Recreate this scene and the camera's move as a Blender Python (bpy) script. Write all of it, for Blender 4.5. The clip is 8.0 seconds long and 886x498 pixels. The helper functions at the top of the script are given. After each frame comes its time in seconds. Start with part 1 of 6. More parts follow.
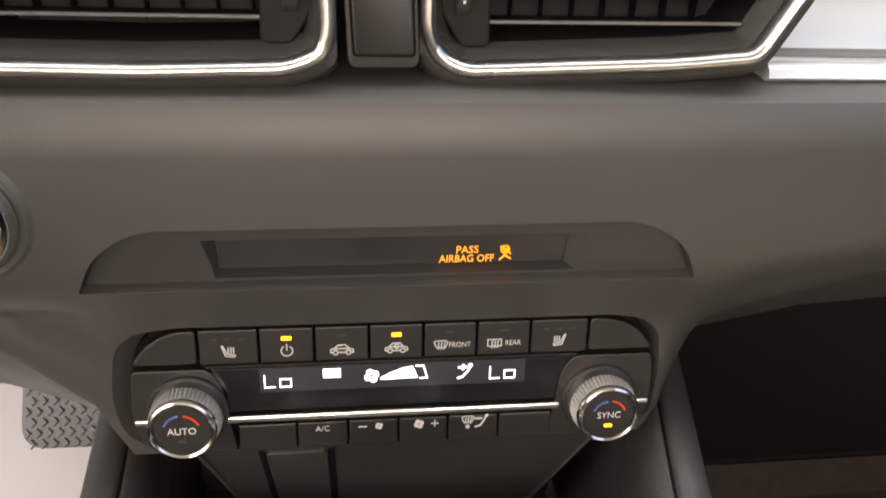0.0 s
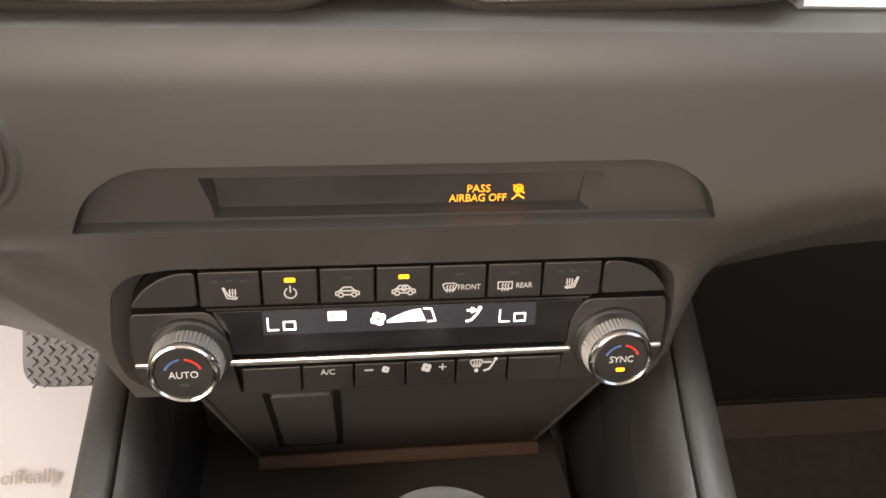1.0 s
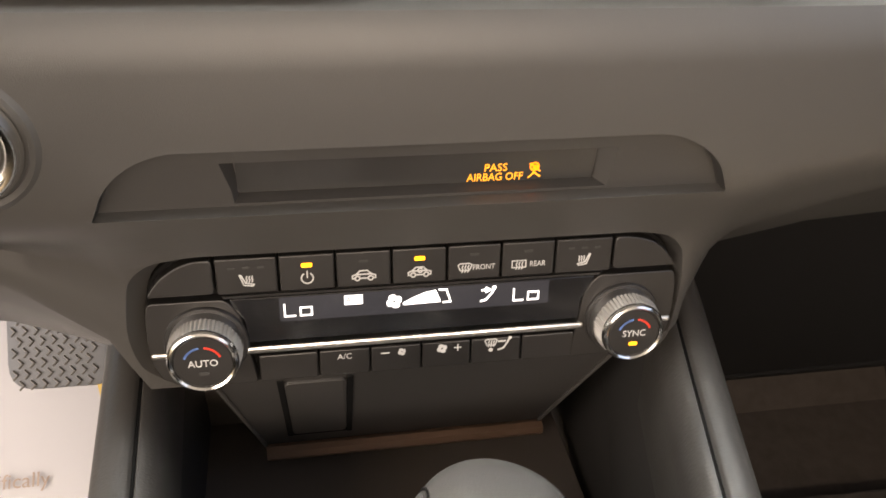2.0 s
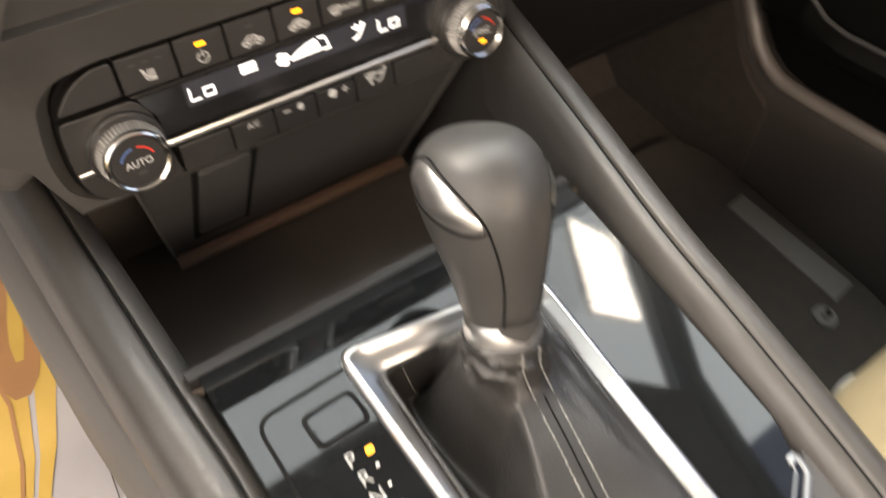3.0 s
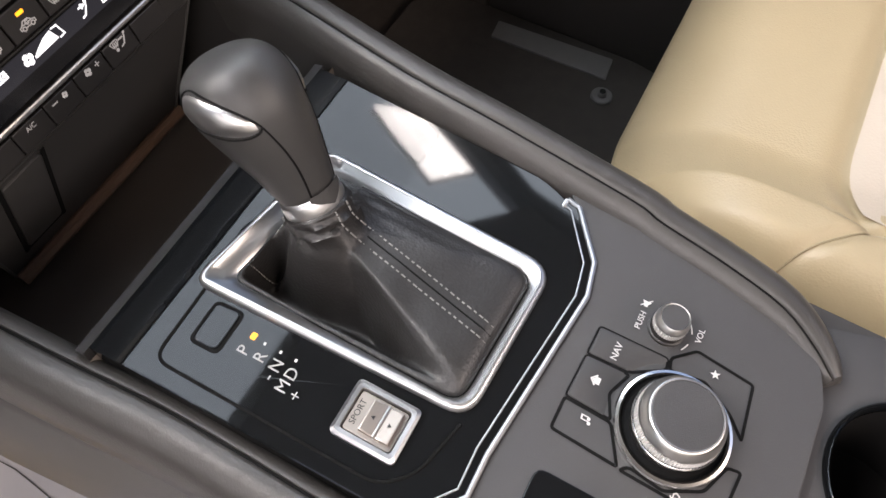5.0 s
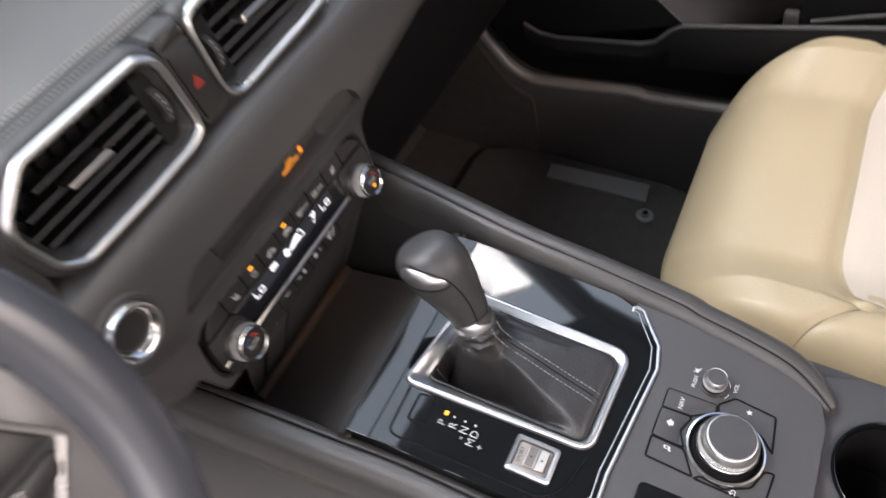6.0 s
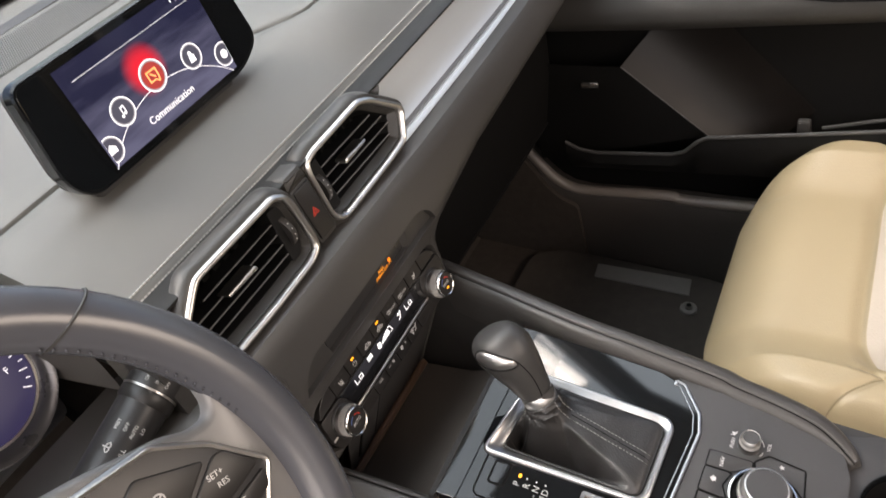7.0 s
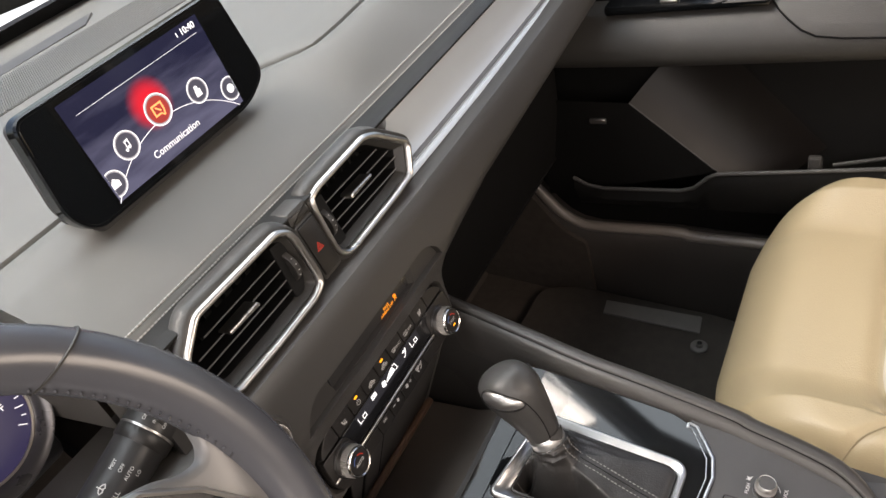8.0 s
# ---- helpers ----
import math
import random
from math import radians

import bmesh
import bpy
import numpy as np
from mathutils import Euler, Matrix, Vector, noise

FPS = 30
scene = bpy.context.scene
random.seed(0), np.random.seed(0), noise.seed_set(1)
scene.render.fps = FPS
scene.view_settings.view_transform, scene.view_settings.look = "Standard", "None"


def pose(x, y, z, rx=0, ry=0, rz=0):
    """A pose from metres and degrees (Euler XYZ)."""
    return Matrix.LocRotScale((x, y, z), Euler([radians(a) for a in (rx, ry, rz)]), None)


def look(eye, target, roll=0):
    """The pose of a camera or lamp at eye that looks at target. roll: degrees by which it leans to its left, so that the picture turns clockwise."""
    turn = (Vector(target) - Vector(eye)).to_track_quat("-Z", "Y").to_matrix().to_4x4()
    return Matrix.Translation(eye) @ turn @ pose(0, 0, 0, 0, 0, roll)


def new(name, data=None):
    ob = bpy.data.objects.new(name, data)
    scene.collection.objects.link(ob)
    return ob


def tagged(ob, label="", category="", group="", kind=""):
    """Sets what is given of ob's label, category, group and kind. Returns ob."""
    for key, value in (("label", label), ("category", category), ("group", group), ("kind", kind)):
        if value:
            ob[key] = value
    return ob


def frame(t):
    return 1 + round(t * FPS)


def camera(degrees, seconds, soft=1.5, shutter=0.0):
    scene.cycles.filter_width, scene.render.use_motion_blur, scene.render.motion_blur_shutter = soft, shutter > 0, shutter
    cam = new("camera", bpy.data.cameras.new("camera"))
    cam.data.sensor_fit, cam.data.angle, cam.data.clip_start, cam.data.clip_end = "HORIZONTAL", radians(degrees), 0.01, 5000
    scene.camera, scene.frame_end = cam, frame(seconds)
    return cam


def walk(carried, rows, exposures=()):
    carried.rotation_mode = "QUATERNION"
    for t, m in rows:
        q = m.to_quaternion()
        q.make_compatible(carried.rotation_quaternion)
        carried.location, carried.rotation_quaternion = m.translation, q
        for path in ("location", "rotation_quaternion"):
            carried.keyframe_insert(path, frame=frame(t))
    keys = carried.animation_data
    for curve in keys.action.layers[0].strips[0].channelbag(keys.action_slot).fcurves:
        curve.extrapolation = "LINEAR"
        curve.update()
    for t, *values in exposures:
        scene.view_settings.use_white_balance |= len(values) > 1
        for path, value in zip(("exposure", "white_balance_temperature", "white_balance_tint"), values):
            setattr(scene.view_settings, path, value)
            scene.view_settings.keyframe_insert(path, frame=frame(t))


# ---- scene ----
cam = camera(59.7, 8.0, shutter=0.5)
PATH = [
    (0, (-0.0192, 0.0256, 0.9155), (0.0999, 0.8764, 0.4037), 2.90),
    (0.5, (-0.0179, 0.0335, 0.9096), (0.0965, 0.8572, 0.3544), 3.26),
    (1, (-0.0218, 0.0378, 0.9081), (0.0965, 0.8455, 0.3305), 3.30),
    (2.3, (-0.0666, 0.0325, 0.8998), (0.1406, 0.8151, 0.3129), 3.32),
    (2.4, (-0.0805, 0.0314, 0.8942), (0.1767, 0.7846, 0.2887), 4.30),
    (2.5, (-0.0895, 0.0409, 0.8993), (0.2079, 0.7267, 0.2350), 5.50),
    (2.8, (-0.1266, 0.0260, 0.8940), (0.2639, 0.6128, 0.1846), 4.03),
    (3, (-0.1393, 0.0018, 0.9023), (0.2707, 0.5290, 0.1580), 2.14),
    (3.2, (-0.1528, -0.0142, 0.9097), (0.2824, 0.4666, 0.1485), -0.83),
    (3.5, (-0.1556, -0.0422, 0.9219), (0.3037, 0.3684, 0.1342), -4.11),
    (4, (-0.1674, -0.0564, 0.9377), (0.2975, 0.2807, 0.1190), -5.72),
    (4.2, (-0.1674, -0.0556, 0.9398), (0.2935, 0.2684, 0.1136), -5.94),
    (5.3, (-0.1706, -0.0537, 0.9481), (0.2991, 0.2719, 0.1275), -9.70),
    (5.5, (-0.2022, -0.0600, 0.9957), (0.2879, 0.2877, 0.1963), -11.52),
    (5.7, (-0.2390, -0.0663, 1.0512), (0.2730, 0.3087, 0.2783), -13.49),
    (6, (-0.3016, -0.0864, 1.1282), (0.2422, 0.3347, 0.4023), -16.23),
    (6.3, (-0.3547, -0.1122, 1.1805), (0.2143, 0.3397, 0.4934), -17.76),
    (6.5, (-0.3661, -0.1179, 1.1934), (0.2172, 0.3508, 0.5301), -18.43),
    (7, (-0.3920, -0.1317, 1.2149), (0.2203, 0.3666, 0.6011), -19.50),
    (7.5, (-0.3870, -0.1295, 1.2134), (0.2403, 0.3815, 0.6257), -19.58),
    (8, (-0.3828, -0.1269, 1.2088), (0.2537, 0.3846, 0.6315), -18.96),
]
walk(cam, [(t, look(eye, target, roll)) for t, eye, target, roll in PATH], [(0.0, 1.5, 7300, 15), (0.5, 1.65, 7400, 15), (1.2, 1.8, 7500, 14), (2.6, 1.72, 7700, 14), (3.1, 1.65, 7700, 13), (3.6, 1.28, 7600, 14), (4.2, 1.06, 7500, 15), (5.3, 0.95, 6500, 17), (6.0, 1.0, 6400, 17), (6.6, 0.92, 6900, 16), (8.0, 0.85, 7100, 15)])

# ---- world and light ----
world = bpy.data.worlds.new("world")
scene.world = world
world.use_nodes = True
wn = world.node_tree
sky = wn.nodes.new("ShaderNodeTexSky")
sky.sky_type = "NISHITA"
sky.sun_disc = False
sky.sun_elevation, sky.sun_rotation = radians(48), radians(205)
sky.dust_density = 4.0
wn.links.new(sky.outputs[0], wn.nodes["Background"].inputs[0])
wn.nodes["Background"].inputs[1].default_value = 0.15


def area(name, eye, target, w, h, power, colour=(1, 1, 1)):
    la = bpy.data.lights.new(name, "AREA")
    la.shape, la.size, la.size_y, la.energy, la.color = "RECTANGLE", w, h, power, colour
    ob = new(name, la)
    ob.matrix_world = look(eye, target)
    return ob


sun = new("sun", bpy.data.lights.new("sun", "SUN"))
sun.data.energy, sun.data.angle, sun.data.color = 1.0, radians(20), (1.0, 0.95, 0.88)
sun.matrix_world = look((-1.2, 1.4, 3.4), (0, 0, 0.6))
# bright hall ceiling over the car, and daylight standing in the window openings
area("hall_ceiling_light", (0.3, 1.1, 3.6), (0.3, 1.1, 0.0), 5.0, 3.4, 130.0, (0.83, 0.97, 1.05))
area("driver_door_daylight", (-1.15, -0.20, 1.25), (0.1, 0.1, 0.92), 1.2, 0.7, 6.0, (1.0, 0.92, 0.84))
area("rear_window_daylight", (0.0, -1.24, 1.24), (0.0, 0.3, 0.92), 1.0, 0.32, 5.2, (1.0, 0.87, 0.74))


# ---- materials ----
def mat(name, colour, rough=0.5, metal=0.0, grain=0.0, scale=600.0, vary=0.12, big=9.0, bump=0.0, coat=0.0, spec=0.5, emit=None, power=0.0, stretch=None, deep=0.0004):
    m = bpy.data.materials.new(name)
    m.use_nodes = True
    nt = m.node_tree
    b = nt.nodes["Principled BSDF"]
    b.inputs["Roughness"].default_value, b.inputs["Metallic"].default_value = rough, metal
    b.inputs["Specular IOR Level"].default_value = spec
    b.inputs["Coat Weight"].default_value = coat
    b.inputs["Base Color"].default_value = (*colour, 1)
    if emit:
        b.inputs["Emission Color"].default_value, b.inputs["Emission Strength"].default_value = (*emit, 1), power
    tc = nt.nodes.new("ShaderNodeTexCoord")
    if vary:
        n1 = nt.nodes.new("ShaderNodeTexNoise")
        n1.inputs["Scale"].default_value, n1.inputs["Detail"].default_value = big, 5
        nt.links.new(tc.outputs["Object"], n1.inputs["Vector"])
        mix = nt.nodes.new("ShaderNodeMix")
        mix.data_type = "RGBA"
        mix.inputs["A"].default_value = (*[c * (1 - vary) for c in colour], 1)
        mix.inputs["B"].default_value = (*[min(1, c * (1 + vary)) for c in colour], 1)
        nt.links.new(n1.outputs["Fac"], mix.inputs["Factor"])
        nt.links.new(mix.outputs["Result"], b.inputs["Base Color"])
        mr = nt.nodes.new("ShaderNodeMapRange")
        mr.inputs["To Min"].default_value, mr.inputs["To Max"].default_value = max(0, rough - 0.06), min(1, rough + 0.06)
        nt.links.new(n1.outputs["Fac"], mr.inputs["Value"])
        nt.links.new(mr.outputs["Result"], b.inputs["Roughness"])
    if grain:
        n2 = nt.nodes.new("ShaderNodeTexVoronoi") if bump >= 0.5 else nt.nodes.new("ShaderNodeTexNoise")
        n2.inputs["Scale"].default_value = scale
        if stretch:
            mp = nt.nodes.new("ShaderNodeMapping")
            mp.inputs["Scale"].default_value = stretch
            nt.links.new(tc.outputs["Object"], mp.inputs["Vector"])
            nt.links.new(mp.outputs["Vector"], n2.inputs["Vector"])
        else:
            nt.links.new(tc.outputs["Object"], n2.inputs["Vector"])
        bp = nt.nodes.new("ShaderNodeBump")
        bp.inputs["Strength"].default_value, bp.inputs["Distance"].default_value = grain, deep
        nt.links.new(n2.outputs[0], bp.inputs["Height"])
        nt.links.new(bp.outputs["Normal"], b.inputs["Normal"])
    return m


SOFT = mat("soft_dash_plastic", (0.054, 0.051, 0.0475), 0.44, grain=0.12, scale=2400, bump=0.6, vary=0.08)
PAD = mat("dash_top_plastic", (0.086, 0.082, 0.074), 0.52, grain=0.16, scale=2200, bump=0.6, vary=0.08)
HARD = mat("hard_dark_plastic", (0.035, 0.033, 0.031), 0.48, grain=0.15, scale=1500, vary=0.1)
SATINBLACK = mat("satin_black", (0.022, 0.021, 0.021), 0.40, vary=0.12, big=30)
BUTTON = mat("button_black", (0.016, 0.0145, 0.0135), 0.42, grain=0.05, scale=2000, vary=0.1, big=40)
GLOSS = mat("piano_black", (0.004, 0.0045, 0.005), 0.045, vary=0.0, coat=0.0, spec=0.45)
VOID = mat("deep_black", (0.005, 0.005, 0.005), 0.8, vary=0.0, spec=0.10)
CHROME = mat("satin_chrome", (0.66, 0.64, 0.61), 0.30, metal=1.0, vary=0.06, big=25)
BRIGHT = mat("bright_chrome", (0.78, 0.77, 0.75), 0.17, metal=1.0, vary=0.04, big=25)
BEZEL = mat("worn_chrome", (0.56, 0.555, 0.55), 0.33, metal=1.0, vary=0.05, big=20)
KNURL = mat("satin_knurled_metal", (0.70, 0.68, 0.65), 0.32, metal=0.6, vary=0.05, big=60)
STRIP = mat("dull_metal_strip", (0.40, 0.40, 0.405), 0.36, metal=1.0, vary=0.06, big=20)
SATINPLATE = mat("satin_switch_plate", (0.36, 0.32, 0.285), 0.42, metal=1.0, vary=0.06, big=60)
SILVER = mat("brushed_silver_trim", (0.62, 0.66, 0.68), 0.38, metal=0.30, grain=0.05, scale=1400, vary=0.04, big=14)
LEATHER = mat("black_leather", (0.034, 0.032, 0.030), 0.42, grain=0.28, scale=900, bump=0.7, vary=0.14, big=35)
RAIL = mat("wrinkled_rail_leather", (0.040, 0.037, 0.034), 0.40, grain=0.40, scale=1.0, vary=0.10, big=40, stretch=(420, 900, 420), deep=0.0004)
TRAY = mat("tray_liner", (0.125, 0.105, 0.090), 0.6, grain=0.15, scale=900, vary=0.1, big=20)
# also colours the cup holder's inside, where it stands for shade
GLOVE = mat("glove_box_and_shade_black", (0.0045, 0.0042, 0.0040), 0.8, grain=0.2, scale=900, vary=0.15, big=20, spec=0.12)
ARMREST = mat("armrest_vinyl", (0.0254, 0.0238, 0.0213), 0.5, grain=0.3, scale=800, bump=0.7, vary=0.08, big=12)
DIAL = mat("violet_lit_dial", (0.02, 0.02, 0.03), 0.3, vary=0.0, emit=(0.10, 0.085, 0.30), power=0.13)
DIALRING = mat("satin_dial_ring", (0.10, 0.10, 0.105), 0.28, metal=0.6, vary=0.06, big=30)
HARDDARK = mat("dark_sill_plastic", (0.040, 0.034, 0.030), 0.55, grain=0.2, scale=900, vary=0.15, big=20)
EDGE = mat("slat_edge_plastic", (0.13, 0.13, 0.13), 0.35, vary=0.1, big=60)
AIRGLASS = mat("smoked_display_cover", (0.028, 0.027, 0.026), 0.22, vary=0.1, big=30)
# the blue in this base colour stands for sky reflected on the rim
RIMLEATHER = mat("sky_tinted_wheel_leather", (0.066, 0.068, 0.077), 0.23, grain=0.05, scale=1300, bump=0.7, vary=0.06, big=12, spec=0.6)
SPOKE = mat("satin_spoke_plastic", (0.15, 0.147, 0.145), 0.34, vary=0.06, big=25)
GAITER = mat("gaiter_leather", (0.017, 0.016, 0.0155), 0.42, grain=0.35, scale=620, bump=0.7, vary=0.2, big=60)
# sill plastic paled so that the edge carries its highlight in the colour
SILLGLINT = mat("sill_highlight_plastic", (0.165, 0.145, 0.128), 0.30, grain=0.08, scale=900, vary=0.15, big=20)
THREAD = mat("grey_thread", (0.17, 0.165, 0.155), 0.8, vary=0.1, big=200)
PALETHREAD = mat("pale_thread", (0.30, 0.285, 0.265), 0.8, vary=0.1, big=200)
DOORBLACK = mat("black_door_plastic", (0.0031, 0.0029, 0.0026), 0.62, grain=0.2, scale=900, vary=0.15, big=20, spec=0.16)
# lighter, browner copy of the door plastic; the warm light is in its colour
WARMLIT = mat("warm_lit_door_plastic", (0.0052, 0.0038, 0.0030), 0.44, grain=0.15, scale=900, vary=0.1, big=20, spec=0.26)
GRIP = mat("smooth_grip_leather", (0.032, 0.0305, 0.029), 0.47, grain=0.10, scale=1400, bump=0.7, vary=0.1, big=30)
TUBE = mat("lit_tube", (0.9, 0.9, 0.9), 0.5, vary=0.0, emit=(1.0, 0.98, 0.94), power=14.0)
WELT = mat("brown_welt", (0.10, 0.062, 0.035), 0.6, vary=0.15, big=30)
# black leather darkened for the shade on the down-curved dash band
SHADEDLEATHER = mat("shaded_band_leather", (0.014, 0.0135, 0.013), 0.55, grain=0.28, scale=900, bump=0.7, vary=0.14, big=35, spec=0.22)
BEIGE = mat("beige_leather", (0.285, 0.227, 0.138), 0.47, grain=0.35, scale=520, bump=0.7, vary=0.05, big=10)
SEAM = mat("shaded_beige_thread", (0.205, 0.162, 0.097), 0.7, vary=0.1, big=80)
CREAM = mat("pale_seat_insert", (0.36, 0.307, 0.248), 0.55, grain=0.35, scale=420, bump=0.7, vary=0.05, big=14)
CARPET = mat("black_carpet", (0.042, 0.035, 0.030), 0.95, grain=0.9, scale=420, vary=0.35, big=60, spec=0.15)
MAT_RUB = mat("mat_carpet", (0.044, 0.038, 0.033), 0.9, grain=0.9, scale=520, vary=0.3, big=50, spec=0.2)
RUBBER = mat("black_rubber", (0.115, 0.108, 0.100), 0.6, vary=0.15, big=60)
COPPERY = mat("brown_shelf_edge", (0.11, 0.062, 0.038), 0.5, vary=0.2, big=40)
PAPER = mat("white_paper", (0.300, 0.300, 0.315), 0.7, vary=0.05, big=6)
YELLOW = mat("printed_yellow", (0.40, 0.27, 0.055), 0.65, vary=0.25, big=12)
PALEPRINT = mat("pale_brown_print", (0.21, 0.155, 0.125), 0.65, vary=0.1, big=25)
BROWN = mat("printed_brown", (0.26, 0.13, 0.05), 0.65, vary=0.25, big=25)
HEADLINER = mat("grey_headliner", (0.42, 0.43, 0.44), 0.95, grain=0.3, scale=500, vary=0.05)
ICON = mat("white_print", (0.43, 0.42, 0.405), 0.6, vary=0.0, emit=(1, 0.97, 0.92), power=0.06)
PRINT = mat("grey_print", (0.27, 0.266, 0.258), 0.6, vary=0.0)
LIT = mat("white_display_segment", (0.8, 0.8, 0.8), 0.5, vary=0.0, emit=(0.93, 0.96, 1.0), power=0.66)
AMBER = mat("amber_led", (0.5, 0.2, 0.02), 0.4, vary=0.0, emit=(1.0, 0.37, 0.012), power=1.15)
AMBERTXT = mat("amber_display_text", (0.8, 0.4, 0.05), 0.5, vary=0.0, emit=(1.0, 0.27, 0.008), power=0.50)
REDPRINT = mat("red_print", (0.45, 0.03, 0.02), 0.5, vary=0.0, emit=(1, 0.08, 0.03), power=0.10)
BLUEPRINT = mat("blue_print", (0.10, 0.18, 0.42), 0.5, vary=0.0)
LCD = mat("display_glass", (0.010, 0.010, 0.011), 0.14, vary=0.0, spec=0.4)
LCDGLOW = mat("lit_display_window", (0.010, 0.010, 0.012), 0.14, vary=0.0, spec=0.4, emit=(0.80, 0.80, 0.95), power=0.015)


def screen_material():
    m = bpy.data.materials.new("lit_screen")
    m.use_nodes = True
    nt = m.node_tree
    b = nt.nodes["Principled BSDF"]
    b.inputs["Base Color"].default_value, b.inputs["Roughness"].default_value = (0.01, 0.01, 0.02, 1), 0.12
    tc, sep = nt.nodes.new("ShaderNodeTexCoord"), nt.nodes.new("ShaderNodeSeparateXYZ")
    nt.links.new(tc.outputs["Object"], sep.inputs[0])
    ramp = nt.nodes.new("ShaderNodeValToRGB")
    ramp.color_ramp.elements[0].color, ramp.color_ramp.elements[1].color = (0.070, 0.072, 0.115, 1), (0.005, 0.006, 0.018, 1)
    mr = nt.nodes.new("ShaderNodeMapRange")
    mr.inputs["From Min"].default_value, mr.inputs["From Max"].default_value = -0.03, 0.035
    wv = nt.nodes.new("ShaderNodeTexNoise")
    wv.inputs["Scale"].default_value, wv.inputs["Detail"].default_value = 26, 3
    mp = nt.nodes.new("ShaderNodeMapping")
    mp.inputs["Rotation"].default_value, mp.inputs["Scale"].default_value = (0, 0, radians(25)), (0.45, 2.6, 1)
    nt.links.new(tc.outputs["Object"], mp.inputs["Vector"])
    nt.links.new(mp.outputs["Vector"], wv.inputs["Vector"])
    ad = nt.nodes.new("ShaderNodeMath")
    ad.operation = "MULTIPLY_ADD"
    ad.inputs[1].default_value = 0.13
    nt.links.new(wv.outputs["Fac"], ad.inputs[0])
    nt.links.new(sep.outputs["Y"], ad.inputs[2])
    sh = nt.nodes.new("ShaderNodeMath")
    sh.operation, sh.inputs[1].default_value = "SUBTRACT", 0.055
    nt.links.new(ad.outputs[0], sh.inputs[0])
    nt.links.new(sh.outputs[0], mr.inputs["Value"])
    nt.links.new(mr.outputs["Result"], ramp.inputs["Fac"])
    # the red halo of the chosen symbol
    vm = nt.nodes.new("ShaderNodeVectorMath")
    vm.operation, vm.inputs[1].default_value = "DISTANCE", (-0.0075, 0.0045, 0.0)
    nt.links.new(tc.outputs["Object"], vm.inputs[0])
    gl = nt.nodes.new("ShaderNodeMapRange")
    gl.interpolation_type = "SMOOTHSTEP"
    gl.inputs["From Min"].default_value, gl.inputs["From Max"].default_value = 0.009, 0.024
    gl.inputs["To Min"].default_value, gl.inputs["To Max"].default_value = 1, 0
    nt.links.new(vm.outputs["Value"], gl.inputs["Value"])
    mx = nt.nodes.new("ShaderNodeMix")
    mx.data_type = "RGBA"
    mx.inputs["B"].default_value = (0.50, 0.006, 0.013, 1)
    nt.links.new(gl.outputs["Result"], mx.inputs["Factor"])
    nt.links.new(ramp.outputs["Color"], mx.inputs["A"])
    nt.links.new(mx.outputs["Result"], b.inputs["Emission Color"])
    b.inputs["Emission Strength"].default_value = 1.0
    return m


SCREEN = screen_material()


# ---- building helpers ----
WHERE = {}


def part(name, bm, material, parent=None, label="", smooth=20, m=None, local=False):
    """One mesh under a thing or part, built in world metres (moved by m), or in its parent's own frame when local is set."""
    if m is not None:
        bm.transform(m)
    bmesh.ops.recalc_face_normals(bm, faces=bm.faces)
    me = bpy.data.meshes.new(name)
    bm.to_mesh(me)
    bm.free()
    if smooth:
        me.polygons.foreach_set("use_smooth", [True] * len(me.polygons))
        me.set_sharp_from_angle(angle=radians(smooth))
    me.materials.append(material)
    ob = new(name, me)
    WHERE[ob] = Matrix.Identity(4)
    if parent is not None:
        ob.parent = parent
        if local:
            WHERE[ob] = WHERE[parent]
        else:
            ob.matrix_parent_inverse = WHERE[parent].inverted()
    if label:
        ob["label"] = label
    return ob


def thing(name, at, label, category, group="", kind=""):
    ob = new(name)
    ob.empty_display_size = 0.02
    ob.matrix_basis = WHERE[ob] = at if isinstance(at, Matrix) else Matrix.Translation(at)
    return tagged(ob, label, category, group, kind)


def frame_of(o, x, y):
    """A local frame: origin, x axis, y axis; z is the outward normal."""
    x, y = Vector(x).normalized(), Vector(y)
    z = x.cross(y).normalized()
    y = z.cross(x)
    m = Matrix.Identity(4)
    for i, v in enumerate((x, y, z, Vector(o))):
        for k in range(3):
            m[k][i] = v[k]
    return m


def rbox(w, d, h, r=0.002, seg=2, c=(0, 0, 0)):
    bm = bmesh.new()
    bmesh.ops.create_cube(bm, size=1)
    bmesh.ops.scale(bm, vec=(w, d, h), verts=bm.verts)
    if r:
        bmesh.ops.bevel(bm, geom=bm.edges[:], offset=min(r, w / 2.1, d / 2.1, h / 2.1), segments=seg, profile=0.5, affect="EDGES")
    bmesh.ops.translate(bm, vec=c, verts=bm.verts)
    return bm


def rounded(pts, r, seg=5):
    """A polygon with rounded corners; r is one radius or one for each corner."""
    out, n = [], len(pts)
    for i in range(n):
        p0, p, p2 = (Vector(pts[k % n]).to_2d() for k in (i - 1, i, i + 1))
        rr = r[i] if isinstance(r, (list, tuple)) else r
        a, b = (p0 - p), (p2 - p)
        rr = min(rr, a.length * 0.49, b.length * 0.49)
        a, b = p + a.normalized() * rr, p + b.normalized() * rr
        for k in range(seg + 1):
            t = k / seg
            out.append(((1 - t) ** 2 * a + 2 * t * (1 - t) * p + t * t * b)[:])
    return out


def rect(x0, y0, x1, y1):
    return [(x0, y0), (x1, y0), (x1, y1), (x0, y1)]


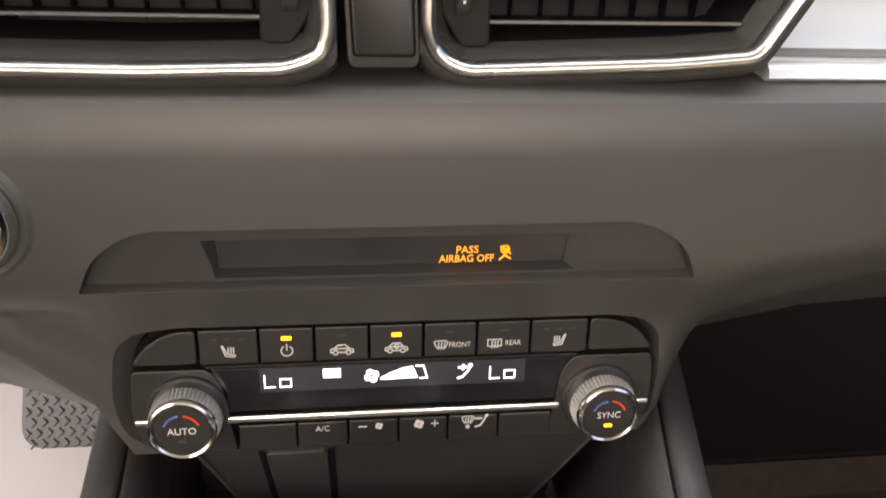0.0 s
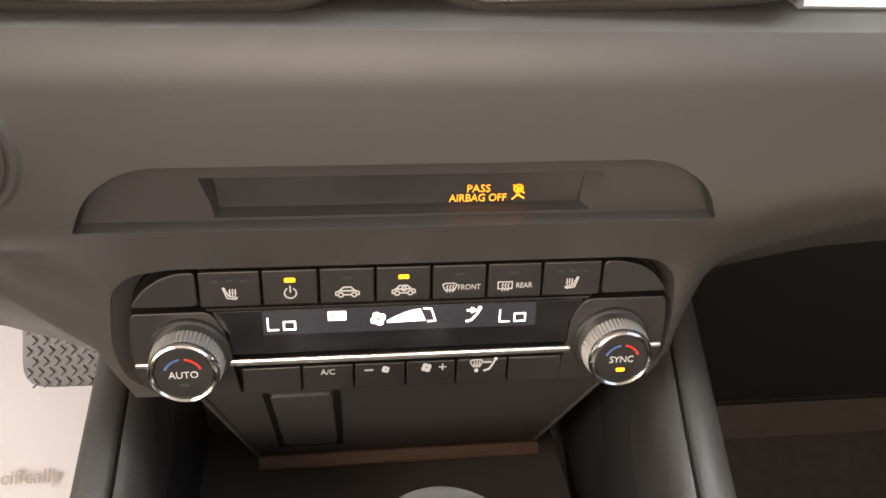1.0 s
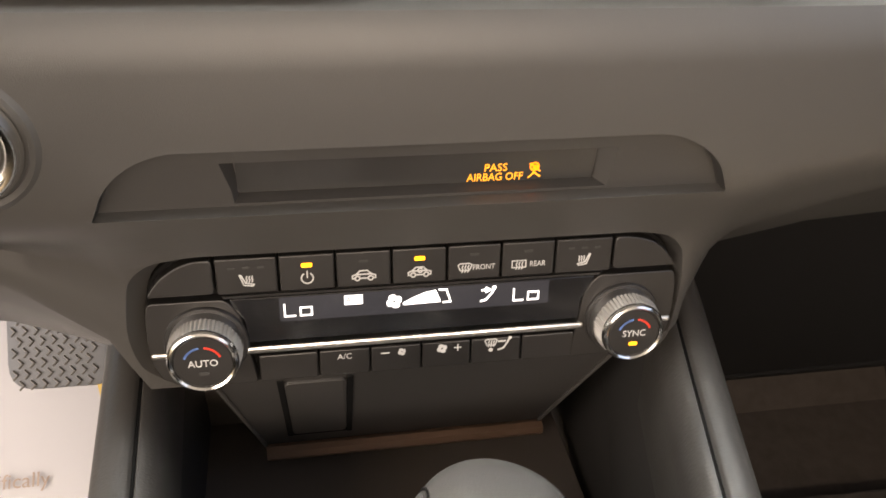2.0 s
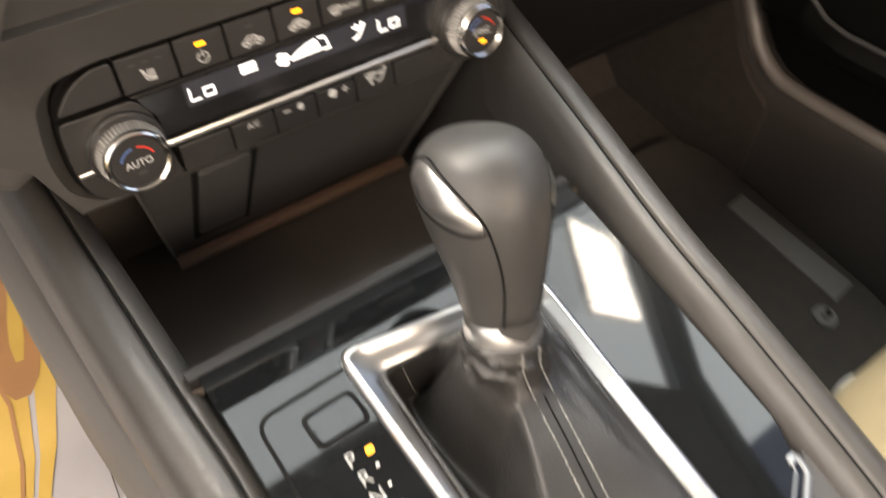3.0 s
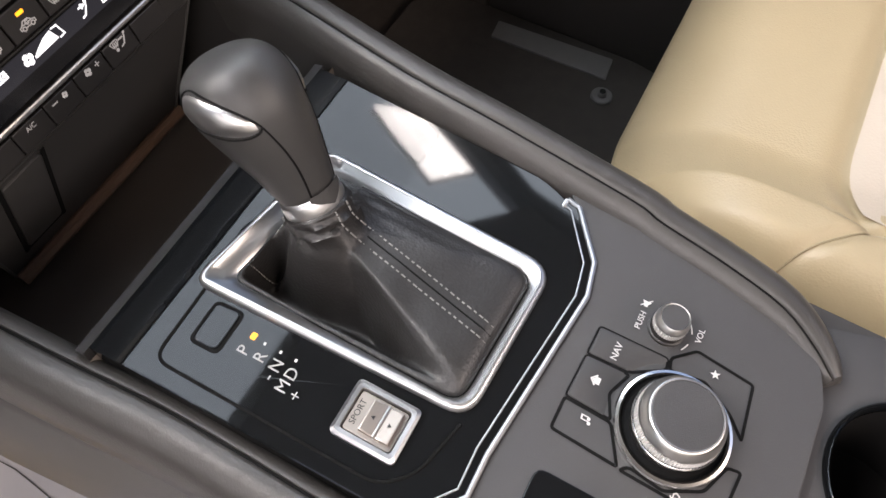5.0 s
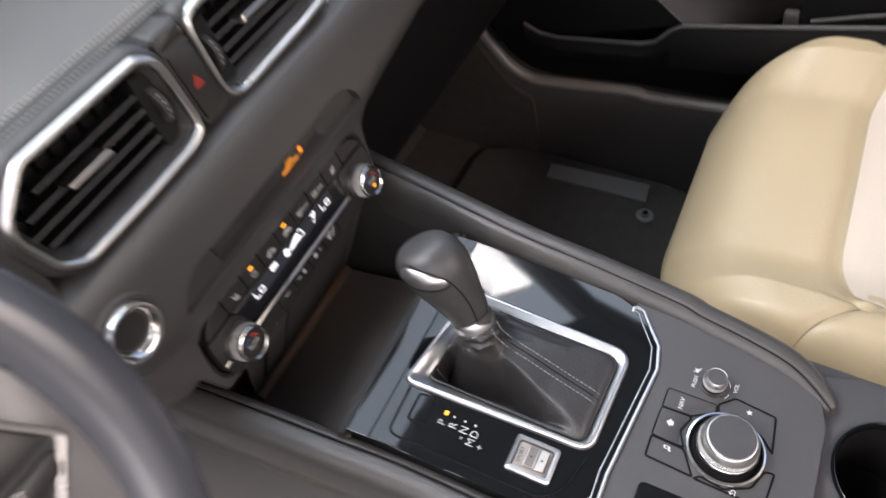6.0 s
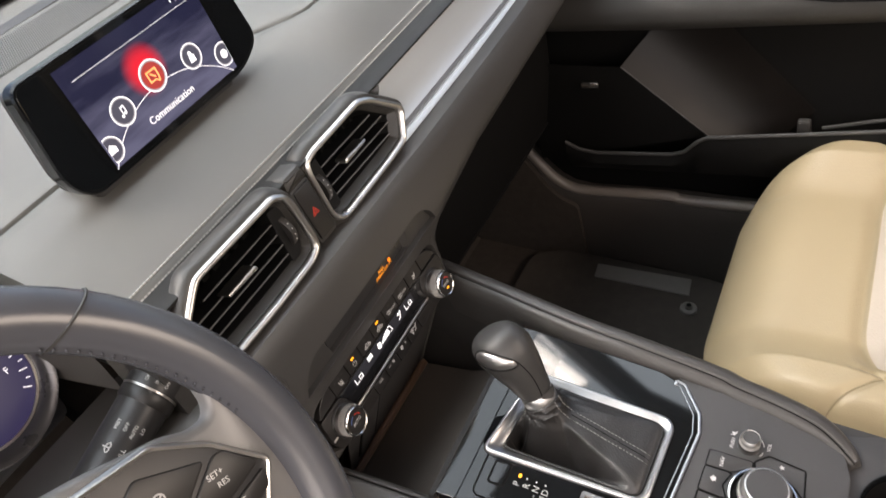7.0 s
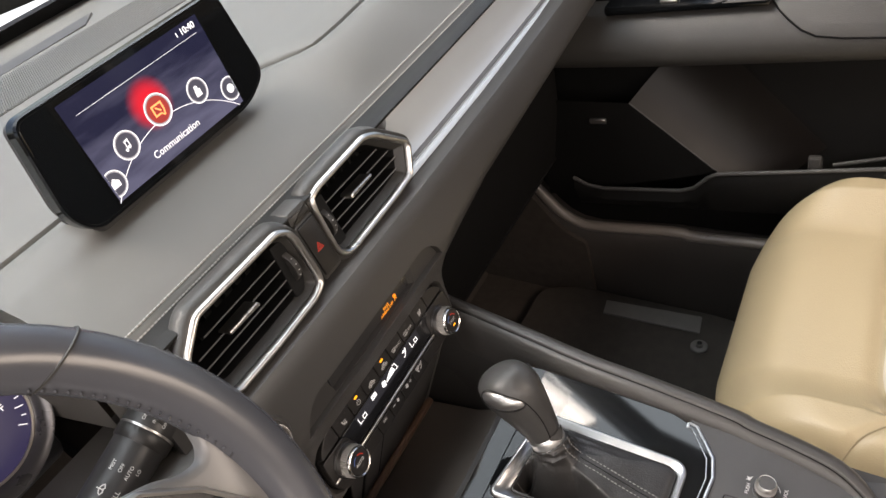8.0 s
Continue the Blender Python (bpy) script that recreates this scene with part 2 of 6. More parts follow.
def inset(pts, d):
    """Moves a convex outline inwards by d."""
    n, out = len(pts), []
    area2 = sum(pts[i][0] * pts[(i + 1) % n][1] - pts[(i + 1) % n][0] * pts[i][1] for i in range(n))
    s = 1 if area2 > 0 else -1
    for i in range(n):
        p0, p, p2 = Vector(pts[i - 1]), Vector(pts[i]), Vector(pts[(i + 1) % n])
        e1, e2 = (p - p0), (p2 - p)
        n1, n2 = Vector((-e1.y, e1.x)), Vector((-e2.y, e2.x))
        if n1.length < 1e-9 or n2.length < 1e-9:
            out.append(p[:])
            continue
        n1.normalize(), n2.normalize()
        k = n1 + n2
        k = k / max(0.3, k.dot(n1))
        out.append((p + k * d * s)[:])
    return out


def plate(pts, z0, z1, edge=0.0):
    """A solid plate over an outline from z0 up to z1, its upper edge eased by edge."""
    bm = bmesh.new()
    levels = [(pts, z0), (pts, z1 - edge)]
    if edge:
        levels += [(inset(pts, edge * 0.3), z1 - edge * 0.3), (inset(pts, edge), z1)]
    rings = [[bm.verts.new((*p[:2], z)) for p in ps] for ps, z in levels]
    n = len(pts)
    for a, b in zip(rings, rings[1:]):
        for i in range(n):
            bm.faces.new((a[i], a[(i + 1) % n], b[(i + 1) % n], b[i]))
    bm.faces.new(rings[0][::-1])
    bm.faces.new(rings[-1])
    return bm


def ring(outlines, close=False):
    """Bridges closed outlines of equal length: a list of (points2d, z)."""
    bm = bmesh.new()
    rings = [[bm.verts.new((*p[:2], z)) for p in ps] for ps, z in outlines]
    n = len(rings[0])
    pairs = list(zip(rings, rings[1:])) + ([(rings[-1], rings[0])] if close else [])
    for a, b in pairs:
        for i in range(n):
            bm.faces.new((a[i], a[(i + 1) % n], b[(i + 1) % n], b[i]))
    return bm


def lathe(profile, seg=40, c=(0, 0, 0)):
    """Turns (radius, z) pairs round z; ends are capped."""
    bm = bmesh.new()
    rings = []
    for r, z in profile:
        rings.append([bm.verts.new((c[0] + r * math.cos(2 * math.pi * i / seg), c[1] + r * math.sin(2 * math.pi * i / seg), c[2] + z)) for i in range(seg)])
    for a, b in zip(rings, rings[1:]):
        for i in range(seg):
            bm.faces.new((a[i], a[(i + 1) % seg], b[(i + 1) % seg], b[i]))
    bm.faces.new(rings[0][::-1])
    bm.faces.new(rings[-1])
    return bm


def sheet(rows, cap=False):
    """A surface through rows of 3d points, closed across when cap is set."""
    bm = bmesh.new()
    vs = [[bm.verts.new(p) for p in row] for row in rows]
    for a, b in zip(vs, vs[1:]):
        for i in range(len(a) - 1):
            bm.faces.new((a[i], a[i + 1], b[i + 1], b[i]))
    if cap:
        for a, b in zip(vs, vs[1:]):
            bm.faces.new((a[-1], a[0], b[0], b[-1]))
        bm.faces.new(vs[0])
        bm.faces.new(vs[-1][::-1])
    return bm


def turned(rows):
    return [list(r) for r in zip(*rows)]


def smooth_line(pts, n):
    """n points along a Catmull-Rom line through pts."""
    P = [Vector(p) for p in pts]
    P = [P[0] * 2 - P[1]] + P + [P[-1] * 2 - P[-2]]
    out, m = [], len(P) - 3
    for k in range(n):
        u = k / (n - 1) * m
        i = min(int(u), m - 1)
        t = u - i
        a, b, c, d = P[i:i + 4]
        out.append(0.5 * ((2 * b) + (c - a) * t + (2 * a - 5 * b + 4 * c - d) * t * t + (3 * b - a - 3 * c + d) * t ** 3))
    return out


def tube(pts, r, seg=8, closed=False, up=(0, 0, 1), flat=1.0):
    """A round bar along 3d points; r may be a list. flat squeezes it along up."""
    P = [Vector(p) for p in pts]
    bm, rings, n = bmesh.new(), [], len(P)
    for i, p in enumerate(P):
        t = ((P[(i + 1) % n] - P[i - 1]) if closed else (P[min(i + 1, n - 1)] - P[max(i - 1, 0)])).normalized()
        a = t.cross(Vector(up))
        a = (a if a.length > 1e-4 else t.cross(Vector((1, 0, 0)))).normalized()
        b = a.cross(t)
        rr = r[i] if isinstance(r, (list, tuple)) else r
        rings.append([bm.verts.new(p + rr * (math.cos(q) * a + flat * math.sin(q) * b)) for q in (2 * math.pi * k / seg for k in range(seg))])
    for a, b in list(zip(rings, rings[1:])) + ([(rings[-1], rings[0])] if closed else []):
        for i in range(seg):
            bm.faces.new((a[i], a[(i + 1) % seg], b[(i + 1) % seg], b[i]))
    if not closed:
        bm.faces.new(rings[0][::-1])
        bm.faces.new(rings[-1])
    return bm


def merge(bms):
    out = bmesh.new()
    for b in bms:
        me = bpy.data.meshes.new("tmp")
        b.to_mesh(me)
        b.free()
        out.from_mesh(me)
        bpy.data.meshes.remove(me)
    return out


def strokes(lines, w=0.0006, h=0.0002):
    """Printed lines in the plane z = 0: each line is a list of 2d points, closed when its ends meet."""
    bms = []
    for l in lines:
        for (x0, y0), (x1, y1) in zip(l, l[1:]):
            d = Vector((x1 - x0, y1 - y0))
            if d.length < 1e-7:
                continue
            d.normalize()
            nrm = Vector((-d.y, d.x)) * w / 2
            e = d * w * 0.35
            q = [(x0 - e.x + nrm.x, y0 - e.y + nrm.y), (x0 - e.x - nrm.x, y0 - e.y - nrm.y), (x1 + e.x - nrm.x, y1 + e.y - nrm.y), (x1 + e.x + nrm.x, y1 + e.y + nrm.y)]
            bms.append(plate(q, 0, h))
    return merge(bms)


def blobs(polys, h=0.0002):
    return merge([plate(p, 0, h) for p in polys])


def arc(cx, cy, r, a0, a1, n=12):
    return [(cx + r * math.cos(radians(a0 + (a1 - a0) * i / n)), cy + r * math.sin(radians(a0 + (a1 - a0) * i / n))) for i in range(n + 1)]


def lettering(body, size, h=0.0002, align="CENTER", squeeze=1.0, bold=0.0):
    cu = bpy.data.curves.new("lettering", "FONT")
    cu.body, cu.size, cu.align_x, cu.align_y, cu.extrude, cu.resolution_u, cu.offset = body, size, align, "CENTER", h / 2, 3, bold
    ob = new("lettering", cu)
    me = bpy.data.meshes.new_from_object(ob.evaluated_get(bpy.context.evaluated_depsgraph_get()))
    bpy.data.objects.remove(ob)
    bpy.data.curves.remove(cu)
    bm = bmesh.new()
    bm.from_mesh(me)
    bpy.data.meshes.remove(me)
    bmesh.ops.scale(bm, vec=(squeeze, 1, 1), verts=bm.verts)
    return bm


def at(x, y, z=0, turn=0):
    return pose(x, y, z, 0, 0, turn)


def cut(ob, cutters, solver="EXACT"):
    """Takes solid cutters out of a mesh object for good."""
    for bm in cutters:
        bmesh.ops.recalc_face_normals(bm, faces=bm.faces)
        me = bpy.data.meshes.new("cutter")
        bm.to_mesh(me)
        bm.free()
        c = new("cutter", me)
        md = ob.modifiers.new("cut", "BOOLEAN")
        md.operation, md.solver, md.object = "DIFFERENCE", solver, c
        res = bpy.data.meshes.new_from_object(ob.evaluated_get(bpy.context.evaluated_depsgraph_get()))
        ob.modifiers.clear()
        old = ob.data
        ob.data = res
        while len(res.materials) > 1:
            res.materials.pop()
        res.polygons.foreach_set("material_index", [0] * len(res.polygons))
        res.set_sharp_from_angle(angle=radians(35))
        bpy.data.objects.remove(c)
        bpy.data.meshes.remove(me)
        bpy.data.meshes.remove(old)
    return ob


# ---- shell of the car ----
def solid(name, bm, material, label, category="wall", kind="structure"):
    return tagged(part(name, bm, material), label, category, kind=kind)


solid("floor", sheet([[(x, y + (0.14 if x > -0.1 and y > 0.45 else 0.0), z - (0.026 if x > -0.1 and -0.2 < y < 0.6 else 0.0)) for x in (-0.80, -0.4, -0.12, -0.08, 0.4, 0.80)] for y, z in
              ((-1.3, 0.10), (-0.4, 0.11), (0.05, 0.128), (0.30, 0.155), (0.50, 0.20), (0.62, 0.29), (0.80, 0.50), (0.92, 0.72), (0.95, 0.80),
               (1.0, 0.80), (0.97, 0.70), (0.85, 0.44), (0.66, 0.22), (0.5, 0.12), (-0.4, 0.05), (-1.3, 0.05))], False), CARPET, "black carpet on the floor of the car and up the footwell", "carpet")
solid("ceiling", sheet(turned([[(x, y if y < 0.1 else y - 0.9 * max(0, abs(x) - 0.34), 1.42 + 0.03 * math.cos(x * 2.4) + dz) for x in (-0.60, -0.48, -0.36, -0.2, 0, 0.2, 0.36, 0.48, 0.60)] for y, dz in ((0.22, -0.02), (-0.05, 0.0), (-0.6, 0.0), (-1.3, -0.06), (-1.3, -0.02), (-0.6, 0.04), (-0.05, 0.04), (0.22, 0.02))]), True), HEADLINER, "light grey fabric headliner under the roof", "headliner")
solid("wall_rear", rbox(1.6, 0.05, 0.95, 0.01, c=(0, -1.33, 0.55)), HARD, "dark closed rear of the cabin")
# windscreen, side glass and pillars
GLASS = bpy.data.materials.new("clear_glass")
GLASS.use_nodes = True
gb = GLASS.node_tree.nodes["Principled BSDF"]
gb.inputs["Transmission Weight"].default_value, gb.inputs["Roughness"].default_value, gb.inputs["IOR"].default_value = 1.0, 0.0, 1.02
FRIT = mat("black_glass_edge", (0.008, 0.008, 0.009), 0.25, vary=0.0)


def slab(p, q, r, s, t):
    """A thin solid over four corners, thickened by t along its normal."""
    P = [Vector(v) for v in (p, q, r, s)]
    nrm = (P[1] - P[0]).cross(P[3] - P[0]).normalized() * t
    bm = bmesh.new()
    a, b = [bm.verts.new(v) for v in P], [bm.verts.new(v + nrm) for v in P]
    bm.faces.new(a[::-1])
    bm.faces.new(b)
    for i in range(4):
        bm.faces.new((a[i], a[(i + 1) % 4], b[(i + 1) % 4], b[i]))
    return bm


solid("bonnet", sheet([[(x, y, z - 0.03 * (x / 0.7) ** 2) for x in (-0.78, -0.5, -0.2, 0, 0.2, 0.5, 0.78)] for y, z in ((1.10, 0.925), (1.3, 0.93), (1.6, 0.91), (1.9, 0.86), (2.02, 0.80), (2.02, 0.70), (1.12, 0.86))], False), mat("white_car_paint", (0.80, 0.80, 0.79), 0.35, vary=0.03, big=3), "white painted bonnet beyond the windscreen", "bonnet")
windscreen = thing("window_1", (0, 1.15, 0.95), "clear windscreen with a black border along its foot", "windscreen", kind="structure")
pane = part("pane", slab((-0.70, 1.03, 0.981), (0.70, 1.03, 0.981), (0.64, 0.20, 1.43), (-0.64, 0.20, 1.43), 0.005), GLASS, windscreen)
pane.visible_shadow = False
part("border", slab((-0.70, 1.088, 0.946), (0.70, 1.088, 0.946), (0.70, 1.030, 0.9815), (-0.70, 1.030, 0.9815), 0.007), FRIT, windscreen, "black printed border")
for s in (-1, 1):
    tagged(part("pillar", tube([(s * 0.80, 1.14, 0.94), (s * 0.755, 0.7, 1.18), (s * 0.685, 0.20, 1.42), (s * 0.63, 0.0, 1.455), (s * 0.61, -0.4, 1.46), (s * 0.58, -1.3, 1.40)], 0.032, 10), HEADLINER), "grey trimmed pillar and roof rail beside the windscreen", "pillar", kind="structure")
    tagged(part("centre_pillar", tube([(s * 0.72, -0.72, 0.2), (s * 0.71, -0.72, 1.0), (s * 0.60, -0.70, 1.44)], 0.04, 10), HEADLINER), "grey trimmed centre pillar", "pillar", kind="structure")

# strip light of the hall outside, over the passenger side
lamp = thing("ceiling_light", (1.68, 0.34, 3.0), "bright strip light with three tubes outside the car", "ceiling light", kind="structure")
quad = [(1.68, 0.67), (1.79, 0.49), (1.68, 0.15), (1.52, 0.29)]
part("housing", plate([(1.67 + (x - 1.67) * 1.02, 0.40 + (y - 0.40) * 1.02) for x, y in quad][::-1], 3.03, 3.06), HEADLINER, lamp, "pale housing")
for k in range(3):
    f0, f1 = k / 3 + 0.03, (k + 1) / 3 - 0.03
    A, B, C, D_ = (Vector(q) for q in quad)
    part("tube", plate([tuple(A.lerp(B, f0)), tuple(A.lerp(B, f1)), tuple(D_.lerp(C, f1)), tuple(D_.lerp(C, f0))][::-1], 3.0, 3.02), TUBE, lamp, "glowing tube")

# ---- dashboard ----
dash = thing("dashboard", (0, 0.33, 0.80), "dark grey soft-touch dashboard with stitched edge and silver trim", "dashboard")
XS = [-0.72, -0.6, -0.45, -0.3, -0.2, -0.16, -0.13, -0.1, -0.05, 0, 0.05, 0.1, 0.115, 0.13, 0.145, 0.16, 0.18, 0.2, 0.225, 0.25, 0.3, 0.37, 0.45, 0.6, 0.72]


def padrow(x, prof):
    k = 0.012 * (x / 0.72) ** 2
    q = max(0.0, min(1.0, (x - 0.118) / 0.085))
    bend = -0.050 * q * q * (3 - 2 * q) + 0.10 * max(0.0, x - 0.24)
    return [(x, y + k * 2 + bend * max(0.0, min(1.0, (y - 0.342) / 0.12, (0.68 - y) / 0.20)), z - k) for y, z in prof]


# upper pad in front of the screen, rolled over its stitched edge
FRONT_PAD = [(0.462, 0.925), (0.462, 0.9445), (0.458, 0.9475), (0.445, 0.9475), (0.425, 0.944), (0.400, 0.935), (0.375, 0.922), (0.353, 0.909), (0.341, 0.9012), (0.3375, 0.8985), (0.3365, 0.8955), (0.3400, 0.8930), (0.40, 0.8930)]
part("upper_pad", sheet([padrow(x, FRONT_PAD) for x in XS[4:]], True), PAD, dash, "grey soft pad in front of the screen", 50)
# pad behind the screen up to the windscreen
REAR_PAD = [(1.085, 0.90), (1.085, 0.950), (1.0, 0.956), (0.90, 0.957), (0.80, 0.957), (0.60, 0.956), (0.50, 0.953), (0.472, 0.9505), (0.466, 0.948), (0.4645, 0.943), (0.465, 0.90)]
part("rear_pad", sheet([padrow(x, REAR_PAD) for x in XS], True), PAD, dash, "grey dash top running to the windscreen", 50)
# loudspeaker grille and defroster slot in the middle of the dash top
def top_z(x):
    return 0.957 - 0.012 * (x / 0.72) ** 2


gr = part("speaker_grille", sheet([[(x + 0.033, 0.878, top_z(x + 0.033) - 0.002), (x + 0.033, 0.878, top_z(x + 0.033) + 0.0004), (x - 0.040, 0.748, top_z(x - 0.040) + 0.0004), (x - 0.040, 0.748, top_z(x - 0.040) - 0.002)] for x in (0.0, 0.05, 0.1, 0.15, 0.2, 0.25, 0.3, 0.35, 0.40)], True), HARD, dash, "ribbed loudspeaker grille", 20)
for i in range(134):
    x = 0.001 + i * 0.0030
    part("rib", rbox(0.0015, 0.1470, 0.0024, 0.0005, 1), PAD, gr, "", 20, pose(x - 0.0035, 0.813, top_z(x) + 0.0010, 0, 0, -29.3))
part("defroster_slot", plate([(0.110, 0.893), (0.2900, 0.897), (0.3360, 0.9380), (0.120, 0.9340)], 0.954, 0.9572, 0.0004), HARD, dash, "dark defroster slot", 20)
# leather band under the stitching, its shade put into a darker colour
BAND = [(0.3385, 0.8965), (0.333, 0.8962), (0.322, 0.8975), (0.312, 0.8972), (0.3085, 0.8958), (0.3085, 0.8935), (0.34, 0.8932), (0.3400, 0.8945)]
part("stitched_band", sheet([padrow(x, BAND) for x in XS[4:]], True), SHADEDLEATHER, dash, "black leather-grained band, darkened for shade", 50)
st = []
for off, zz in ((0.0, 0.0), (-0.0052, -0.0003)):
    for i in range(216):
        x = -0.196 + i * 0.0038
        k = 0.012 * (x / 0.72) ** 2
        yy, z = (0.3415 if off == 0 else 0.3368), (0.9025 if off == 0 else 0.8966)
        b = rbox(0.0027, 0.0012, 0.0014, 0, c=(x, yy + 2 * k, z - k))
        st.append(b)
tagged(part("stitching", merge(st), PALETHREAD, dash, "grey double stitching", 0), kind="stuff")
part("side_band", sheet([[(x, 0.3400, 0.8930), (x, 0.3085, 0.8930), (x, 0.3060, 0.870), (x, 0.3050, 0.845), (x, 0.3030, 0.8215), (x, 0.3400, 0.8215)] for x in (-0.2045, -0.19, -0.168)], True), LEATHER, dash, "black band beside the vent", 50)
# silver trim to the side of the vent
TX = [0.146, 0.2, 0.25, 0.3, 0.4, 0.5, 0.6, 0.7]


def trimrow(x, prof):
    k = 0.012 * (x / 0.72) ** 2
    f = 1 - 0.12 * max(0, (x - 0.4)) / 0.3
    return [(x, y + 2 * k, 0.848 + (z - 0.848) * f - k) for y, z in prof]


part("silver_trim", sheet([trimrow(x, [(0.318, 0.8935), (0.312, 0.893), (0.313, 0.886), (0.319, 0.874), (0.323, 0.86), (0.322, 0.846), (0.316, 0.834), (0.309, 0.826), (0.309, 0.822), (0.33, 0.822), (0.33, 0.8935)]) for x in TX], True), SILVER, dash, "long satin silver trim", 50)
part("trim_groove", sheet([trimrow(x, [(0.3130, 0.8326), (0.3104, 0.8318), (0.3098, 0.8304), (0.3120, 0.8296), (0.318, 0.830), (0.318, 0.8326)]) for x in TX], True), EDGE, dash, "dark groove along the trim", 50)
part("trim_line", sheet([trimrow(x, [(0.3075, 0.8285), (0.3045, 0.8265), (0.3035, 0.8235), (0.306, 0.8215), (0.31, 0.8215), (0.31, 0.8285)]) for x in TX], True), SILVER, dash, "thin bright lower line", 50)


# lower fascia that carries the climate panel
def ramp(x, pairs):
    """Straight steps between (place, value) pairs."""
    for (a0, v0), (a1, v1) in zip(pairs, pairs[1:]):
        if x <= a1:
            return v0 + (v1 - v0) * max(0.0, (x - a0) / (a1 - a0))
    return pairs[-1][1]


def fasciarow(x):
    k = 0.02 * (x / 0.72) ** 2
    prof = [(0.40, 0.820), (0.312, 0.8215), (0.2985, 0.8208), (0.2900, 0.8180), (0.2858, 0.811), (0.2838, 0.799), (0.2824, 0.776), (0.2810, 0.756), (0.2815, 0.746), (0.2850, 0.737), (0.2905, 0.7265),
            (0.2965, 0.7125), (0.2985, 0.700), (0.2965, 0.680), (0.2950, 0.660), (0.2960, 0.645), (0.305, 0.636), (0.40, 0.636)]
    if x < 0:
        lift = ramp(-x, ((0.0, 0.0), (0.120, 0.0), (0.126, 0.016), (0.132, 0.034), (0.146, 0.048), (0.164, 0.066), (0.20, 0.082), (0.25, 0.088), (0.8, 0.090)))
        r = 0.4 * min(1.0, max(0.0, (-x - 0.132) / 0.22))
        return [(x, y + k + (0.045 * r * (0.74 - z) / 0.1 if z < 0.735 else 0.0), z + (lift * (0.735 - z) / 0.1 if z < 0.735 else 0.0)) for y, z in prof]
    # towards the passenger the face folds under along a rising crease
    zc = ramp(x, ((0.0, 0.744), (0.124, 0.746), (0.159, 0.753), (0.193, 0.758), (0.26, 0.766), (0.6, 0.774), (0.8, 0.775)))
    sd = ramp(x, ((0.0, 0.052), (0.124, 0.052), (0.154, 0.042), (0.20, 0.030), (0.261, 0.018), (0.40, 0.010), (0.8, 0.008)))
    under = [(0.40, 0.820), (0.312, 0.8215), (0.2985, 0.8208), (0.2900, 0.8180), (0.2858, 0.811), (0.2838, 0.799), (0.2824, zc + 0.021), (0.2814, zc + 0.006), (0.2820, zc - 0.002)]
    under += [(0.2820 + 0.6 * sd * f, zc - 0.002 - sd * f) for f in (0.35, 0.7, 1.0)]
    y1, z1 = 0.2820 + 0.6 * sd, zc - 0.002 - sd
    under += [(y1 + 0.0065, z1 - 0.0060), (y1 + 0.017, z1 - 0.0160), (y1 + 0.037, z1 - 0.036), (y1 + 0.067, z1 - 0.066), (y1 + 0.115, z1 - 0.114), (y1 + 0.13, z1 - 0.10)]
    w = max(0.0, min(1.0, (x - 0.124) / 0.036))
    w = w * w * (3 - 2 * w)
    return [(x, p[0] + (q[0] - p[0]) * w + k, p[1] + (q[1] - p[1]) * w) for p, q in zip(prof, under)]


FX = [-0.72, -0.6, -0.5, -0.4, -0.3, -0.24, -0.2, -0.18, -0.169, -0.160, -0.154, -0.146, -0.139, -0.132, -0.126, -0.12, -0.08, -0.04, 0, 0.04, 0.08, 0.118, 0.124, 0.130, 0.136, 0.142, 0.148, 0.154, 0.160, 0.17, 0.185, 0.2, 0.22, 0.24, 0.261, 0.3, 0.4, 0.5, 0.6, 0.72]
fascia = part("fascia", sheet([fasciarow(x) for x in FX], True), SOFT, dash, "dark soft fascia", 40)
HV = frame_of((0.0, 0.2985, 0.690), (1, 0, 0), (0, 0.19, 1))
# the opening in the fascia, a little larger than the panel that sits in it
HVAC_OUT = [(-0.1182, -0.016), (-0.1172, -0.031), (-0.108, -0.0420), (-0.08, -0.0440), (0.08, -0.0440), (0.113, -0.0425), (0.1224, -0.032), (0.1236, -0.016), (0.1216, -0.001), (0.1193, 0.0100), (0.1145, 0.0164), (0.1074, 0.0212), (0.0965, 0.0243), (-0.0930, 0.0243), (-0.1022, 0.0212), (-0.1094, 0.0164), (-0.1142, 0.0100), (-0.1166, -0.001)]
HVAC_WIDE = rounded([(x - 0.0065 if x < -0.1 else x + 0.0030 if x > 0.1 else x, y + 0.0024 if y > 0.008 else y - 0.001 if y < -0.03 else y) for x, y in HVAC_OUT], 0.0045, 4)
HVAC_OUT = rounded(HVAC_OUT, 0.0045, 4)
RC = frame_of((0.0, 0.2825, 0.757), (1, 0, 0), (0, 0.0, 1))
RECESS = rounded([(-0.1225, -0.0132), (0.1235, -0.0127), (0.1165, 0.0035), (0.098, 0.0150), (-0.0985, 0.0140), (-0.115, 0.0035)], [0.001, 0.001, 0.012, 0.02, 0.02, 0.012], 5)
WIN = [(-0.0735, -0.0122), (0.0765, -0.0118), (0.0795, 0.0072), (-0.0790, 0.0066)]
WIN_FLOOR = [(-0.0705, -0.0096), (0.0690, -0.0092), (0.0700, 0.0056), (-0.0722, 0.0052)]


